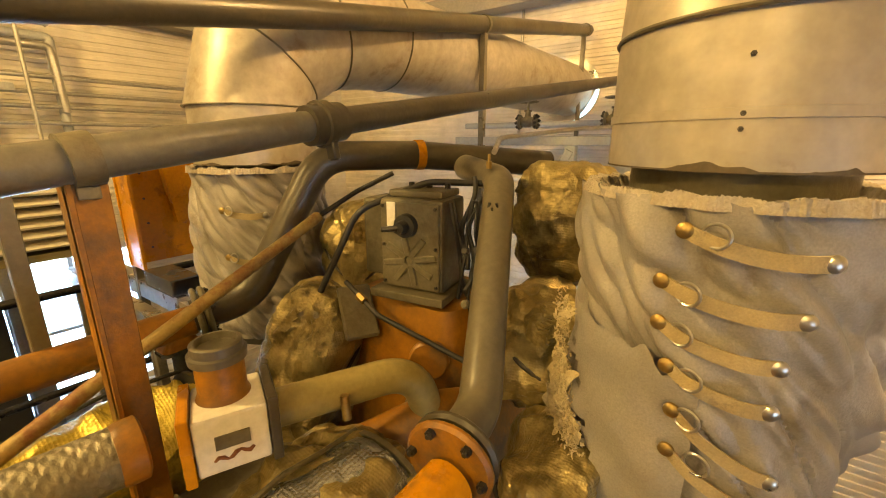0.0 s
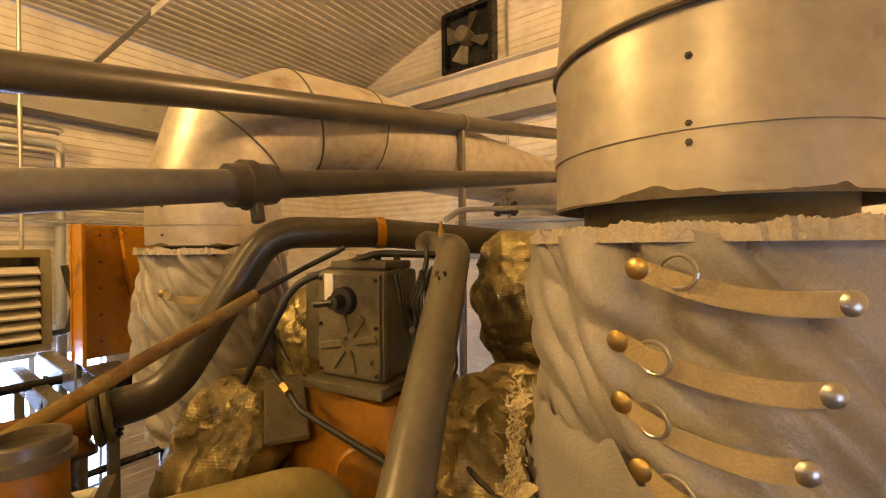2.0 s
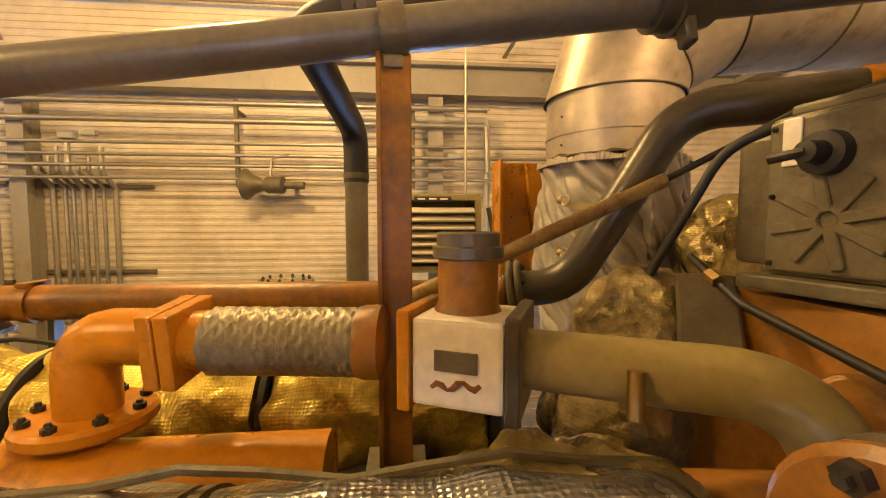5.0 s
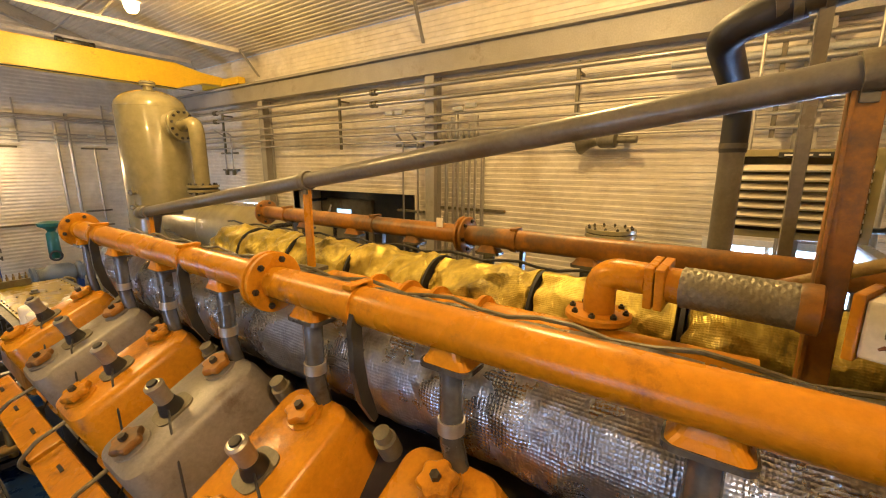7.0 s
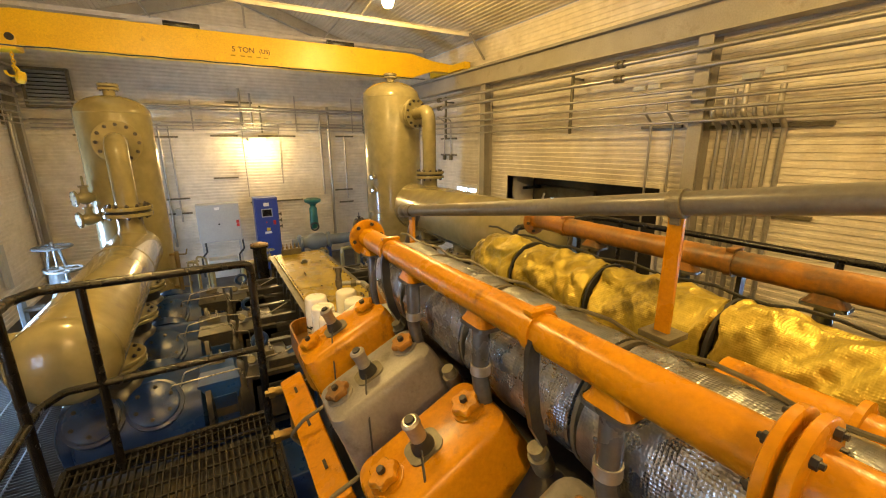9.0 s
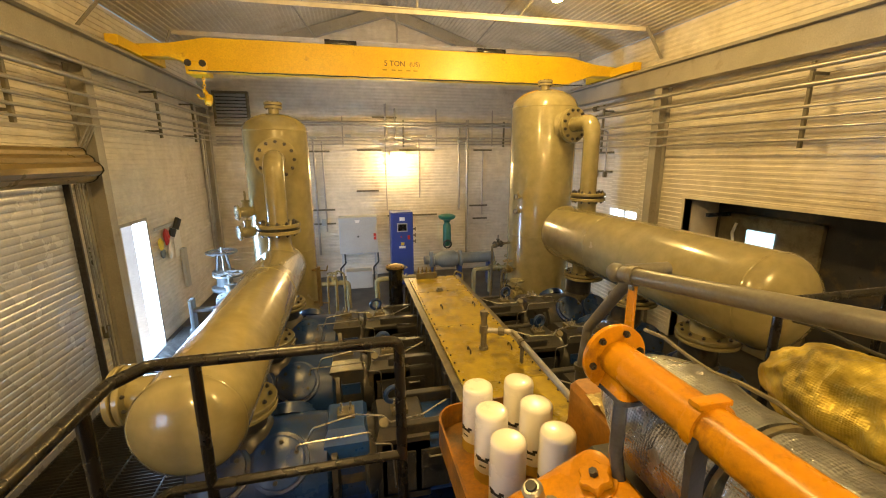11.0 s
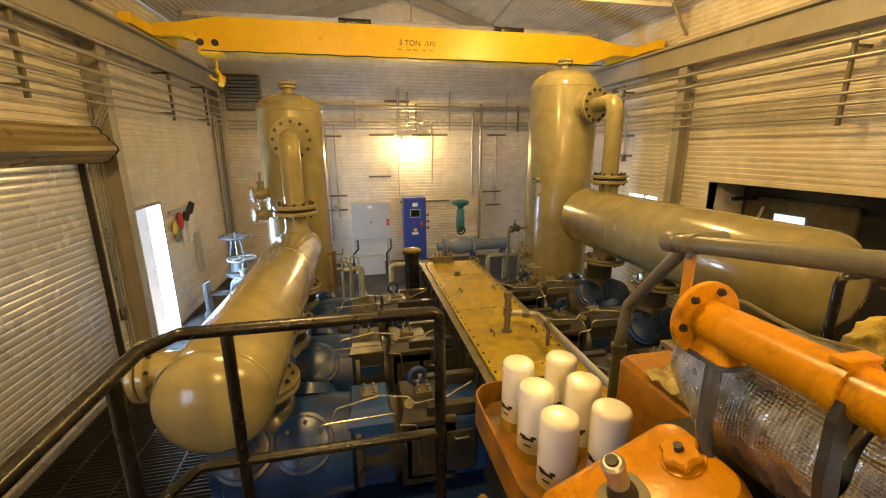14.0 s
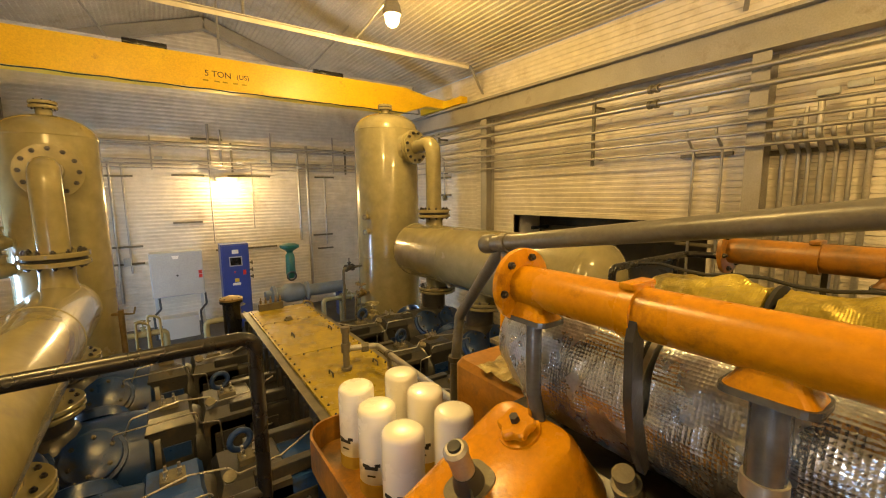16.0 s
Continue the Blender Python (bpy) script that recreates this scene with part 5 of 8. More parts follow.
def blanket(cx, cy, r, top, low, label, straps, seed):
    b = thing("stack_blanket", (cx, cy, low), label, "insulation blanket", "stack blankets")
    bm = B()
    n, rows_ = 260, 150
    rings = []
    for j in range(rows_ + 1):
        t = j / rows_
        ring = []
        for i in range(n):
            a = 2 * math.pi * i / n
            z = top + (low - top) * t + 0.012 * noise.noise(Vector((math.cos(a) * 6, math.sin(a) * 6, seed))) * (1 - t)
            # slanting drape folds and a waist
            p = Vector((math.cos(a) * 1.2, math.sin(a) * 1.2, z * 2.2 + a * 0.35 + seed))
            fold = noise.noise(Vector((a * 1.1 + seed, z * 6.5 + a * 1.9, seed))) * 0.032
            fold += abs(noise.noise(Vector((a * 2.0, z * 13 + a * 2.9, seed + 3)))) * 0.033
            fold += noise.noise(p * 2) * 0.02
            fold -= max(0.0, 1 - abs(noise.noise(Vector((a * 0.7, z * 5.5 + a * 1.7, seed + 8)))) * 9) * 0.012
            rr = r * (1 + 0.05 * math.sin(t * 3.0)) + fold - 0.03 * max(0, t - 0.75) * 4 * 0.3
            ring.append(bm.verts.new((cx + rr * math.cos(a), cy + rr * math.sin(a), z)))
        rings.append(ring)
    for a, c in zip(rings, rings[1:]):
        for i in range(n):
            bm.faces.new((a[i], c[i], c[(i + 1) % n], a[(i + 1) % n]))
    part("cloth", bm, M_CLOTH, b)
    # frayed hem
    bm = B()
    hem = []
    for i in range(n * 4 + 1):
        a = math.pi * i / n / 2
        up = 0.006 + 0.012 * noise.noise(Vector((a * 5, 3, seed))) + 0.006 * abs(noise.noise(Vector((a * 37, 1, seed)))) + 0.003 * noise.noise(Vector((a * 90, 1, seed)))
        out = 0.01 + 0.012 * noise.noise(Vector((a * 7, 1, seed))) + 0.004 * noise.noise(Vector((a * 31, 5, seed)))
        hem.append([bm.verts.new((cx + (r + o) * math.cos(a), cy + (r + o) * math.sin(a), top + h)) for o, h in ((out + 0.01, -0.014), (out + 0.006, up), (out - 0.014, up - 0.004), (out - 0.03, -0.03))])
    for a, c in zip(hem, hem[1:]):
        for q in range(3):
            bm.faces.new((a[q], a[q + 1], c[q + 1], c[q]))
    part("frayed_hem", bm, M_HEM, b, "pale frayed felt hem")

    def on(deg, z, out):
        a = radians(deg)
        return Vector((cx + out * math.cos(a), cy + out * math.sin(a), z))

    for (a0, z0), (a1, z1), (a2, z2) in straps:
        ro = r + 0.038
        bm = B()
        L, prev = 16, None
        for j in range(L + 1):
            t = j / L
            a, z = a0 + (a2 - a0) * t, z0 + (z2 - z0) * t - 0.012 * math.sin(math.pi * t)
            o = ro + 0.006 * math.sin(math.pi * t) + 0.003 * math.sin(t * 9)
            row = [bm.verts.new(on(a, z + h, o + k)) for h, k in ((-0.0115, 0), (0.0115, 0), (0.0115, 0.004), (-0.0115, 0.004))]
            if prev:
                for q in range(4):
                    bm.faces.new((prev[q], prev[(q + 1) % 4], row[(q + 1) % 4], row[q]))
            prev = row
        st = part("strap", bm, M_STRAP, b, "paler webbing strap")
        bm = B()
        c, ax = on(a1, z1, ro + 0.006), on(a1, z1, 1) - on(a1, z1, 0)
        tt = Matrix.Translation(c) @ turned(ax)
        tube(bm, [tt @ Vector((0.017 * math.cos(q), 0.017 * math.sin(q), 0.004 + 0.006 * math.cos(q))) for q in (2 * math.pi * k / 20 for k in range(21))], 0.0025, 0, 8, False)
        part("ring", bm, M_STEEL, st, "steel ring")
        for aa, zz, mt in ((a0, z0, M_BRASS), (a2, z2, M_STEEL)):
            bm = B()
            cc, ax = on(aa, zz, ro + 0.003), on(aa, zz, 1) - on(aa, zz, 0)
            rev(bm, cc, ax, [(0, 0.0125), (0.004, 0.012), (0.007, 0.008), (0.008, 0.001)], 16)
            part("stud", bm, mt, st, "round metal stud")
    return b


STRAPS = [((-99, 2.926), (-91, 2.924), (-63.4, 2.898)), ((-103.3, 2.845), (-95.5, 2.834), (-66.4, 2.816)), ((-102.5, 2.778), (-95.9, 2.769), (-70.4, 2.744)),
          ((-98.4, 2.711), (-91.6, 2.70), (-70.2, 2.673)), ((-95, 2.638), (-90.4, 2.633), (-66, 2.555)), ((-94.7, 2.565), (-85.9, 2.561), (-64, 2.49))]
blanket(0.0, 0.94, 0.236, 2.968, 2.3, "grey silicone cloth blanket with straps and rings, frayed on top", STRAPS, 2.0)
blanket(-1.67, 1.0, 0.25, 2.945, 2.25, "grey silicone cloth blanket tied round the far stack", [((-60, 2.8), (-55, 2.8), (-30, 2.78)), ((-60, 2.62), (-55, 2.62), (-30, 2.6))], 7.0)

# torn felt flap hanging from the near blanket
fl = thing("torn_blanket_flap", (-0.22, 0.75, 2.3), "torn cloth flap with yellow fibrous felt edge", "insulation")
bm = B()
nu, nv = 26, 30
vs = {}
for i in range(nu + 1):
    for j in range(nv + 1):
        s, t = i / nu, j / nv
        a = radians(-150 + 62 * s)
        rr = 0.262 + 0.05 * t * (1 - s) + 0.012 * noise.noise(Vector((s * 4, t * 5, 2)))
        z = 2.74 - 0.42 * t - 0.05 * s + 0.03 * noise.noise(Vector((s * 8, t * 3, 1)))
        vs[i, j] = bm.verts.new((rr * math.cos(a), 0.94 + rr * math.sin(a), z))
for i in range(nu):
    for j in range(nv):
        if (i + 0.5) / nu > 0.75 * (j / nv) - 0.25 * abs(noise.noise(Vector((j * 0.4, 0, 5)))):
            bm.faces.new((vs[i, j], vs[i + 1, j], vs[i + 1, j + 1], vs[i, j + 1]))
part("cloth", bm, M_CLOTH, fl)
bm = B()
vs = {}
for i in range(61):
    for j in range(61):
        s_, t = i / 60, j / 60
        a = radians(-156 + 70 * s_)
        q = Vector((s_ * 9, t * 9, 4))
        rr = 0.272 + 0.055 * t * (1 - 0.7 * s_) + 0.02 * noise.noise(q) + 0.016 * noise.noise(q * 3.1)
        vs[i, j] = bm.verts.new((rr * math.cos(a), 0.94 + rr * math.sin(a), 2.73 - 0.46 * t - 0.05 * s_ + 0.012 * noise.noise(q * 2)))
for i in range(60):
    for j in range(60):
        edge = 0.72 * (j / 60) + 0.03 + 0.16 * noise.noise(Vector((j * 0.16, 2, 5)))
        if i / 60 < edge:
            bm.faces.new((vs[i, j], vs[i + 1, j], vs[i + 1, j + 1], vs[i, j + 1]))
random.seed(5)
for k in range(900):
    t = random.random()
    a = radians(-157 + 60 * max(0, 0.8 * t) + random.uniform(-4, 5))
    rr = 0.28 + 0.05 * t * (1 - 0.75 * t) + random.uniform(-0.012, 0.018)
    p = Vector((rr * math.cos(a), 0.94 + rr * math.sin(a), 2.73 - 0.46 * t + random.uniform(-0.012, 0.012)))
    box(bm, p, (random.uniform(0.002, 0.012), random.uniform(0.001, 0.003), random.uniform(0.001, 0.004)), 0, pose(0, 0, 0, random.uniform(0, 180), random.uniform(0, 180), random.uniform(0, 180)))
part("felt", bm, M_FELT, fl, "yellow fibrous felt")

# ---- vessels ----
def scrubber(x, y, r, top, label, nozzle):
    s = thing("scrubber_vessel", (x, y, 0), label, "pressure vessel", "gas scrubbers")
    bm = B()
    dm = [(top - d, rr) for d, rr in dome(r, r * 0.55)]
    rev(bm, (x, y, 0), (0, 0, 1), [(0.25, r), (top - r * 0.55, r)] + dm[::-1][1:], 40)
    part("shell", bm, M_VESSEL, s)
    bm = B()
    rev(bm, (x, y, 0), (0, 0, 1), [(0.0, r * 1.04), (0.02, r * 1.04), (0.02, r * 0.98), (0.28, r * 0.98)], 40)
    part("skirt", bm, M_VESSEL, s)
    for z in (top - r * 0.55, 1.7):
        bm = B()
        rev(bm, (x, y, z), (0, 0, 1), [(-0.012, r), (-0.004, r + 0.004), (0.004, r + 0.004), (0.012, r)], 40, False)
        part("weld_seam", bm, M_VESSEL, s)
    bm = B()
    rev(bm, (x, y, top - 0.02), (0, 0, 1), [(0, 0.07), (0.08, 0.07)], 20)
    part("top_nozzle", bm, M_VESSEL, s)
    flange_pair(s, (x, y, top + 0.1), (0, 0, 1), 0.12, 0.09, 8, 9, M_VESSEL)
    bm = B()
    box(bm, (x - r * 0.72, y + r * 0.5, top - r * 0.45), (0.02, 0.09, 0.12), 0.01)
    part("lifting_lug", bm, M_VESSEL, s, "", False)
    # elbow from the shell to the bottle below
    fx, fy, fz, direction, low = nozzle
    dv = Vector((*direction, 0)).normalized()
    start = Vector((x, y, fz)) + dv * (r - 0.05)
    fl = Vector((fx, fy, fz))
    knee = Vector((low[0], low[1], fz))
    bm = B()
    rev(bm, Vector((x, y, fz)) + dv * (r - 0.04), dv, [(0, 0.26), (0.05, 0.2), (0.1, 0.16)], 28)
    part("nozzle_pad", bm, M_VESSEL, s)
    flange_pair(s, Vector((x, y, fz)) + dv * (r + 0.1), dv, 0.27, 0.22, 12, 24, M_VESSEL)
    e = thing("elbow_pipe", (low[0], low[1], low[2]), "tan painted pipe elbow from scrubber to bottle", "pipe", "scrubber elbows")
    bm = B()
    tube(bm, [Vector((x, y, fz)) + dv * (r + 0.13), knee, (low[0], low[1], low[2] + 0.02)], 0.115, 0.2, 24, True, 10)
    part("elbow", bm, M_VESSEL, e)
    flange_pair(e, low, (0, 0, 1), 0.25, 0.2, 12, 20, M_VESSEL, 0.045, 0.03)
    bm = B()
    rev(bm, (low[0], low[1], low[2] - 0.04), (0, 0, -1), [(0, 0.13), (0.16, 0.13), (0.3, 0.16)], 28)
    part("stub", bm, M_VESSEL, e)


scrubber(1.3, -8.15, 0.43, 3.62, "tall tan-painted scrubber vessel on the deck", (1.22, -7.5, 3.0, (-0.12, 1), (1.18, -6.98, 2.2)))
scrubber(-2.91, -8.44, 0.54, 4.1, "tallest tan-painted scrubber vessel on the deck", (-3.0, -8.0, 3.5, (-0.3, 0.95), (-3.05, -7.2, 2.45)))


def bottle(x, y0, y1, z, r, label, nozzles):
    s = thing("pulsation_bottle", (x, (y0 + y1) / 2, z - r), label, "pressure vessel", "pulsation bottles")
    L = y1 - y0
    hd = [(d, rr) for d, rr in dome(r, r * 0.55)]
    bm = B()
    rev(bm, (x, y0, z), (0, 1, 0), hd + [(L - d, rr) for d, rr in hd[::-1]], 44)
    part("shell", bm, M_VESSEL, s)
    for yy in (y0 + r * 0.55, y1 - r * 0.55, (y0 + y1) / 2 - 0.5):
        bm = B()
        rev(bm, (x, yy, z), (0, 1, 0), [(-0.012, r), (-0.004, r + 0.004), (0.004, r + 0.004), (0.012, r)], 44, False)
        part("weld_seam", bm, M_VESSEL, s)
    for ny in nozzles:
        bm = B()
        rev(bm, (x, ny, z - r + 0.06), (0, 0, -1), [(0, 0.16), (0.14, 0.15)], 28)
        part("nozzle", bm, M_VESSEL, s)
        flange_pair(s, (x, ny, z - r - 0.12), (0, 0, 1), 0.27, 0.22, 12, 16, M_VESSEL)
    return s


bottle(1.2, -7.3, -3.8, 1.68, 0.28, "long tan-painted pulsation bottle over the cylinders", (-4.75, -5.8, -6.85))
bottle(-2.85, -7.6, -4.0, 1.9, 0.4, "long tan-painted suction bottle over the cylinders", (-4.75, -5.8, -6.85))

# side valves and gauges on the scrubbers


def valve(parent_label, at, axis, size, paint=M_VESSEL, wheel=True, group="flanged valves"):
    """A small flanged valve with a bonnet and handwheel; the stem points up."""
    p, a = Vector(at), Vector(axis).normalized()
    v = thing("valve", at, parent_label, "valve", group)
    bm = B()
    rev(bm, p - a * size * 0.6, a, [(0, size * 0.3), (size * 0.2, size * 0.3), (size * 0.4, size * 0.42), (size * 0.8, size * 0.42), (size, size * 0.3), (size * 1.2, size * 0.3)], 20)
    part("body", bm, paint, v)
    for s in (-1, 1):
        bm = B()
        disc(bm, p + a * (s * size * 0.6 - size * 0.08), a, size * 0.55, size * 0.16, 24)
        part("flange", bm, paint, v)
    bolts(v, p + a * size * 0.68, a, size * 0.45, 8, 9 if size < 0.2 else 12, 0.2, size * 1.36)
    bm = B()
    rev(bm, p, (0, 0, 1), [(0, size * 0.28), (size * 0.7, size * 0.2), (size * 0.72, size * 0.3), (size * 0.85, size * 0.3), (size * 0.87, size * 0.08), (size * 1.5, size * 0.07)], 18)
    part("bonnet", bm, paint, v)
    if wheel:
        bm = B()
        top = p + Vector((0, 0, size * 1.45))
        tube(bm, [top + Vector((math.cos(k), math.sin(k), 0)) * size * 0.75 for k in (2 * math.pi * i / 28 for i in range(29))], size * 0.06, 0, 8, False)
        for i in range(3):
            k = math.pi * i / 3
            w = Vector((math.cos(k), math.sin(k), 0)) * size * 0.75
            tube(bm, [top - w, top + w], size * 0.045, 0, 8)
        part("handwheel", bm, paint, v)
    return v


for z in (2.3, 2.02):
    valve("tan painted flanged gauge valve on the scrubber", (1.72, -7.86, z), (0.9, 0.5, 0), 0.19, M_VESSEL, False, "scrubber gauge valves")
for z in (2.38, 2.14):
    valve("tan painted small level valve on the scrubber", (-2.36, -8.12, z), (0.85, 0.5, 0), 0.08, M_VESSEL, False, "scrubber gauge valves")
valve("tan painted flanged level valve low on the scrubber", (1.72, -8.3, 1.1), (1, 0.2, 0), 0.2, M_VESSEL, False, "scrubber gauge valves")
valve("tan painted drain valve at the scrubber foot", (-2.35, -8.0, 0.75), (1, 0.3, 0), 0.16, M_VESSEL, True, "scrubber gauge valves")
sg = thing("sight_glass", (0.83, -7.95, 0.9), "brass level sight glass with small cocks on the scrubber", "gauge")
bm = B()
tube(bm, [(0.84, -7.9, 0.85), (0.84, -7.9, 1.45)], 0.03, 0, 10)
part("column", bm, M_BRASS, sg)
for z in (0.9, 1.4):
    bm = B()
    tube(bm, [(0.84, -7.9, z), (0.95, -7.95, z)], 0.018, 0, 8)
    tube(bm, [(0.84, -7.9, z), (0.72, -7.85, z), (0.7, -7.84, z + 0.08)], 0.01, 0.02, 8)
    part("cock", bm, M_BRASS, sg)
# end nozzle of the left bottle
en = thing("blind_flange", (1.62, -4.3, 1.66), "tan painted blind flange on the bottle side with a small valve", "flange")
bm = B()
tube(bm, [(1.42, -4.3, 1.7), (1.62, -4.3, 1.7)], 0.1, 0, 22)
part("neck", bm, M_VESSEL, en)
flange_pair(en, (1.64, -4.3, 1.7), (1, 0, 0), 0.17, 0.135, 10, 12, M_VESSEL)
bm = B()
tube(bm, [(1.72, -4.3, 1.7), (1.84, -4.3, 1.7), (1.84, -4.3, 1.6)], 0.018, 0.02, 10)
part("bleed_valve", bm, M_STEEL, en)

# ---- compressor ----
f = thing("gas_compressor", (XC, -5.86, 0.3), "oily compressor crankcase with yellowed bolted cover plates", "compressor")
bm = B()
box(bm, (XC, -5.86, 0.76), (0.8, 3.74, 0.92), 0.03)
part("crankcase", bm, M_COMP, f, "", False)
bm = B()
box(bm, (XC, -5.86, 1.222), (0.86, 3.8, 0.012), 0.002)
part("gasket_ledge", bm, M_CAST, f, "", False)
edges = [-7.68, -6.98, -5.82, -4.66, -4.04]
for a, b in zip(edges, edges[1:]):
    bm = B()
    box(bm, (XC, (a + b) / 2, 1.241), (0.72, b - a - 0.006, 0.024), 0.004)
    cv = part("cover_plate", bm, M_DECK, f, "oily yellowed cover plate", False)
    n = max(3, int((b - a) / 0.13))
    for k in range(n):
        for s in (-1, 1):
            piece("bolt", BOLTS[9], Matrix.Translation((XC + s * 0.335, a + (b - a) * (k + 0.5) / n, 1.253)), cv)
    for k in range(4):
        piece("bolt", BOLTS[9], Matrix.Translation((XC - 0.2 + 0.133 * k, a + 0.03, 1.253)), cv)
    if b - a > 0.8:
        for s in (-1, 1):
            bm = B()
            tube(bm, [(XC - 0.05 + s * 0.2, (a + b) / 2, 1.255), (XC - 0.05 + s * 0.2, (a + b) / 2 + 0.005, 1.29), (XC - 0.05 + s * 0.2, (a + b) / 2 + 0.09, 1.29), (XC - 0.05 + s * 0.2, (a + b) / 2 + 0.095, 1.255)], 0.006, 0.01, 6)
            part("lifting_handle", bm, M_BOLT, cv)
bm = B()
rev(bm, (XC + 0.03, -7.0, 1.25), (0, 0, 1), [(0, 0.05), (0.02, 0.05), (0.022, 0.035), (0.05, 0.033)], 16)
part("filler_cap", bm, M_CAST, f)
for s in (-1, 1):
    for k in range(13):
        y = -7.55 + k * 0.28
        bm = B()
        box(bm, (XC + s * 0.41, y, 1.02), (0.05, 0.06, 0.3), 0.008)
        part("rib", bm, M_COMP, f, "", False)
bm = B()
box(bm, (XC, -5.86, 0.16), (3.3, 3.9, 0.3), 0.02)
setting("skid", bm, M_BLUE, "dark blue steel skid under the compressor", "skid", False)

# breather on the cover
br = thing("breather_line", (XC, -5.23, 1.25), "grey breather stub with a pipe running along the cover", "pipe")
bm = B()
rev(bm, (XC, -5.23, 1.25), (0, 0, 1), [(0, 0.045), (0.03, 0.045), (0.032, 0.028), (0.16, 0.028), (0.162, 0.04), (0.24, 0.04), (0.242, 0.03), (0.33, 0.03), (0.332, 0.038), (0.38, 0.038)], 18)
part("stub", bm, M_PIPE, br)
bm = B()
tube(bm, [(XC, -5.23, 1.44), (XC - 0.25, -5.13, 1.44), (XC - 0.2, -3.6, 1.44), (XC - 0.05, -3.42, 1.5)], 0.025, 0.06, 16)
part("pipe", bm, M_CONDUIT, br)
for y in (-4.9, -3.95):
    bm = B()
    box(bm, (XC - 0.24, y, 1.34), (0.02, 0.04, 0.18), 0.003)
    rev(bm, (XC - 0.235, y - 0.02, 1.44), (0, 1, 0), [(0, 0.026), (0, 0.034), (0.04, 0.034), (0.04, 0.026)], 14)
    part("support", bm, M_CAST, br)
bm = B()
rev(bm, (XC - 0.12, -5.18, 1.44), (-0.9, 0.35, 0), [(0, 0.03), (0.0, 0.04), (0.06, 0.04), (0.06, 0.03)], 8)
part("union", bm, M_CAST, br)
mani = thing("oil_manifold_block", (XC, -7.75, 1.25), "small block of brass lubricator fittings on the crankcase", "fitting")
bm = B()
box(bm, (XC + 0.1, -7.6, 1.3), (0.3, 0.06, 0.09), 0.005)
part("block", bm, M_CAST, mani, "", False)
for k in range(5):
    bm = B()
    rev(bm, (XC - 0.02 + 0.06 * k, -7.6, 1.34), (0, 0, 1), [(0, 0.015), (0.05, 0.015), (0.052, 0.008), (0.09, 0.008)], 8)
    part("fitting", bm, M_BRASS, mani)
of = thing("oil_filter_housing", (-0.25, -7.5, 0.3), "tall black oil filter housing with bolted brass lid", "filter")
bm = B()
rev(bm, (-0.25, -7.5, 0.3), (0, 0, 1), [(0, 0.1), (1.14, 0.1), (1.15, 0.13), (1.18, 0.13)], 24)
part("housing", bm, M_BLACK, of)
bm = B()
rev(bm, (-0.25, -7.5, 1.48), (0, 0, 1), [(0, 0.13), (0.025, 0.13), (0.03, 0.1), (0.05, 0.05)], 24)
part("lid", bm, M_BRASS, of)
bolts(of, (-0.25, -7.5, 1.505), (0, 0, 1), 0.11, 8, 9)


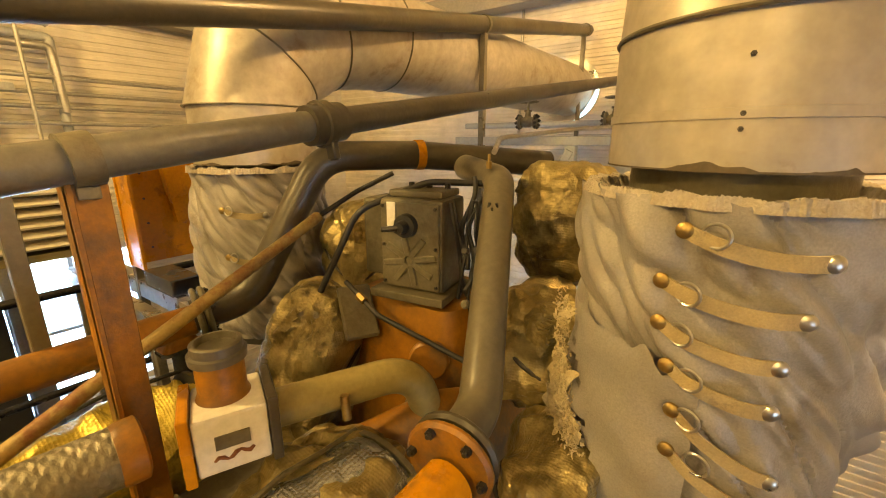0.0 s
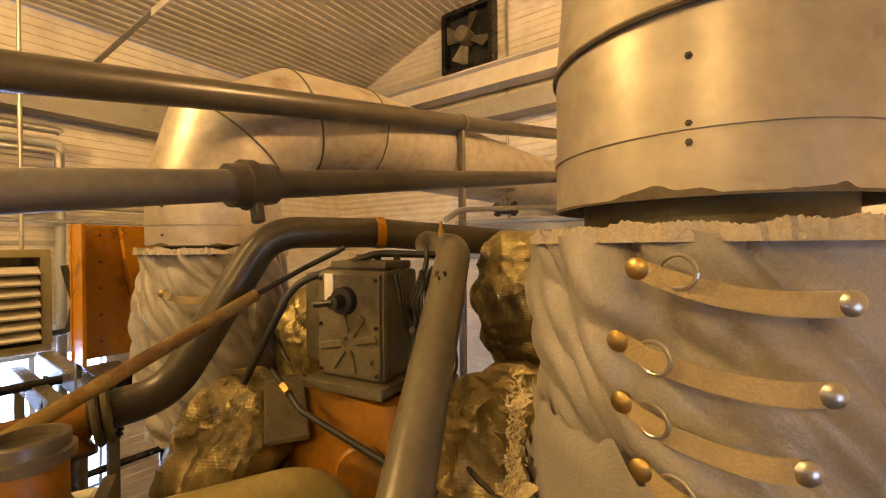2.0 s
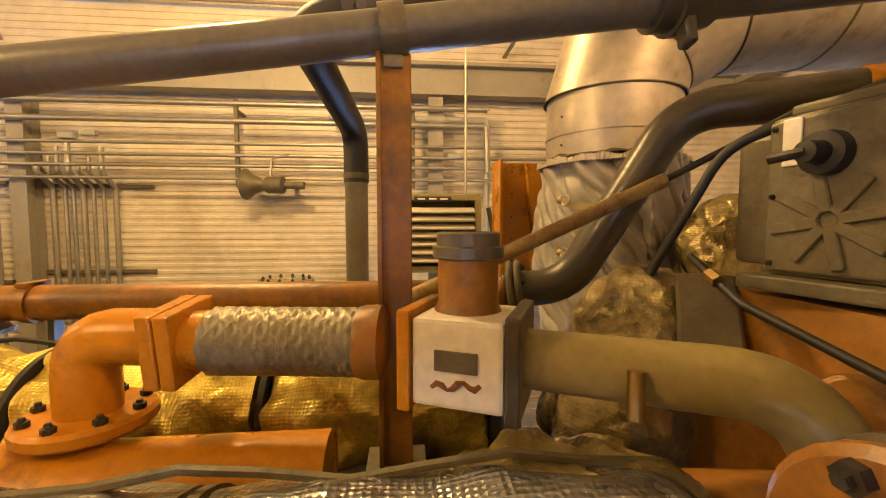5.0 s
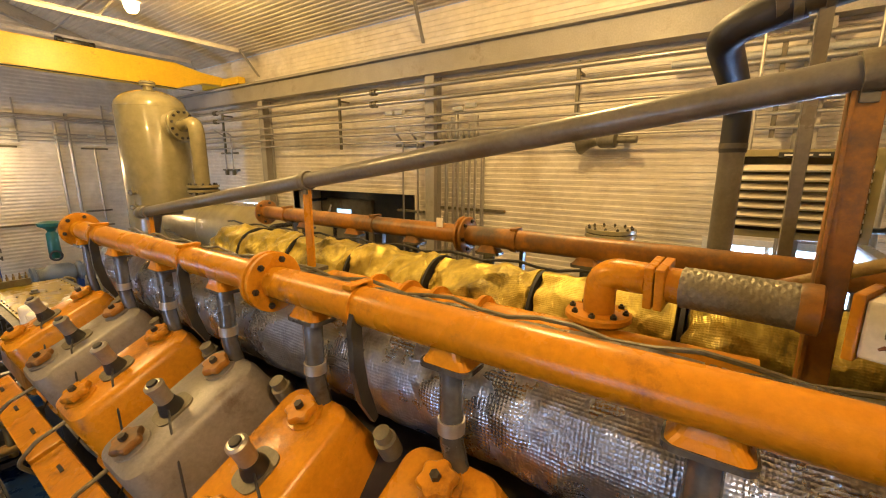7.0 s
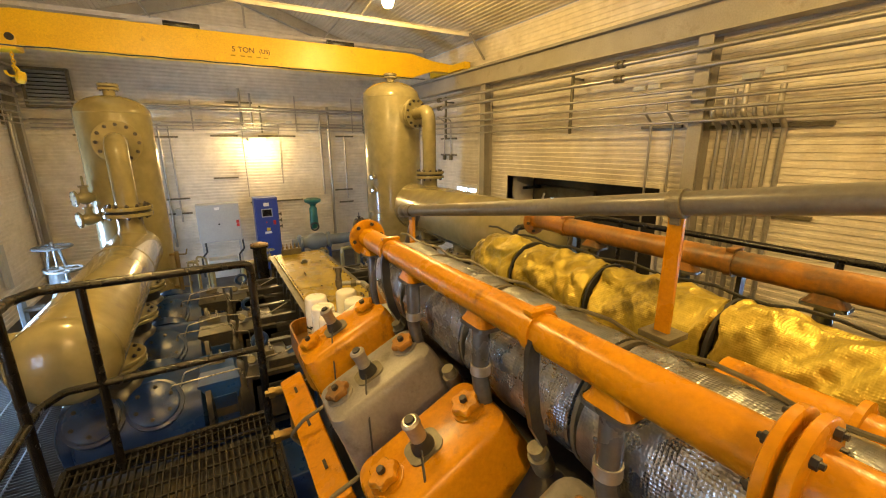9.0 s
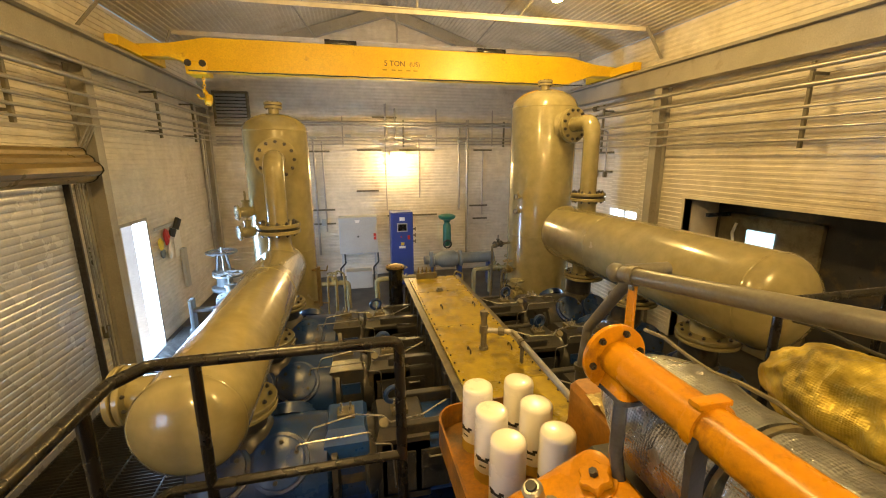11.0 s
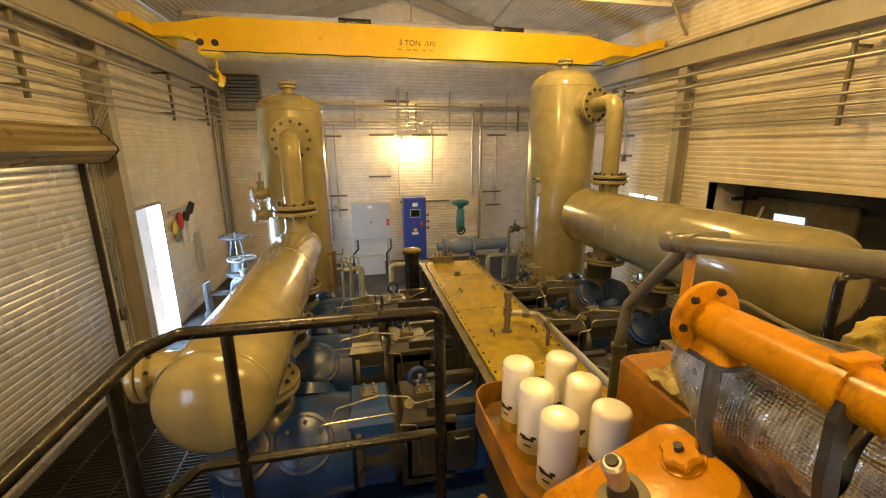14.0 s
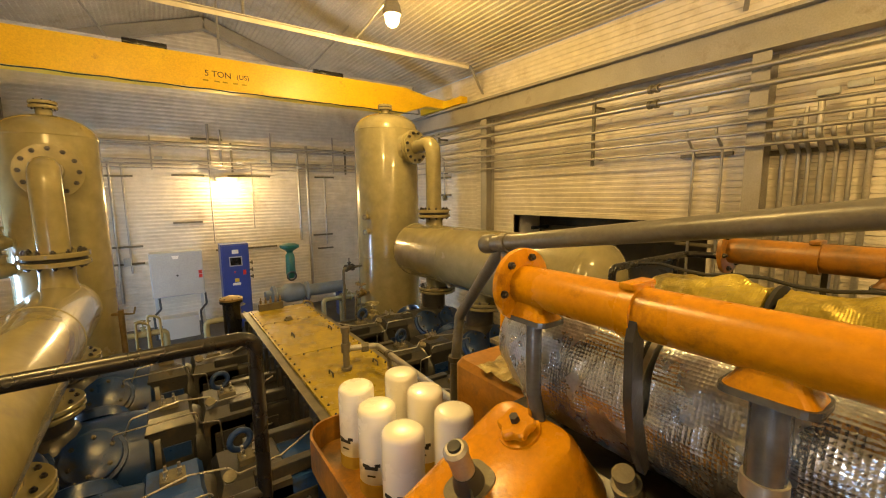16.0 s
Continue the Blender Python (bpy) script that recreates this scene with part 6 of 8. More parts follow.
def throw(y, s, label, body=M_COMP):
    """One compressor throw; s: +1 to the east, -1 to the west."""
    X = lambda d: XC + s * d
    t = thing("compressor_throw", (X(0.9), y, 0.3), label, "compressor cylinder", "compressor throws")
    for dy in (-0.2, 0.2):
        bm = B()
        box(bm, (X(0.62), y + dy, 1.03), (0.5, 0.07, 0.09), 0.01)
        part("guide_bar", bm, M_COMP, t, "", False)
    bm = B()
    box(bm, (X(0.72), y, 0.72), (0.66, 0.5, 0.5), 0.03)
    part("crosshead_guide", bm, body, t, "", False)
    bm = B()
    loft(bm, [[Vector((X(0.86) + u, y + v, z)) for u, v in ((-0.2, -0.25), (0.2, -0.25), (0.2, 0.25), (-0.2, 0.25))] for z in (0.45, 0.98)] + [[Vector((X(0.86) + u, y + v, 1.05)) for u, v in ((-0.17, -0.19), (0.17, -0.19), (0.17, 0.19), (-0.17, 0.19))]])
    part("guide_cap", bm, M_COMP, t, "", False)
    for dd in (0.62, 0.88):
        bm = B()
        box(bm, (X(dd), y + 0.258, 0.7), (0.22, 0.016, 0.34), 0.005)
        door = part("access_door", bm, M_COMP, t, "", False)
        for u in (-0.09, 0.09):
            for z in (0.56, 0.7, 0.84):
                piece("bolt", BOLTS[6], Matrix.Translation((X(dd) + u, y + 0.266, z)) @ turned((0, 1, 0)), door)
        if dd < 0.8:
            bm = B()
            tube(bm, [(X(dd) - 0.05, y + 0.266, 0.82), (X(dd) - 0.05, y + 0.295, 0.83), (X(dd) + 0.05, y + 0.295, 0.83), (X(dd) + 0.05, y + 0.266, 0.82)], 0.007, 0.01, 8)
            part("door_handle", bm, M_STEEL, door)
    bm = B()
    rev(bm, (X(1.02), y, 0.72), (s, 0, 0), [(0, 0.25), (0.08, 0.3), (0.1, 0.3), (0.12, 0.26), (0.3, 0.26), (0.32, 0.33), (0.36, 0.33)], 30)
    part("distance_piece", bm, M_COMP, t)
    bm = B()
    loft(bm, [[Vector((X(1.27) + u, y + v, z)) for u, v in ((-0.16, -0.24), (0.16, -0.24), (0.16, 0.24), (-0.16, 0.24))] for z in (0.5, 1.0)] + [[Vector((X(1.27) + u, y + v, 1.08)) for u, v in ((-0.13, -0.16), (0.13, -0.16), (0.13, 0.16), (-0.13, 0.16))]])
    part("packing_case", bm, body, t, "", False)
    bm = B()
    box(bm, (X(1.27), y + 0.248, 0.72), (0.24, 0.016, 0.3), 0.005)
    part("access_door", bm, M_BLUE, t, "blue painted cover plate", False)
    for dd in (0.86, 1.27):
        bm = B()
        box(bm, (X(dd), y, 1.09 if dd > 1 else 1.06), (0.13, 0.12, 0.06), 0.006)
        blk = part("lubricator_block", bm, M_CAST, t, "", False)
        for u in (-0.035, 0.035):
            for w in (-0.03, 0.03):
                bm = B()
                rev(bm, (X(dd) + u, y + w, 1.115 if dd > 1 else 1.085), (0, 0, 1), [(0, 0.014), (0.02, 0.014), (0.022, 0.009), (0.05, 0.009)], 8)
                part("fitting", bm, M_STEEL, blk)
    bm = B()
    rev(bm, (X(1.38), y, 0.72), (s, 0, 0), [(0, 0.3), (0.03, 0.35), (0.2, 0.37), (0.75, 0.37), (0.85, 0.35), (0.88, 0.3), (0.95, 0.28)], 36)
    part("cylinder", bm, M_COMP if s < 0 else M_BLUE, t)
    bm = B()
    rev(bm, (X(2.33), y, 0.72), (s, 0, 0), [(0, 0.2), (0.03, 0.2), (0.05, 0.17)], 24)
    part("head_cover", bm, M_BLUE, t, "blue painted head cover")
    for dd in (1.72, 2.1):
        for sg_, zz in ((1, 0.25), (-1, 0.25)):
            ax = Vector((0, sg_ * 0.75, 0.66)).normalized()
            c = Vector((X(dd), y, 0.72)) + ax * 0.33
            bm = B()
            rev(bm, c, ax, [(0, 0.2), (0.05, 0.195), (0.055, 0.17), (0.09, 0.17), (0.1, 0.155)], 28)
            vc = part("valve_cap", bm, M_BLUE, t, "round blue painted valve cap")
            bolts(vc, c + ax * 0.095, ax, 0.125, 6, 16, 0.4)
    bm = B()
    rev(bm, (X(2.0), y, 1.0), (0, 0, 1), [(0, 0.24), (0.1, 0.2), (0.12, 0.17), (0.264 if s > 0 else 0.342, 0.17)], 28)
    part("top_nozzle", bm, M_COMP, t)
    # eye bolt and tubing
    bm = B()
    tube(bm, [Vector((X(0.9), y - 0.05, 1.17)) + Vector((math.cos(k), 0.25 * math.cos(k), math.sin(k))) * 0.062 for k in (2 * math.pi * i / 24 for i in range(25))], 0.02, 0, 10, False)
    part("eye_bolt", bm, M_BLUE, t, "blue lifting eye")
    bm = B()
    tube(bm, [(X(1.55), y + 0.2, 1.02), (X(1.5), y + 0.2, 1.14), (X(1.2), y + 0.12, 1.15), (X(1.0), y + 0.18, 1.15), (X(0.95), y + 0.2, 1.1), (X(0.7), y + 0.16, 1.1), (X(0.5), y + 0.1, 1.16)], 0.0065, 0.03, 8)
    part("lube_tube", bm, M_STEEL, t, "thin bright lubrication tube")
    bm = B()
    tube(bm, [(X(1.62), y + 0.27, 0.75), (X(1.6), y + 0.3, 1.1), (X(1.1), y + 0.28, 1.1), (X(1.08), y + 0.28, 1.0), (X(0.95), y + 0.28, 0.98), (X(0.93), y + 0.28, 0.6)], 0.006, 0.03, 8)
    part("lube_tube", bm, M_STEEL, t, "thin bright lubrication tube")
    bm = B()
    rev(bm, (X(1.0), y + 0.22, 1.1), (0, 0.6, 0.8), [(0, 0.01), (0.03, 0.01), (0.032, 0.036), (0.05, 0.036), (0.052, 0.03)], 18)
    part("gauge", bm, M_CAST, t, "small round gauge")
    return t


# the first east throw gets the blue with daylight painted in
for k, y in enumerate((-4.75, -5.8, -6.85)):
    throw(y, 1, "blue and oily dark compressor throw with lubricator tubing", M_BLUE_DAYLIT if k == 0 else M_COMP)
    throw(y - 0.05, -1, "oily dark compressor throw under the tan bottle")

# ---- walkway and rails ----
w = thing("walkway", (0.67, -1.0, 0), "black open grating walkway on steel legs beside the engine", "walkway", "", "structure")
bm = B()
X0, X1, Y0, Y1, ZP = 0.16, 1.2, -3.54, 2.2, 1.2
k = X0 + 0.03
while k < X1:
    box(bm, (k, (Y0 + Y1) / 2, ZP), (0.006, Y1 - Y0 - 0.04, 0.03))
    k += 0.034
k = Y0 + 0.05
while k < Y1:
    box(bm, ((X0 + X1) / 2, k, ZP + 0.006), (X1 - X0 - 0.03, 0.007, 0.014))
    k += 0.1
part("grating", bm, M_GRATE, w, "", False)["kind"] = "stuff"
bm = B()
box(bm, ((X0 + X1) / 2 - 0.03, (Y0 + Y1) / 2, 1.1), (X1 - X0 + 0.02, Y1 - Y0 - 0.1, 0.012))
part("drip_pan", bm, M_COMP, w, "dark oily drip pan", False)
for p, q in (((X0, Y0, ZP - 0.02), (X0, Y1, ZP - 0.02)), ((X1, Y0, ZP - 0.02), (X1, Y1, ZP - 0.02)), ((X0, Y0, ZP - 0.02), (X1, Y0, ZP - 0.02))):
    bm = B()
    bar(bm, p, q, 0.03, 0.1, 0.004)
    part("edge_beam", bm, M_BLACK, w, "", False)
for x in (X0 + 0.03, X1 - 0.03):
    for y in (Y0 + 0.05, -1.2, 1.2):
        bm = B()
        bar(bm, (x, y, 0), (x, y, ZP - 0.07), 0.06, 0.06, 0.004)
        part("leg", bm, M_BLACK, w, "", False)


def railing(name, xs, sgn, label):
    """A pipe handrail: xs inner corner, outer line; sgn +1 east."""
    xi, xo = xs
    h = thing(name, (xo, -1, 1.22), label, "handrail", "walkway handrails")
    z, yb = 2.28, -3.42
    bm = B()
    tube(bm, [(xi, yb, 1.2), (xi, yb, z), (xo - sgn * 0.07, yb, z), (xo, yb + 0.12, z), (xo, 2.1, z)], 0.023, 0.045, 16, True, 5)
    part("top_rail", bm, M_BLACK, h)
    bm = B()
    tube(bm, [(xi, yb, 1.74), (xo - sgn * 0.07, yb, 1.74), (xo, yb + 0.12, 1.74), (xo, 2.1, 1.74)], 0.02, 0.05, 14, True, 5)
    part("mid_rail", bm, M_BLACK, h)
    for x, y in ((xo - sgn * 0.22, yb), (xo, yb + 0.26), (xo, -1.7), (xo, -0.2), (xo, 1.2)):
        bm = B()
        tube(bm, [(x, y, 1.2), (x, y, z)], 0.021, 0, 14)
        part("post", bm, M_BLACK, h)


railing("handrail", (0.17, 1.15), 1, "black painted pipe handrail at the walkway end")
railing("handrail", (-1.81, -2.79), -1, "black painted pipe handrail of the far walkway")
w = thing("walkway", (-2.3, -1.0, 0), "black grating walkway beyond the engine", "walkway", "", "structure")
bm = B()
box(bm, (-2.3, -0.7, ZP), (1.04, 5.6, 0.05))
part("deck", bm, M_GRATE, w, "", False)
for x in (-2.75, -1.85):
    for y in (-3.3, -1.2, 1.6):
        bm = B()
        bar(bm, (x, y, 0), (x, y, ZP - 0.02), 0.06, 0.06, 0.004)
        part("leg", bm, M_BLACK, w, "", False)

# floor grating lit from the door
bm = B()
k = -9.6
while k < -3.2:
    box(bm, (2.55, k, 0.03), (1.7, 0.008, 0.03))
    k += 0.045
for x in (1.75, 2.2, 2.65, 3.1, 3.38):
    box(bm, (x, -6.4, 0.032), (0.012, 6.4, 0.034))
setting("floor_grating", bm, M_GRATE, "steel floor grating beside the roller door", "grating", False)["kind"] = "stuff"

# ---- spin-on filters in their tray ----
tr = thing("filter_tray", (-0.3, -3.31, 1.62), "orange painted curved filter tray at the engine front", "tray")
bm = B()
loft(bm, [[Vector((-0.3, -3.31, 0)) + v for v in round_rect(0.52, 0.74, 0.12, z)] for z in (1.6, 1.66)])
part("base", bm, M_ORANGE_OLD, tr)
bm = B()
ring = round_rect(0.53, 0.75, 0.12, 0, 6)
pts = [Vector((-0.3, -3.31, 1.7)) + v for v in ring]
for a, b in zip(pts, pts[1:] + pts[:1]):
    bar(bm, a, b, 0.01, 0.14, 0)
part("rim", bm, M_ORANGE_OLD, tr, "", False)
bm = B()
box(bm, (-0.3, -3.31, 1.1), (0.3, 0.4, 1.0), 0.02)
part("bracket", bm, M_COMP, tr, "", False)


def spin_filter(x, y, turn):
    s = thing("oil_filter", (x, y, 1.66), "white spin-on oil filter can standing in the orange tray", "filter", "oil filters")
    bm = B()
    rev(bm, (x, y, 1.66), (0, 0, 1), [(0, 0.066), (0.03, 0.07), (0.3, 0.07), (0.312, 0.067), (0.318, 0.06), (0.32, 0.05), (0.32, 0.002)], 32)
    part("can", bm, M_CAN, s)
    # printed mark as plain strokes
    for j, (da, z, wd) in enumerate(((-0.3, 0.12, 0.03), (0.0, 0.115, 0.05), (0.32, 0.125, 0.02), (0.0, 0.085, 0.03))):
        bm = B()
        a = turn + da
        box(bm, (x + 0.0705 * math.cos(a), y + 0.0705 * math.sin(a), 1.66 + z), (0.0022, wd, 0.012 if j < 3 else 0.006), 0.0008, pose(0, 0, 0, 0, 0, math.degrees(a)))
        part("print_mark", bm, M_INK, s, "", False)
    bm = B()
    rev(bm, (x, y, 1.66), (0, 0, 1), [(0.0, 0.0705), (0.05, 0.0708), (0.05, 0.068)], 32, False)
    part("oily_band", bm, M_OILY, s, "yellow oil-stained lower band")


random.seed(3)
for x in (-0.2, -0.405):
    for y in (-3.5, -3.31, -3.12):
        spin_filter(x, y, radians(40) + random.uniform(-0.5, 0.5))
bf = thing("brass_manifold", (0.1, -3.2, 1.35), "brass fittings and small pipes below the filters", "fitting")
for k, (p, q, r) in enumerate((((-0.02, -3.2, 1.55), (0.14, -3.2, 1.55), 0.025), ((0.03, -3.2, 1.25), (0.14, -3.2, 1.25), 0.03), ((0.05, -3.2, 1.2), (0.05, -3.2, 1.55), 0.022))):
    bm = B()
    tube(bm, [p, q], r, 0, 10)
    rev(bm, q, Vector(q) - Vector(p), [(0, r * 1.4), (0.03, r * 1.4), (0.032, r * 0.8), (0.05, r * 0.8)], 6)
    part("fitting", bm, M_BRASS, bf)

# ---- bridge crane ----
CY = -9.3
c = thing("bridge_crane", (XR, CY, 4.3), "yellow five ton bridge crane spanning the hall, scuffed below", "crane")
bm = B()
prof = [(XW + 0.12, 4.5, 4.66), (XW + 0.65, 4.5, 4.7), (XW + 1.15, 4.34, 4.8), (XE - 1.15, 4.34, 4.8), (XE - 0.65, 4.5, 4.7), (XE - 0.12, 4.5, 4.66)]
rows_ = [[bm.verts.new((x, CY + yy, zz)) for yy, zz in ((-0.11, lo), (0.11, lo), (0.11, hi), (-0.11, hi))] for x, lo, hi in prof]
for a, b in zip(rows_, rows_[1:]):
    for k in range(4):
        bm.faces.new((a[k], a[(k + 1) % 4], b[(k + 1) % 4], b[k]))
bm.faces.new(rows_[0][::-1]), bm.faces.new(rows_[-1])
bmesh.ops.bevel(bm, geom=bm.edges[:], offset=0.008, segments=1, affect="EDGES")
part("girder", bm, M_YELLOW, c, "", False)
for lo in (4.345,):
    bm = B()
    box(bm, (XR, CY, lo - 0.008), (XE - XW - 2.3, 0.3, 0.018), 0.003)
    part("bottom_flange", bm, M_YELLOW, c, "", False)
for x in (XW + 0.2, XE - 0.2):
    bm = B()
    box(bm, (x, CY, 4.56), (0.16, 1.5, 0.14), 0.012)
    part("end_truck", bm, M_YELLOW, c, "", False)
    for yy in (CY - 0.6, CY + 0.6):
        bm = B()
        rev(bm, (x - 0.03, yy, 4.53), (1, 0, 0), [(0, 0.045), (0.06, 0.045)], 16)
        part("wheel", bm, M_BOLT, c)
bm = B()
tube(bm, [(XW + 0.9 + 0.3 * i, CY + 0.17, 4.315 - 0.012 * (i % 2)) for i in range(23)], 0.01, 0, 6)
part("festoon_cable", bm, M_RUBBER, c, "black festoon cable")
for x in (-2.3, 0.3):
    bm = B()
    box(bm, (x, CY, 4.84), (0.42, 0.16, 0.08), 0.015)
    tube(bm, [(x + 0.21, CY, 4.85), (x + 0.3, CY, 4.85)], 0.05, 0, 12)
    part("drive_motor", bm, M_BLACK, c, "black drive motor")


def words(text, at, size, mat, rot, name, parent):
    cu = bpy.data.curves.new(name, "FONT")
    cu.body, cu.size, cu.align_x, cu.align_y, cu.extrude = text, size, "CENTER", "CENTER", 0.0015
    tmp = bpy.data.objects.new(name, cu)
    me = bpy.data.meshes.new_from_object(tmp)
    bpy.data.objects.remove(tmp)
    me.materials.append(mat)
    return piece(name, me, Matrix.Translation(at) @ rot, parent)


words("5 TON", (-0.52, CY + 0.113, 4.55), 0.12, M_INK, pose(0, 0, 0, 90, 0, 180), "lettering", c)
words("(US)", (-0.86, CY + 0.113, 4.55), 0.1, M_INK, pose(0, 0, 0, 90, 0, 180), "lettering", c)
for dx in (-0.1, 0.05, 0.16, 0.3, 0.42):
    bm = B()
    box(bm, (-0.45 - dx, CY + 0.112, 4.45), (0.07, 0.003, 0.02), 0)
    part("scuff", bm, M_DECK, c, "", False)
hk = thing("chain_hoist", (2.5, CY, 3.8), "yellow chain hoist trolley with hook block under the girder", "hoist")
bm = B()
box(bm, (2.5, CY, 4.36), (0.3, 0.34, 0.2), 0.03)
part("trolley", bm, M_YELLOW, hk)
for yy in (-0.16, 0.16):
    for xx in (-0.1, 0.1):
        bm = B()
        rev(bm, (2.5 + xx, CY + yy, 4.42), (0, 1 if yy > 0 else -1, 0), [(0, 0.05), (0.02, 0.05)], 16)
        part("wheel", bm, M_BOLT, hk)
bm = B()
for i in range(7):
    z = 4.26 - 0.045 * i
    tube(bm, [Vector((2.46, CY, z)) + Vector((0.018 * math.cos(k) * (i % 2), 0.018 * math.cos(k) * (1 - i % 2), 0.03 * math.sin(k))) for k in (2 * math.pi * j / 12 for j in range(13))], 0.007, 0, 6, False)
part("chain", bm, M_YELLOW, hk)
bm = B()
rev(bm, (2.36, CY + 0.02, 3.9), (0.9, 0.3, 0.2), [(0, 0.05), (0.02, 0.085), (0.09, 0.085), (0.11, 0.05)], 22)
part("hook_block", bm, M_YELLOW, hk)
bm = B()
tube(bm, [Vector((2.5, CY, 4.0)) + Vector((0.07 * math.cos(k), 0, 0.07 * math.sin(k))) for k in (radians(a) for a in range(100, 380, 20))], 0.018, 0, 10)
part("hook", bm, M_YELLOW, hk)

# ---- roof ties and struts ----
for y, z, x0, x1 in ((-10.25, 5.14, XW + 0.35, XE - 0.35), (-7.95, 5.0, XW + 0.55, XE - 0.55), (-3.7, 5.0, XW + 0.55, XE - 0.55), (1.6, 5.0, XW + 0.9, XE - 0.9)):
    t = thing("roof_tie", (XR, y, z), "pale painted angle tie across the roof", "beam", "roof ties")
    bm = B()
    bar(bm, (x0, y, z), (x1, y, z), 0.05, 0.012, 0.002)
    bar(bm, (x0, y - 0.02, z - 0.03), (x1, y - 0.02, z - 0.03), 0.01, 0.06, 0.002)
    part("angle", bm, M_WALL, t, "", False)
    bm = B()
    tube(bm, [(XR, y, z), (XR, y, RIDGE - 0.05)], 0.02, 0, 8)
    part("king_rod", bm, M_CONDUIT, t)
    for sx, xe in ((-1, XW), (1, XE)):
        bm = B()
        e = x0 if sx < 0 else x1
        bar(bm, (e, y, z), (xe + 0.02 * -sx, y - 0.25, 4.62), 0.05, 0.012, 0.002)
        part("knee_strut", bm, M_BEAM, t, "", False)
        bm = B()
        m_ = XR + sx * 1.5
        tube(bm, [(m_, y, z), (m_ + sx * 0.5, y + 0.9, roof_z(m_ + sx * 0.5) - 0.03)], 0.016, 0, 8)
        part("brace", bm, M_CONDUIT, t)
rp = thing("roof_rafter", (XR, -12.2, EAVE), "dark rafter frame along the south gable", "beam")
for s in (-1, 1):
    bm = B()
    bar(bm, (XR, YS + 0.2, RIDGE - 0.16), (XR + s * 4.05, YS + 0.2, EAVE - 0.05), 0.16, 0.22, 0)
    part("rafter", bm, M_BEAM, rp, "", False)

# ---- lamps ----
# housings for the known lamp and for the three added, unseen ones
for bx, by in ((-2.24, -6.87), (-2.24, -1.1), (0.9, -3.6), (0.9, 1.9)):
    lp = thing("bay_lamp", (bx, by, 4.85), "hanging bay lamp with glowing warm glass, three of four added", "lamp", "bay lamps")
    bm = B()
    tube(bm, [(bx, by, 5.2), (bx, by, roof_z(bx) - 0.02)], 0.012, 0, 8)
    part("stem", bm, M_CONDUIT, lp)
    bm = B()
    rev(bm, (bx, by, 4.98), (0, 0, 1), [(0, 0.11), (0.03, 0.12), (0.12, 0.1), (0.2, 0.06), (0.24, 0.03)], 24)
    part("housing", bm, M_BEAM, lp)
    bm = B()
    rev(bm, (bx, by, 4.84), (0, 0, 1), [(0, 0.02), (0.015, 0.06), (0.06, 0.085), (0.13, 0.09)], 24)
    gl = part("glass", bm, M_LAMP, lp, "glowing glass")
    gl.visible_shadow = False
wp = thing("wall_pack_lamp", (-0.9, -12.2, 2.9), "lit wall lamp with glowing lens on the end wall", "lamp")
bm = B()
box(bm, (-0.9, -12.25, 3.12), (0.44, 0.24, 0.1), 0.02)
part("housing", bm, M_BEAM, wp)
bm = B()
box(bm, (-0.9, -12.27, 2.95), (0.36, 0.16, 0.23), 0.05)
gl = part("lens", bm, M_LAMP, wp, "glowing lens")
gl.visible_shadow = False

# ---- conduit runs on the walls ----
def run(name, pts, r, label, group="wall conduits", rad=0.05, mat=None, cat="conduit"):
    t = thing(name, pts[0], label, cat, group)
    bm = B()
    tube(bm, pts, r, rad, 10)
    part("tube", bm, mat or M_CONDUIT, t)
    return t


def strut(p, q, label="short slotted steel channel holding conduits", mat=None):
    t = thing("channel_strut", p, label, "bracket", "channel struts")
    bm = B()
    bar(bm, p, q, 0.04, 0.04, 0.003)
    part("channel", bm, mat or M_CAST, t, "", False)


XI = XW + 0.27
for k, (z, r) in enumerate(((3.96, 0.03), (3.78, 0.03), (3.55, 0.018), (3.43, 0.018), (3.32, 0.018), (3.19, 0.016))):
    t = run("conduit", [(XI, -11.9, z), (XI, 1.1 if k < 2 else 2.6, z), (XI, 1.12 if k < 2 else 2.62, z - (0.5 if k == 1 else 0.02))], r, "long galvanised conduit along the west wall")
    if k < 2:
        for y in (-4.75, -9.6):
            bm = B()
            rev(bm, (XI, y, z), (0, 1, 0), [(-0.06, r), (-0.06, r * 1.7), (-0.02, r * 1.7), (-0.02, r * 1.3), (0.02, r * 1.3), (0.02, r * 1.7), (0.06, r * 1.7), (0.06, r)], 12)
            part("union", bm, M_CAST, t)
for y in (-11.0, -9.4, -5.6, -1.55, 0.3):
    strut((XI - 0.045, y, 3.1), (XI - 0.045, y, 4.02))
    t = thing("standoff", (XI - 0.06, y, 3.3), "steel standoff arms behind the conduits", "bracket", "standoffs")
    for z in (3.2, 3.9):
        bm = B()
        bar(bm, (XW, y, z), (XI - 0.06, y, z), 0.03, 0.03, 0)
        part("arm", bm, M_CAST, t, "", False)
for k, y in enumerate((-3.5, -3.38, -3.3, -3.2, -3.1, -3.0, -2.88)):
    run("conduit", [(XW + 0.06, y, 0.05), (XW + 0.06, y, 3.1), (XI - 0.02, y, 3.25), (XI - 0.02, y, 3.3 + 0.1 * (k % 4))], 0.02 if k % 3 else 0.028, "vertical galvanised conduit dropping down the wall", "dropping conduits")
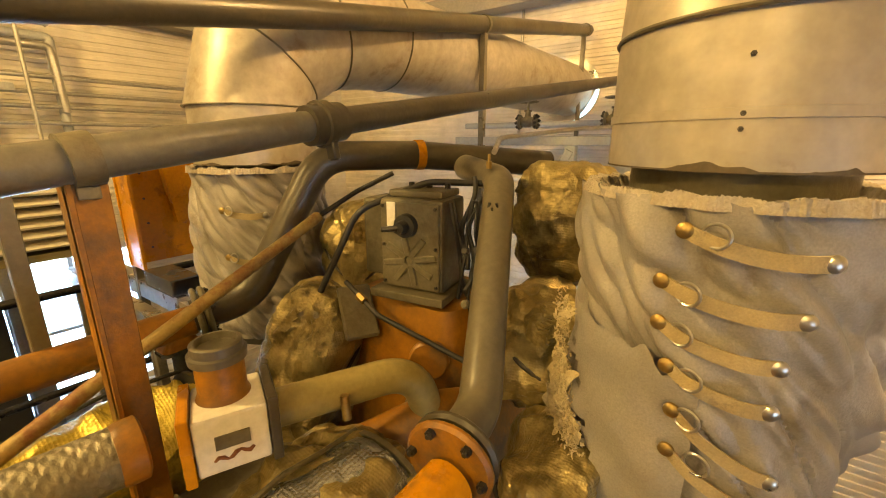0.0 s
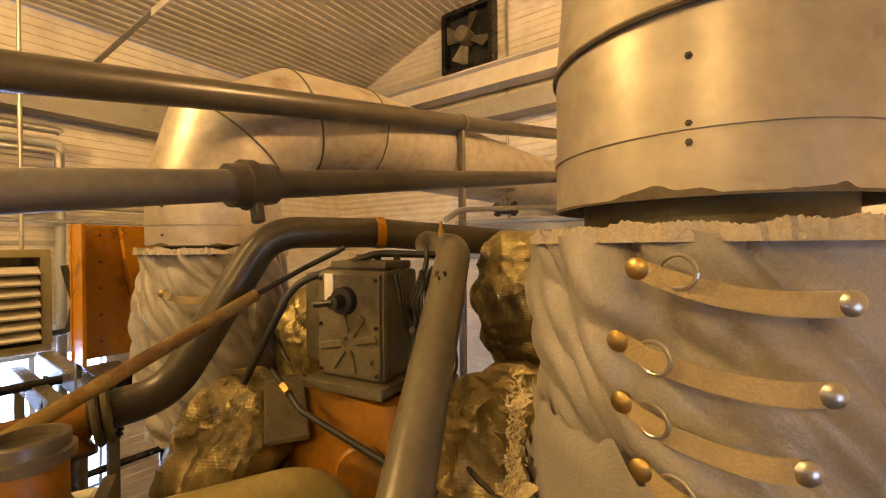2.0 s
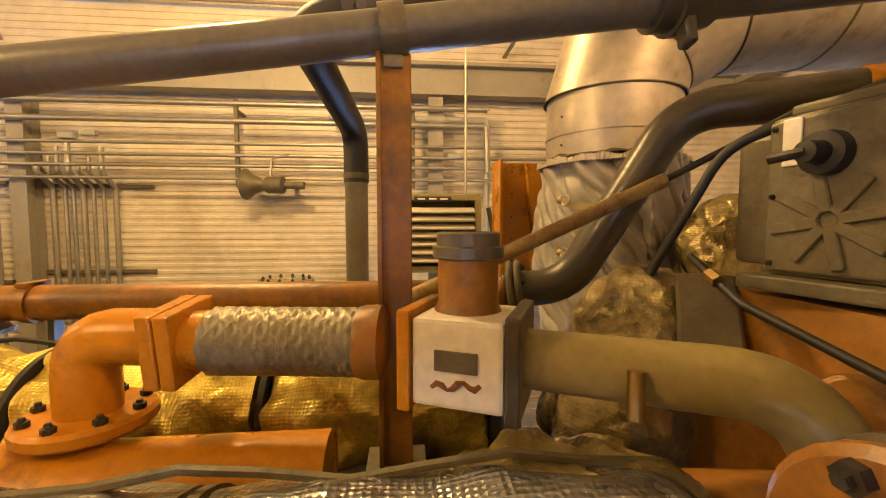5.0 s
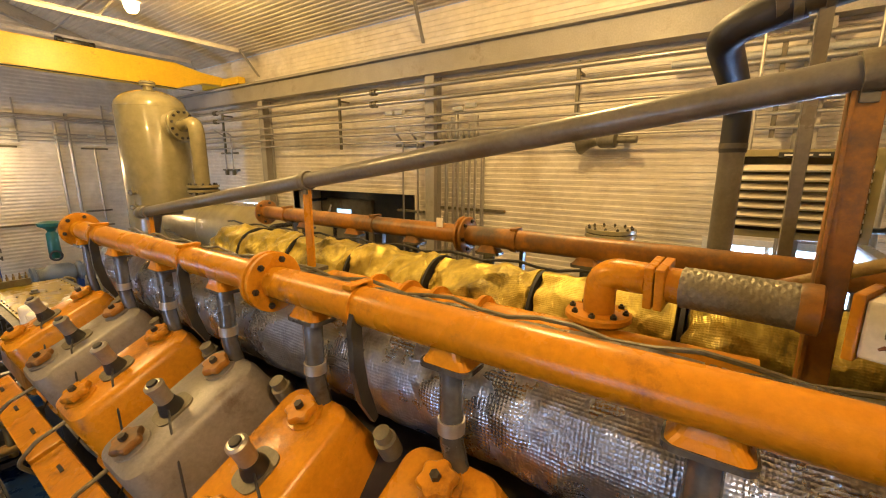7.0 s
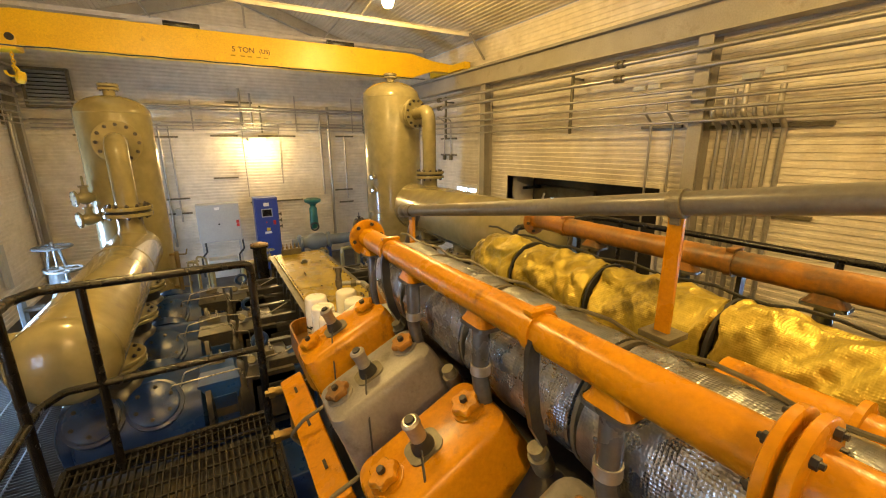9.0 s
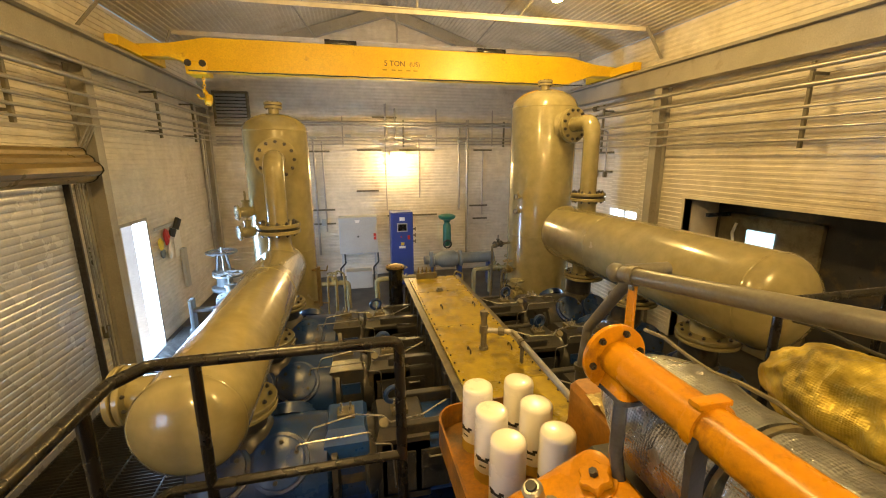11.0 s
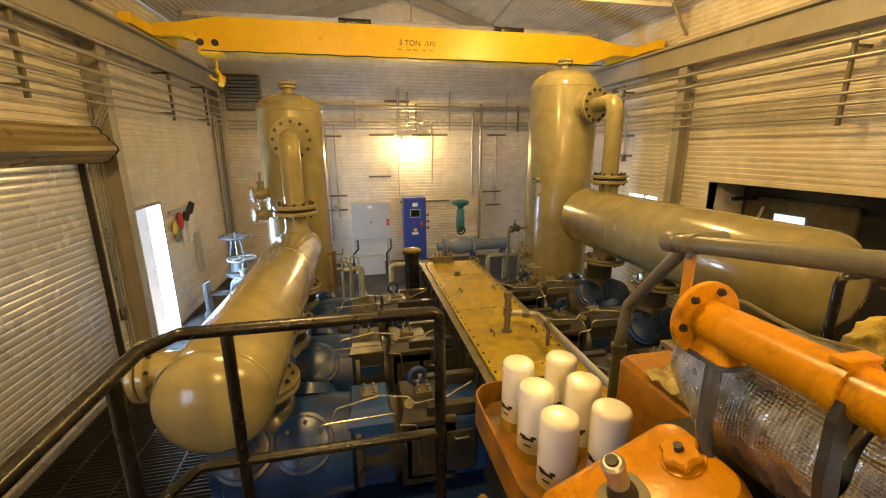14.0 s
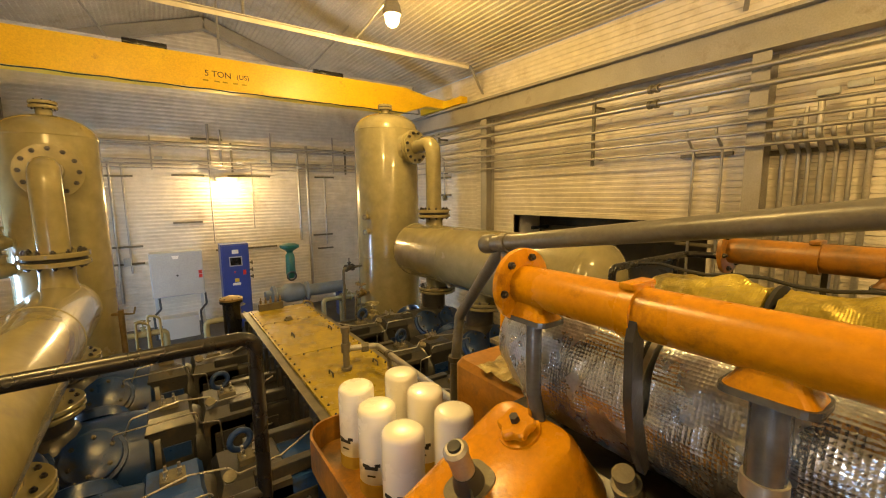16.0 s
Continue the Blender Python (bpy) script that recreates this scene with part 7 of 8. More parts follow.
for k, y in enumerate((-4.35, -4.05)):
    run("conduit", [(XW + 0.06, y, 0.05), (XW + 0.06, y, 3.2), (XI - 0.02, y, 3.35), (XI - 0.02, y, 3.42)], 0.016, "vertical galvanised conduit dropping down the wall", "dropping conduits")
for y0, y1, z in ((-3.62, -2.5, 3.12), (-3.62, -2.52, 2.2), (-4.5, -3.95, 3.15), (-4.5, -3.95, 2.1)):
    strut((XW + 0.035, y0, z), (XW + 0.035, y1, z))
for y in (-9.75, -9.45):
    run("conduit", [(XW + 0.06, y, 2.7), (XW + 0.06, y, 3.5), (XI - 0.02, y, 3.6)], 0.016, "short conduit drop ending on a channel", "dropping conduits")
    t = thing("switch_box", (XW + 0.06, y, 2.62), "small grey conduit outlet box", "box", "outlet boxes")
    bm = B()
    box(bm, (XW + 0.06, y, 2.66), (0.07, 0.06, 0.12), 0.008)
    part("box", bm, M_CAST, t)
strut((XW + 0.035, -9.95, 2.72), (XW + 0.035, -9.25, 2.72))
strut((XW + 0.035, -9.95, 3.1), (XW + 0.035, -9.25, 3.1))
for y, z in ((-4.4, 3.62), (-4.2, 3.62), (-3.15, 3.6), (-2.95, 3.63), (0.75, 3.45), (0.2, 3.45)):
    t = thing("conduit_box", (XI + 0.02, y, z), "small cast conduit fitting with white cover", "box", "conduit fittings")
    bm = B()
    box(bm, (XI + 0.03, y, z), (0.06, 0.16, 0.06), 0.012)
    part("body", bm, M_CABINET, t)

XJ = XE - 0.27
for k, (z, r) in enumerate(((4.08, 0.026), (3.9, 0.03), (3.73, 0.02), (3.6, 0.018), (3.5, 0.018), (3.4, 0.014))):
    run("conduit", [(XJ, -12.0, z), (XJ, 0.8, z)], r, "long galvanised conduit along the east wall", "east wall conduits")
for y in (-11.2, -9.6, -6.5, -4.2):
    strut((XJ + 0.045, y, 3.34), (XJ + 0.045, y, 4.14))
    t = thing("standoff", (XJ + 0.06, y, 3.5), "steel standoff arm behind the conduits", "bracket", "standoffs")
    for z in (3.45, 4.05):
        bm = B()
        bar(bm, (XE, y, z), (XJ + 0.06, y, z), 0.03, 0.03, 0)
        part("arm", bm, M_CAST, t, "", False)
for y, z0 in ((-7.55, 0.9), (-7.62, 0.0), (-7.68, 0.0)):
    run("conduit", [(XE - 0.02, y, z0), (XE - 0.02, y, 2.95), (XJ, y, 3.4)], 0.012, "thin conduit beside the roller door", "door conduits")
ps = thing("push_button_box", (XE - 0.05, -7.55, 0.84), "small dark push button box by the roller door", "box")
bm = B()
box(bm, (XE - 0.05, -7.55, 0.86), (0.07, 0.07, 0.16), 0.008)
part("box", bm, M_CAST, ps)
for y in (-12.25, -12.1, -11.95):
    run("conduit", [(XE - 0.1, y, 0.0), (XE - 0.1, y, 3.6)], 0.022, "vertical conduit in the corner", "corner conduits")

# south wall
YI = YS + 0.07
for x in (-3.7, -1.05, 1.75):
    strut((x, YS + 0.09, 3.28), (x, YS + 0.09, 3.92))
    t = thing("standoff", (x, YS + 0.03, 3.3), "steel standoff arms behind the conduits", "bracket", "standoffs")
    for z in (3.38, 3.82):
        bm = B()
        bar(bm, (x, YS, z), (x, YS + 0.072, z), 0.03, 0.03, 0)
        part("arm", bm, M_CAST, t, "", False)
for z, r in ((3.85, 0.03), (3.78, 0.022), (3.5, 0.018), (3.42, 0.016), (3.34, 0.014)):
    run("conduit", [(XW + 0.3, YI + 0.05, z), (XE - 0.3, YI + 0.05, z)], r, "galvanised conduit along the end wall", "end wall conduits")
for x, z0, z1, r in ((1.28, 1.0, 3.5, 0.022), (1.12, 0.6, 3.45, 0.026), (0.92, 1.2, 3.4, 0.02), (0.42, 3.3, 4.0, 0.016), (-0.6, 1.7, 3.9, 0.012), (-0.62, 3.4, 4.3, 0.03), (-0.85, 3.4, 4.2, 0.026), (-1.45, 2.0, 3.5, 0.012), (-1.9, 3.3, 4.2, 0.016), (-2.5, 1.65, 3.8, 0.03), (-2.72, 0.4, 3.95, 0.036), (-3.15, 1.5, 3.2, 0.022), (2.2, 0.4, 3.4, 0.016), (-3.4, 3.3, 4.2, 0.016)):
    run("conduit", [(x, YS + 0.006 + r, z0), (x, YS + 0.006 + r, z1)], r, "vertical conduit on the end wall", "end wall drops")
for x0, x1, z in ((1.4, 0.75, 3.17), (0.1, -0.5, 3.2), (-0.95, -1.85, 3.2), (-2.9, -3.4, 3.2), (1.35, 0.7, 1.75), (-2.8, -3.3, 1.75), (0.15, -0.4, 2.2), (-0.6, -1.9, 1.55), (1.35, 0.7, 1.4), (1.3, 0.4, 3.86), (-0.3, -0.9, 3.98), (2.6, 1.9, 3.2), (-2.9, -3.3, 1.4)):
    strut((x0, YI - 0.035, z), (x1, YI - 0.035, z))
for k, x in enumerate((1.28, 1.1, 0.3, -0.35, -1.2, -1.7, -2.5, -3.1)):
    t = thing("conduit_box", (x, YI + 0.05, 3.5), "small cast conduit fitting with pale cover", "box", "conduit fittings")
    bm = B()
    box(bm, (x, YI + 0.06, 3.42 + 0.06 * (k % 3)), (0.14, 0.06, 0.06), 0.012)
    part("body", bm, M_CABINET, t)
jb = thing("junction_box", (0.95, YI, 1.4), "small grey junction box on the end wall", "box")
bm = B()
box(bm, (0.98, YI + 0.02, 1.45), (0.12, 0.12, 0.16), 0.01)
part("box", bm, M_CABINET, jb)
lv = thing("wall_louver", (2.82, YS + 0.05, 3.72), "dark slatted ventilation louver high on the end wall", "louver")
bm = B()
for p, q in (((2.45, 3.72), (2.5, 4.48)), ((3.14, 3.72), (3.19, 4.48)), ((2.5, 4.43), (3.14, 4.48)), ((2.5, 3.72), (3.14, 3.77))):
    box(bm, ((p[0] + q[0]) / 2, YS + 0.08, (p[1] + q[1]) / 2), (q[0] - p[0], 0.12, q[1] - p[1]), 0.004)
part("frame", bm, M_CAST, lv, "", False)
bm = B()
box(bm, (2.82, YS + 0.03, 4.1), (0.66, 0.02, 0.68))
part("backing", bm, M_DARK, lv, "", False)
for k in range(9):
    bm = B()
    box(bm, (2.82, YS + 0.09, 3.81 + 0.073 * k), (0.64, 0.07, 0.01), 0.002, pose(0, 0, 0, 35))
    part("slat", bm, M_CABINET, lv, "", False)

# ---- control cabinets ----
cb = thing("control_cabinet", (0.2, -11.35, 0.9), "grey steel electrical cabinet with red label on a stand", "cabinet")
bm = B()
box(bm, (0.18, -11.4, 1.27), (0.86, 0.28, 0.86), 0.012)
part("body", bm, M_CABINET, cb, "", False)
bm = B()
box(bm, (0.18, -11.25, 1.27), (0.83, 0.02, 0.83), 0.006)
dr = part("door", bm, M_CABINET, cb, "", False)
bm = B()
rev(bm, (0.19, -11.24, 1.25), (0, 1, 0), [(0, 0.02), (0.025, 0.018)], 12)
part("latch", bm, M_BOLT, dr)
bm = B()
loft(bm, [[Vector((0.2 + u, -11.24 + d, 1.6 + w_)) for u, w_ in ((-0.06, 0.03), (0.06, 0.03), (0.04, -0.03), (-0.04, -0.03))] for d in (0, 0.003)])
part("white_label", bm, M_WHITE, dr, "", False)
for z in (1.2, 1.28):
    bm = B()
    box(bm, (-0.19, -11.238, z), (0.06, 0.004, 0.07), 0)
    part("red_label", bm, M_RED, dr, "", False)
bm = B()
box(bm, (0.2, -11.4, 0.21), (0.6, 0.3, 0.42), 0.012)
part("pedestal", bm, M_CABINET, cb, "", False)
for x in (-0.2, 0.56):
    bm = B()
    bar(bm, (x, -11.45, 0), (x, -11.45, 0.84), 0.05, 0.05, 0.004)
    part("leg", bm, M_CABINET, cb, "", False)
    bm = B()
    tube(bm, [(x - 0.05, -11.35, 0.84), (x - 0.06, -11.3, 0.62), (x + 0.06, -11.28, 0.5), (x + 0.05, -11.28, 0.05)], 0.02, 0.06, 10)
    part("flex_conduit", bm, M_RUBBER, cb)
bc = thing("control_cabinet", (-0.83, -11.3, 0), "blue free-standing control panel with small dark screen", "cabinet")
bm = B()
box(bm, (-0.83, -11.45, 0.9), (0.52, 0.4, 1.76), 0.015)
part("body", bm, M_BLUECAB, bc, "", False)
bm = B()
box(bm, (-0.83, -11.24, 0.95), (0.48, 0.02, 1.6), 0.008)
dr = part("door", bm, M_BLUECAB, bc, "", False)
for x, z, w_, h_, mt, nm, lb in ((-0.83, 1.42, 0.24, 0.2, M_CABINET, "bezel", ""), (-0.83, 1.42, 0.2, 0.155, M_BLACK, "screen", "dark display"), (-0.83, 1.62, 0.12, 0.08, M_WHITE, "white_label", ""), (-0.98, 1.18, 0.06, 0.1, M_RED, "red_label", ""), (-0.83, 1.03, 0.08, 0.07, M_TAG, "yellow_label", ""), (-0.82, 0.95, 0.15, 0.05, M_WHITE, "white_label", ""), (-0.8, 1.2, 0.03, 0.03, M_RED, "red_button", "")):
    bm = B()
    box(bm, (x, -11.226 + (0.004 if nm == "screen" else 0), z), (w_, 0.008, h_), 0.001)
    part(nm, bm, mt, dr, lb, False)
for z in (1.35, 1.2, 1.05):
    bm = B()
    rev(bm, (-1.1, -11.4, z), (-1, 0.2, 0), [(0, 0.02), (0.05, 0.02), (0.052, 0.045), (0.075, 0.045)], 14)
    part("side_gauge", bm, M_CAST, bc, "small round gauge")
ga = thing("control_valve", (-1.85, -11.2, 0.3), "green diaphragm control valve on white piping", "valve")
bm = B()
rev(bm, (-1.85, -11.0, 0.98), (0, 0, 1), [(0, 0.06), (0.1, 0.1), (0.5, 0.09), (0.55, 0.06), (0.6, 0.08), (0.66, 0.19), (0.7, 0.2), (0.72, 0.2), (0.75, 0.12), (0.76, 0.03)], 26)
part("actuator", bm, M_GREEN, ga, "dark green actuator")
bm = B()
tube(bm, [Vector((-1.83, -10.86, 1.05)) + Vector((0.09 * math.cos(k), 0, 0.09 * math.sin(k))) for k in (2 * math.pi * j / 18 for j in range(19))], 0.02, 0, 8, False)
part("handwheel", bm, M_RUBBER, ga)
bm = B()
rev(bm, (-1.3, -11.0, 0.66), (-1, 0, 0), [(0, 0.1), (0.12, 0.1), (0.14, 0.19), (0.2, 0.19), (0.22, 0.14), (0.34, 0.14), (0.42, 0.2), (0.72, 0.2), (0.8, 0.14), (0.85, 0.2), (0.9, 0.2), (0.92, 0.13), (1.7, 0.13)], 28)
part("body_pipe", bm, M_PALE, ga, "pale blue-grey pipe")
for x in (-1.5, -2.15, -2.9):
    bm = B()
    box(bm, (x, -11.0, 0.28), (0.1, 0.2, 0.56), 0.01)
    part("stand", bm, M_BLUE, ga, "", False)
for k, (x, y, z) in enumerate(((-3.2, -10.4, 0.55), (-2.75, -10.2, 0.6), (0.75, -10.0, 0.55), (-0.6, -9.6, 0.7))):
    valve("tan painted valve on the piping by the end wall", (x, y, z), (1, 0.1, 0), 0.17 if k < 2 else 0.14, M_VESSEL, k != 1, "end wall valves")
    run("process_pipe", [(x - 0.3, y, 0.0), (x - 0.3, y, z), (x + 0.5, y + 0.05, z), (x + 0.5, y + 0.05, 0.0)], 0.05, "tan painted process pipe near the end wall", "process pipes", 0.08, M_VESSEL, "pipe")

for (x, y, z), mt, wheel in (((-2.25, -8.2, 1.12), M_BRASS, True), ((-2.12, -8.35, 1.55), M_COMP, False), ((-2.2, -8.1, 0.8), M_COMP, True)):
    valve("small dark and brass valve standing beside the tall scrubber", (x, y, z), (1, 0.4, 0), 0.11, mt, wheel, "scrubber side valves")
    run("process_pipe", [(x - 0.3, y - 0.1, z), (x + 0.12, y + 0.05, z), (x + 0.14, y + 0.05, 0.0)], 0.022, "thin dark pipe dropping from the scrubber valve", "process pipes", 0.05, M_CAST, "pipe")
for x, y in ((0.62, -8.6), (0.5, -8.9), (-1.5, -8.4)):
    run("process_pipe", [(x, y, 0.0), (x, y, 1.05), (x + 0.14, y, 1.12), (x + 0.16, y - 0.02, 0.0)], 0.016, "thin olive instrument pipe loop near the scrubber foot", "instrument pipes", 0.06, M_OLIVE, "pipe")

# ---- valve group by the walk door ----
gv = valve("grey gate valve with large handwheel by the walk door", (2.45, -9.3, 0.62), (0.2, 1, 0), 0.3, M_PALE, True, "door side valves")
bm = B()
box(bm, (2.45, -9.3, 0.28), (0.14, 0.14, 0.56), 0.01)
part("stand", bm, M_PALE, gv, "", False)
wl = run("process_pipe", [(2.38, -8.9, 0.62), (2.38, -8.62, 0.62), (2.36, -8.5, 0.0)], 0.1, "pale grey process pipe bending to the floor", "process pipes", 0.18, M_PALE, "pipe")
flange_pair(wl, (2.4, -8.85, 0.62), (0.05, 1, 0), 0.17, 0.135, 10, 12, M_PALE)
bm = B()
box(bm, (2.86, -8.7, 0.6), (0.06, 0.16, 0.5), 0.01)
box(bm, (2.7, -8.7, 0.66), (0.3, 0.12, 0.05), 0.01)
box(bm, (2.86, -8.7, 0.18), (0.12, 0.16, 0.36), 0.01)
part("bracket", bm, M_PALE, wl, "", False)
tall = thing("gate_valve", (2.75, -10.1, 0), "tall grey gate valve with horizontal handwheel", "valve")
bm = B()
rev(bm, (2.75, -10.1, 0), (0, 0, 1), [(0, 0.14), (0.5, 0.14), (0.55, 0.24), (0.62, 0.24), (0.64, 0.15), (0.85, 0.13), (0.86, 0.2), (0.92, 0.2)], 26)
part("body", bm, M_PALE, tall)
for a in (0.0, math.pi):
    bm = B()
    bar(bm, (2.75 + 0.12 * math.cos(a), -10.1 + 0.03 * math.sin(a), 0.92), (2.75 + 0.07 * math.cos(a), -10.1, 1.24), 0.05, 0.04, 0.008)
    part("yoke_arm", bm, M_PALE, tall)
bm = B()
tube(bm, [(2.75, -10.1, 0.9), (2.75, -10.1, 1.38)], 0.022, 0, 10)
part("stem", bm, M_STEEL, tall)
bm = B()
tube(bm, [Vector((2.75, -10.1, 1.29)) + Vector((0.26 * math.cos(k), 0.26 * math.sin(k), 0)) for k in (2 * math.pi * j / 32 for j in range(33))], 0.02, 0, 8, False)
for k in range(2):
    a = math.pi * k / 2 + 0.4
    tube(bm, [(2.75 - 0.26 * math.cos(a), -10.1 - 0.26 * math.sin(a), 1.29), (2.75 + 0.26 * math.cos(a), -10.1 + 0.26 * math.sin(a), 1.29)], 0.014, 0, 8)
part("handwheel", bm, M_PALE, tall)

# hooks with gear beside the walk door
hb = thing("hook_rail", (XE - 0.03, -9.65, 1.85), "grey rail with hooks beside the walk door", "rail")
bm = B()
box(bm, (XE - 0.03, -9.75, 1.88), (0.03, 0.9, 0.05), 0.004)
part("rail", bm, M_CABINET, hb, "", False)
for y, z, w_, h_, mt, lb in ((-9.38, 1.62, 0.16, 0.22, M_TAG, "yellow cloth glove hanging on a hook"), (-9.42, 1.45, 0.12, 0.16, M_PALE, "pale plastic bottle hanging on a hook"), (-9.62, 1.7, 0.17, 0.3, M_RED, "dark red cloth hanging on a hook"), (-9.7, 1.45, 0.12, 0.34, M_WHITE, "white and orange cloth strips hanging on a hook"), (-9.85, 1.74, 0.22, 0.14, M_INK, "dark tilted wall sign"), (-10.1, 1.86, 0.2, 0.2, M_INK, "black plastic document holder tilted on the wall")):
    t = thing("hanging_item" if mt is not M_INK else "wall_holder", (XE - 0.05, y, z), lb, "gear", "gear by the door")
    bm = B()
    bmesh.ops.create_icosphere(bm, subdivisions=3, radius=0.5)
    bmesh.ops.transform(bm, verts=bm.verts, matrix=pose(XE - 0.06, y, z, 0, 0, 0) @ Matrix.Diagonal((0.07, w_, h_, 1)))
    crumple(bm, 0.02, 14.0, y)
    if mt is M_INK:
        bm.free()
        bm = B()
        box(bm, (XE - 0.07, y, z), (0.05, w_, h_), 0.006, pose(0, 0, 0, 18, -14, 0))
    part("body", bm, mt, t)
bm = B()
box(bm, (XE - 0.02, -10.15, 1.55), (0.006, 0.3, 0.6), 0)
part("sheet", bm, M_WHITE, thing("paper_notice", (XE - 0.02, -10.15, 1.3), "pale paper notice on the wall", "notice"), "", False)
fe = thing("wall_tray", (XE - 0.08, -10.2, 0.6), "narrow grey cable tray standing on the wall", "tray")
bm = B()
box(bm, (XE - 0.06, -10.25, 1.0), (0.06, 0.16, 0.75), 0.006)
part("tray", bm, M_CABINET, fe, "", False)

# ---- things by the west wall ----
hn = thing("alarm_horn", (XW + 0.1, -1.2, 3.08), "dark grey alarm horn on the west wall", "horn")
bm = B()
rev(bm, (-4.62, -1.46, 3.13), (0.1, 1, -0.02), [(0, 0.16), (0.02, 0.165), (0.1, 0.1), (0.2, 0.06), (0.24, 0.09), (0.4, 0.09), (0.42, 0.04), (0.62, 0.04)], 22)
part("horn_body", bm, M_CAST, hn)
bm = B()
tube(bm, [(-4.6, -1.2, 3.2), (-4.62, -1.18, 3.4), (-4.62, -1.0, 3.45)], 0.014, 0.05, 8)
part("feed_conduit", bm, M_CONDUIT, hn)
bm = B()
bar(bm, (XW, -1.0, 3.13), (-4.62, -1.0, 3.13), 0.06, 0.06, 0.004)
part("mount", bm, M_CAST, hn, "", False)
fc = thing("manway_flange", (-4.4, -1.0, 0), "grey vessel neck with bolted blind flange by the west wall", "vessel")
bm = B()
rev(bm, (-4.4, -1.0, 0), (0, 0, 1), [(0, 0.24), (2.02, 0.24), (2.03, 0.2), (2.06, 0.2)], 26)
part("neck", bm, M_CABINET, fc)
for z in (2.06, 2.115):
    bm = B()
    disc(bm, (-4.4, -1.0, z), (0, 0, 1), 0.27, 0.045, 28)
    part("flange", bm, M_VESSEL, fc)
bolts(fc, (-4.4, -1.0, 2.16), (0, 0, 1), 0.23, 12, 16)
bm = B()
box(bm, (-4.45, -0.15, 0.95), (0.5, 1.1, 1.9), 0.02)
part("body", bm, M_DARK, thing("equipment_cabinet", (-4.45, -0.15, 0), "dark equipment cabinet by the west wall", "cabinet"), "", False)
uh = thing("unit_heater", (-3.6, 0.43, 2.35), "grey hanging unit heater with slatted front and dark name plate", "heater")
for p, sz in (((-3.72, 0.43, 2.93), (0.62, 0.78, 0.05)), ((-3.72, 0.43, 2.35), (0.62, 0.78, 0.05)), ((-3.72, 0.06, 2.64), (0.62, 0.05, 0.54)), ((-3.72, 0.8, 2.64), (0.62, 0.05, 0.54)), ((-4.02, 0.43, 2.64), (0.03, 0.7, 0.54))):
    bm = B()
    box(bm, p, sz, 0.006)
    part("case_panel", bm, M_VESSEL, uh, "", False)
for k in range(7):
    bm = B()
    box(bm, (-3.42, 0.43, 2.43 + 0.066 * k), (0.09, 0.68, 0.016), 0.003, pose(0, 0, 0, 0, 25))
    part("slat", bm, M_WALL, uh, "cream louver slat", False)
bm = B()
box(bm, (-3.405, 0.43, 2.915), (0.012, 0.3, 0.04), 0.002)
part("name_plate", bm, M_INK, uh, "dark name plate with pale marks", False)
bm = B()
for k in range(3):
    box(bm, (-3.397, 0.34 + 0.09 * k, 2.915), (0.004, 0.06, 0.012), 0)
part("plate_marks", bm, M_WHITE, uh, "", False)
for y in (0.12, 0.74):
    bm = B()
    tube(bm, [(-3.72, y, 2.95), (-3.72, y, roof_z(-3.72) - 0.02)], 0.012, 0, 8)
    part("hanger_rod", bm, M_CONDUIT, uh)
bm = B()
tube(bm, [(-3.5, 0.9, 2.85), (-3.5, 0.95, 2.6), (-3.5, 0.92, 2.42), (-3.6, 0.86, 2.4)], 0.02, 0.05, 8)
part("gas_pipe", bm, M_CAST, uh)
og = thing("belt_guard", (-2.4, 0.95, 2.42), "bright orange sheet metal guard with folded panel", "guard")
bm = B()
box(bm, (-2.5, 0.97, 2.745), (0.016, 0.5, 0.65), 0.003)
part("panel", bm, M_ORANGE, og, "", False)
bm = B()
box(bm, (-2.42, 0.735, 2.745), (0.15, 0.016, 0.65), 0.003)
part("return_flange", bm, M_ORANGE, og, "", False)
bm = B()
loft(bm, [[Vector((-2.48 + d, y, z)) for y, z in ((0.9, 3.06), (1.2, 3.06), (1.2, 2.55), (0.95, 2.62))] for d in (0.0, 0.05)])
part("folded_panel", bm, M_ORANGE, og, "", False)
for k in range(5):
    piece("screw", BOLTS[6], Matrix.Translation((-2.49, 0.83, 2.5 + 0.13 * k)) @ turned((1, 0, 0)), og)
for y in (0.76, 1.18):
    bm = B()
    bar(bm, (-2.53, y, 1.22), (-2.53, y, 3.0), 0.04, 0.04, 0.003)
    part("post", bm, M_CAST, og, "dark steel post", False)
# bright steel all over, so that the top flanges mirror the window
ct = thing("steel_rack", (-2.7, 0.75, 0), "reflective steel channel frame beside the stack", "rack")
for y, z, w_ in ((0.78, 2.33, 0.075), (0.66, 2.27, 0.06)):
    bm = B()
    bar(bm, (-3.36, y, z), (-2.06, y, z), w_, 0.008, 0.002)
    bar(bm, (-3.36, y - w_ / 2 + 0.004, z - 0.045), (-2.06, y - w_ / 2 + 0.004, z - 0.045), 0.008, 0.08, 0.002)
    bar(bm, (-3.36, y, z - 0.086), (-2.06, y, z - 0.086), w_, 0.008, 0.002)
    part("channel", bm, M_STEEL, ct, "", False)
for x in (-3.3, -2.15):
    for y in (0.66, 0.78):
        bm = B()
        bar(bm, (x, y, 0), (x, y, 2.2), 0.04, 0.04, 0.003)
        part("leg", bm, M_CAST, ct, "", False)
bt = thing("box_section", (-2.12, 0.8, 2.335), "offcut of square steel box section lying on the frame", "steel section")
bm = B()
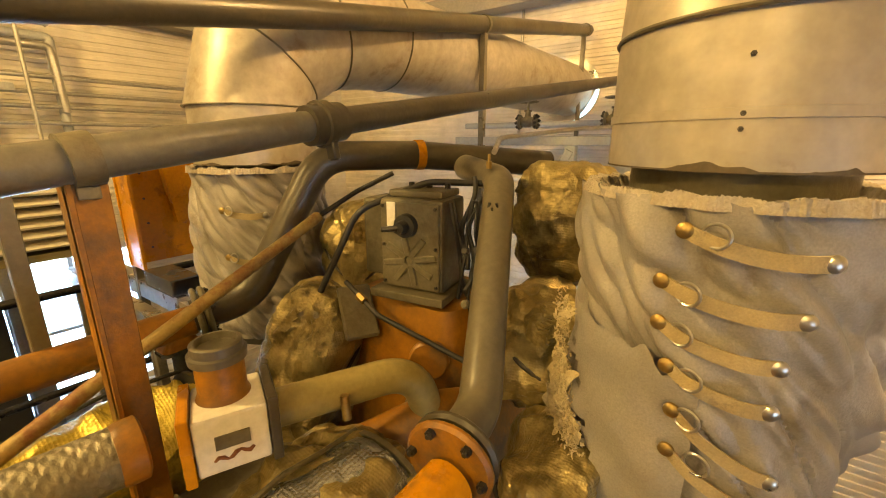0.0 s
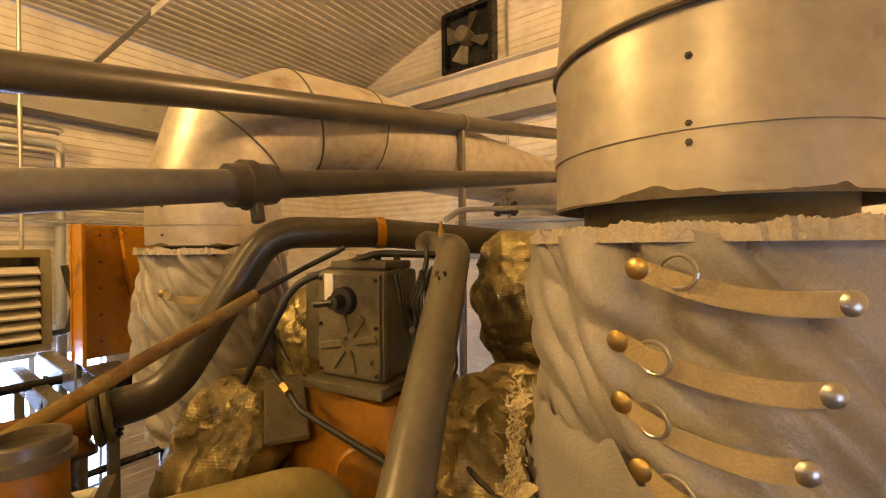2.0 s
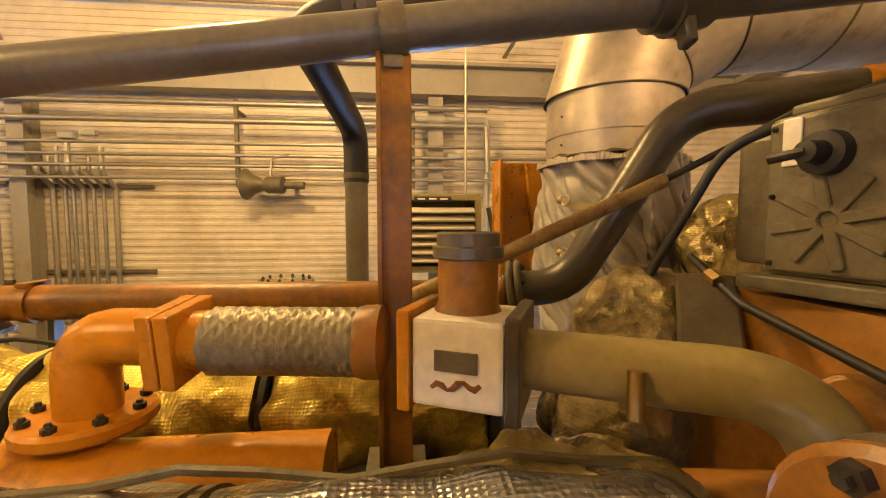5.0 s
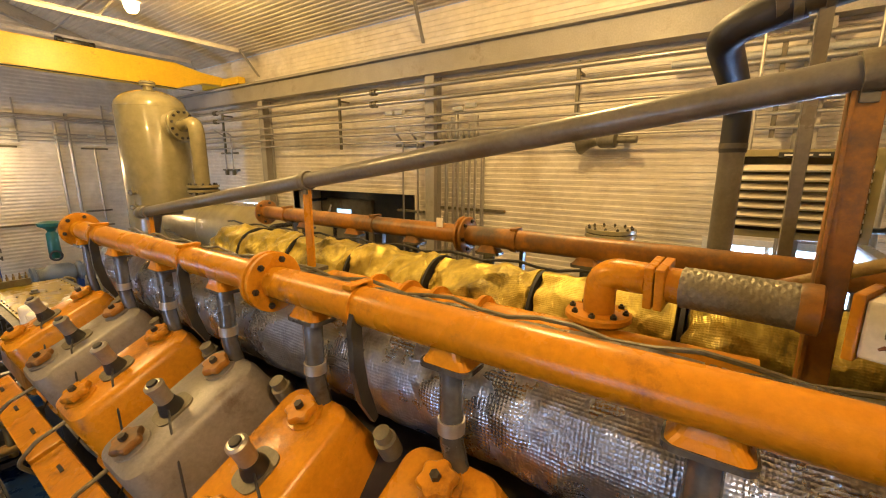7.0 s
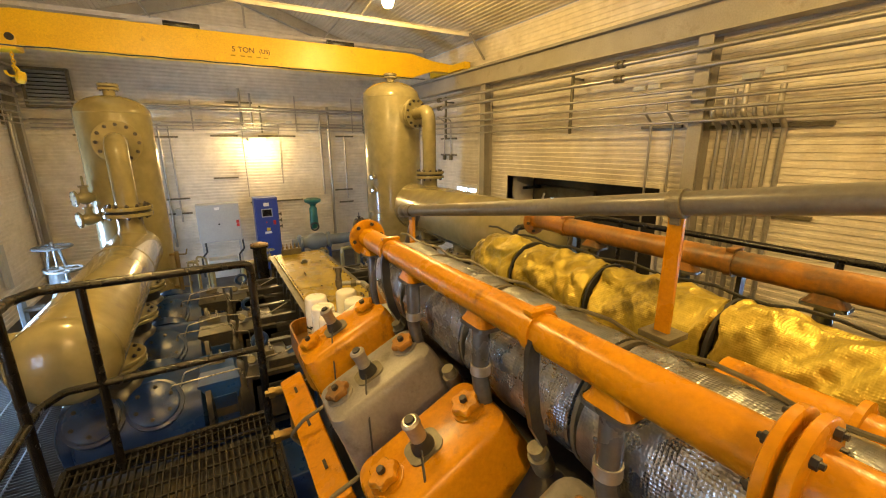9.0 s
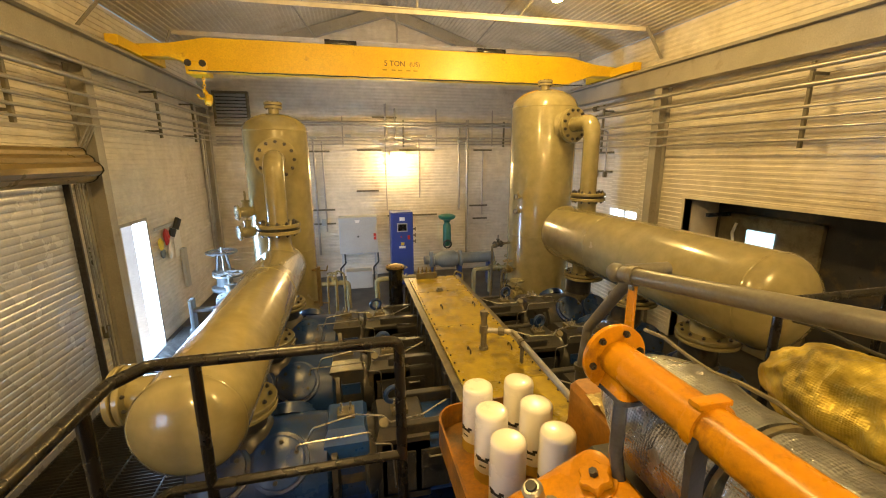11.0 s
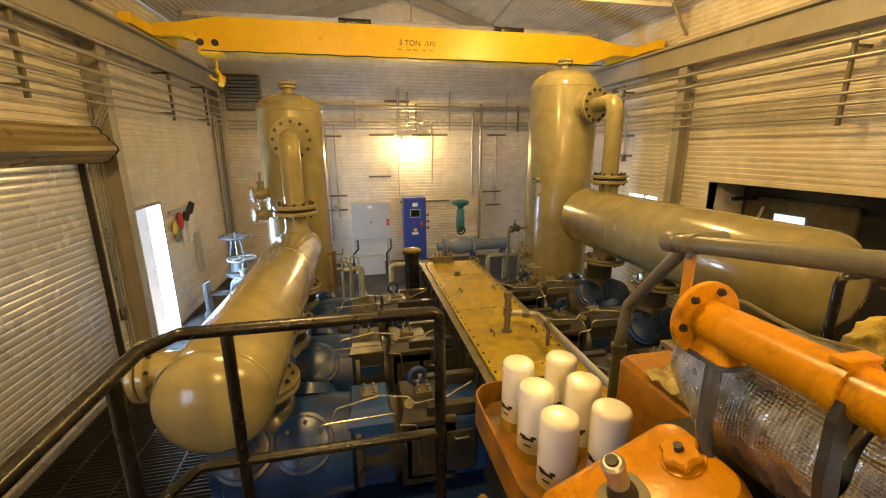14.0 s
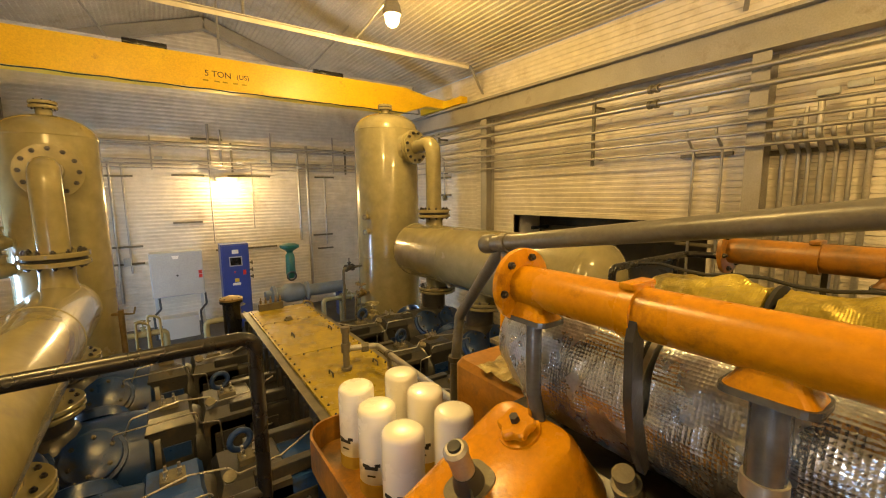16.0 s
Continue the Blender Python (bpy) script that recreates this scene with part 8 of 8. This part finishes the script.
for dz, hgt, dx in ((0.0, 0.006, 0), (0.074, 0.006, 0)):
    box(bm, (-2.2, 0.79, 2.345 + dz), (0.3, 0.13, hgt), 0.001)
for dy in (-0.062, 0.062):
    box(bm, (-2.2, 0.79 + dy, 2.382), (0.3, 0.006, 0.068), 0.001)
part("tube", bm, M_RISER, bt, "", False)
tl = run("wall_tube", [(XW + 0.2, -0.6, 3.86), (XW + 0.2, 1.12, 3.86), (XW + 0.2, 1.12, 1.2)], 0.035, "grey tube turning down the west wall", "wall tubes", 0.03, M_CABINET, "pipe")

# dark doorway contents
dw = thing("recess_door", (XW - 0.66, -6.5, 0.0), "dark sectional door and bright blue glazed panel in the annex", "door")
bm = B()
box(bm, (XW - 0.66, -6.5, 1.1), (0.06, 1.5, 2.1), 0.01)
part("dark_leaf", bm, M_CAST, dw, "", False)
bm = B()
box(bm, (XW - 0.45, -7.1, 2.12), (0.5, 0.06, 0.06), 0.01)
part("arm", bm, M_BLACK, dw, "", False)
# the pane itself emits the blue daylight; the leaf behind it is solid
M_SKYPANE = glow("daylit_pane", (0.55, 0.85, 1.0), 1.6)
bm = B()
box(bm, (XW - 0.62, -6.55, 1.8), (0.02, 0.42, 0.26), 0.005)
part("daylit_pane", bm, M_SKYPANE, dw, "bright blue glazed pane, glowing in place of daylight behind it", False)
bm = B()
tube(bm, [(XW - 0.62, -6.95, 2.0), (XW - 0.56, -6.95, 1.85), (XW - 0.6, -6.95, 1.7)], 0.02, 0.04, 8)
part("pull", bm, M_WHITE, dw)

# ---- north gable ----
fan = thing("exhaust_fan", (-2.48, YN - 0.08, 5.05), "black wall fan with four blades in a square frame", "fan")
bm = B()
for p, s in (((-2.8, 5.38), (0.05, 0.72)), ((-2.16, 5.38), (0.05, 0.72)), ((-2.48, 5.72), (0.6, 0.05)), ((-2.48, 5.04), (0.6, 0.05))):
    box(bm, (p[0], YN - 0.09, p[1]), (s[0], 0.14, s[1]), 0.005)
part("frame", bm, M_BLACK, fan, "", False)
bm = B()
box(bm, (-2.48, YN - 0.03, 5.38), (0.6, 0.02, 0.64))
part("backing", bm, M_DARK, fan, "", False)
bm = B()
rev(bm, (-2.48, YN - 0.28, 5.38), (0, 1, 0), [(0, 0.07), (0.02, 0.09), (0.2, 0.09)], 16)
part("motor", bm, M_CAST, fan)
for k in range(4):
    a = math.pi / 2 * k + 0.3
    bm = B()
    m = pose(-2.48, YN - 0.14, 5.38) @ pose(0, 0, 0, 0, math.degrees(a), 0)
    loft(bm, [[m @ Vector((u, v_, w_)) for u, v_, w_ in ((0.07, -0.02 + d, -0.03), (0.28, -0.05 + d, -0.1), (0.3, 0.05 + d, 0.08), (0.07, 0.02 + d, 0.03))] for d in (0, 0.006)])
    part("blade", bm, M_CAST, fan, "", False)
for x, z0, z1 in ((-2.02, 3.0, 5.9), (-2.62, 3.4, 4.3)):
    run("conduit", [(x, YN - 0.022, z0), (x, YN - 0.022, z1)], 0.016, "conduit up the gable wall", "gable conduits")
cv = thing("flue_collar", (-1.47, YN - 0.04, 3.54), "steel ring with a glowing daylight crescent where the duct meets the wall", "collar")
bm = B()
rev(bm, (-1.47, YN - 0.06, 3.54), (0, 1, 0), [(0, 0.25), (0, 0.3), (0.03, 0.3), (0.03, 0.25)], 36)
part("ring", bm, M_STEEL, cv)
# emissive crescent in place of daylight round the duct; the wall has no hole
bm = B()
out_, in_ = [], []
for k in range(17):
    a = radians(-75 + 90 * k / 16)
    wd = 0.05 * math.sin(math.pi * k / 16) + 0.002
    out_.append(Vector((-1.47 + 0.3 * math.cos(a), 0, 3.54 + 0.3 * math.sin(a))))
    in_.append(Vector((-1.47 + (0.3 - wd) * math.cos(a), 0, 3.54 + (0.3 - wd) * math.sin(a))))
loft(bm, [[p + Vector((0, YN - d, 0)) for p in out_ + in_[::-1]] for d in (0.064, 0.068)])
part("daylight_gap", bm, glow("gap_daylight_glow", (0.55, 0.85, 1.0), 2.5), cv, "glowing crescent standing in for daylight through a gap", False)
for z in (3.05, 3.2):
    t = run("cable_tray", [(-2.4, YN - 0.5, z), (0.6, YN - 0.5, z)], 0.03, "grey pipe on the steel frame by the gable", "gable pipes", 0.0, M_CABINET, "pipe")
sf = thing("pipe_rack", (-0.6, 2.6, 0), "grey welded pipe rack behind the engine", "rack")
for p, q in (((-1.5, 2.3, 3.05), (0.3, 2.3, 3.05)), ((-0.75, 2.3, 0), (-0.75, 2.3, 3.05)), ((-0.2, 2.3, 0), (-0.2, 2.3, 3.05)), ((-0.95, 2.3, 2.6), (-0.75, 2.3, 3.0)), ((-1.5, 2.3, 2.9), (0.3, 2.3, 2.9)), ((-0.4, 2.3, 2.7), (-0.4, 2.3, 3.05))):
    bm = B()
    bar(bm, p, q, 0.06, 0.05, 0.004)
    part("member", bm, M_CABINET, sf, "", False)
for x in (-0.95, -0.5, -0.1):
    valve("small dark valve on the rear support frame", (x, 2.15, 3.15), (1, 0, 0), 0.07, M_CAST, True, "rear frame valves")
run("cable", [(-0.55, 1.03, 3.02), (-0.62, 1.2, 3.06), (-0.5, 1.7, 3.1), (-0.45, 2.3, 3.12)], 0.008, "thin conduit from the intake pipe to the rear frame", "rear cables", 0.08)
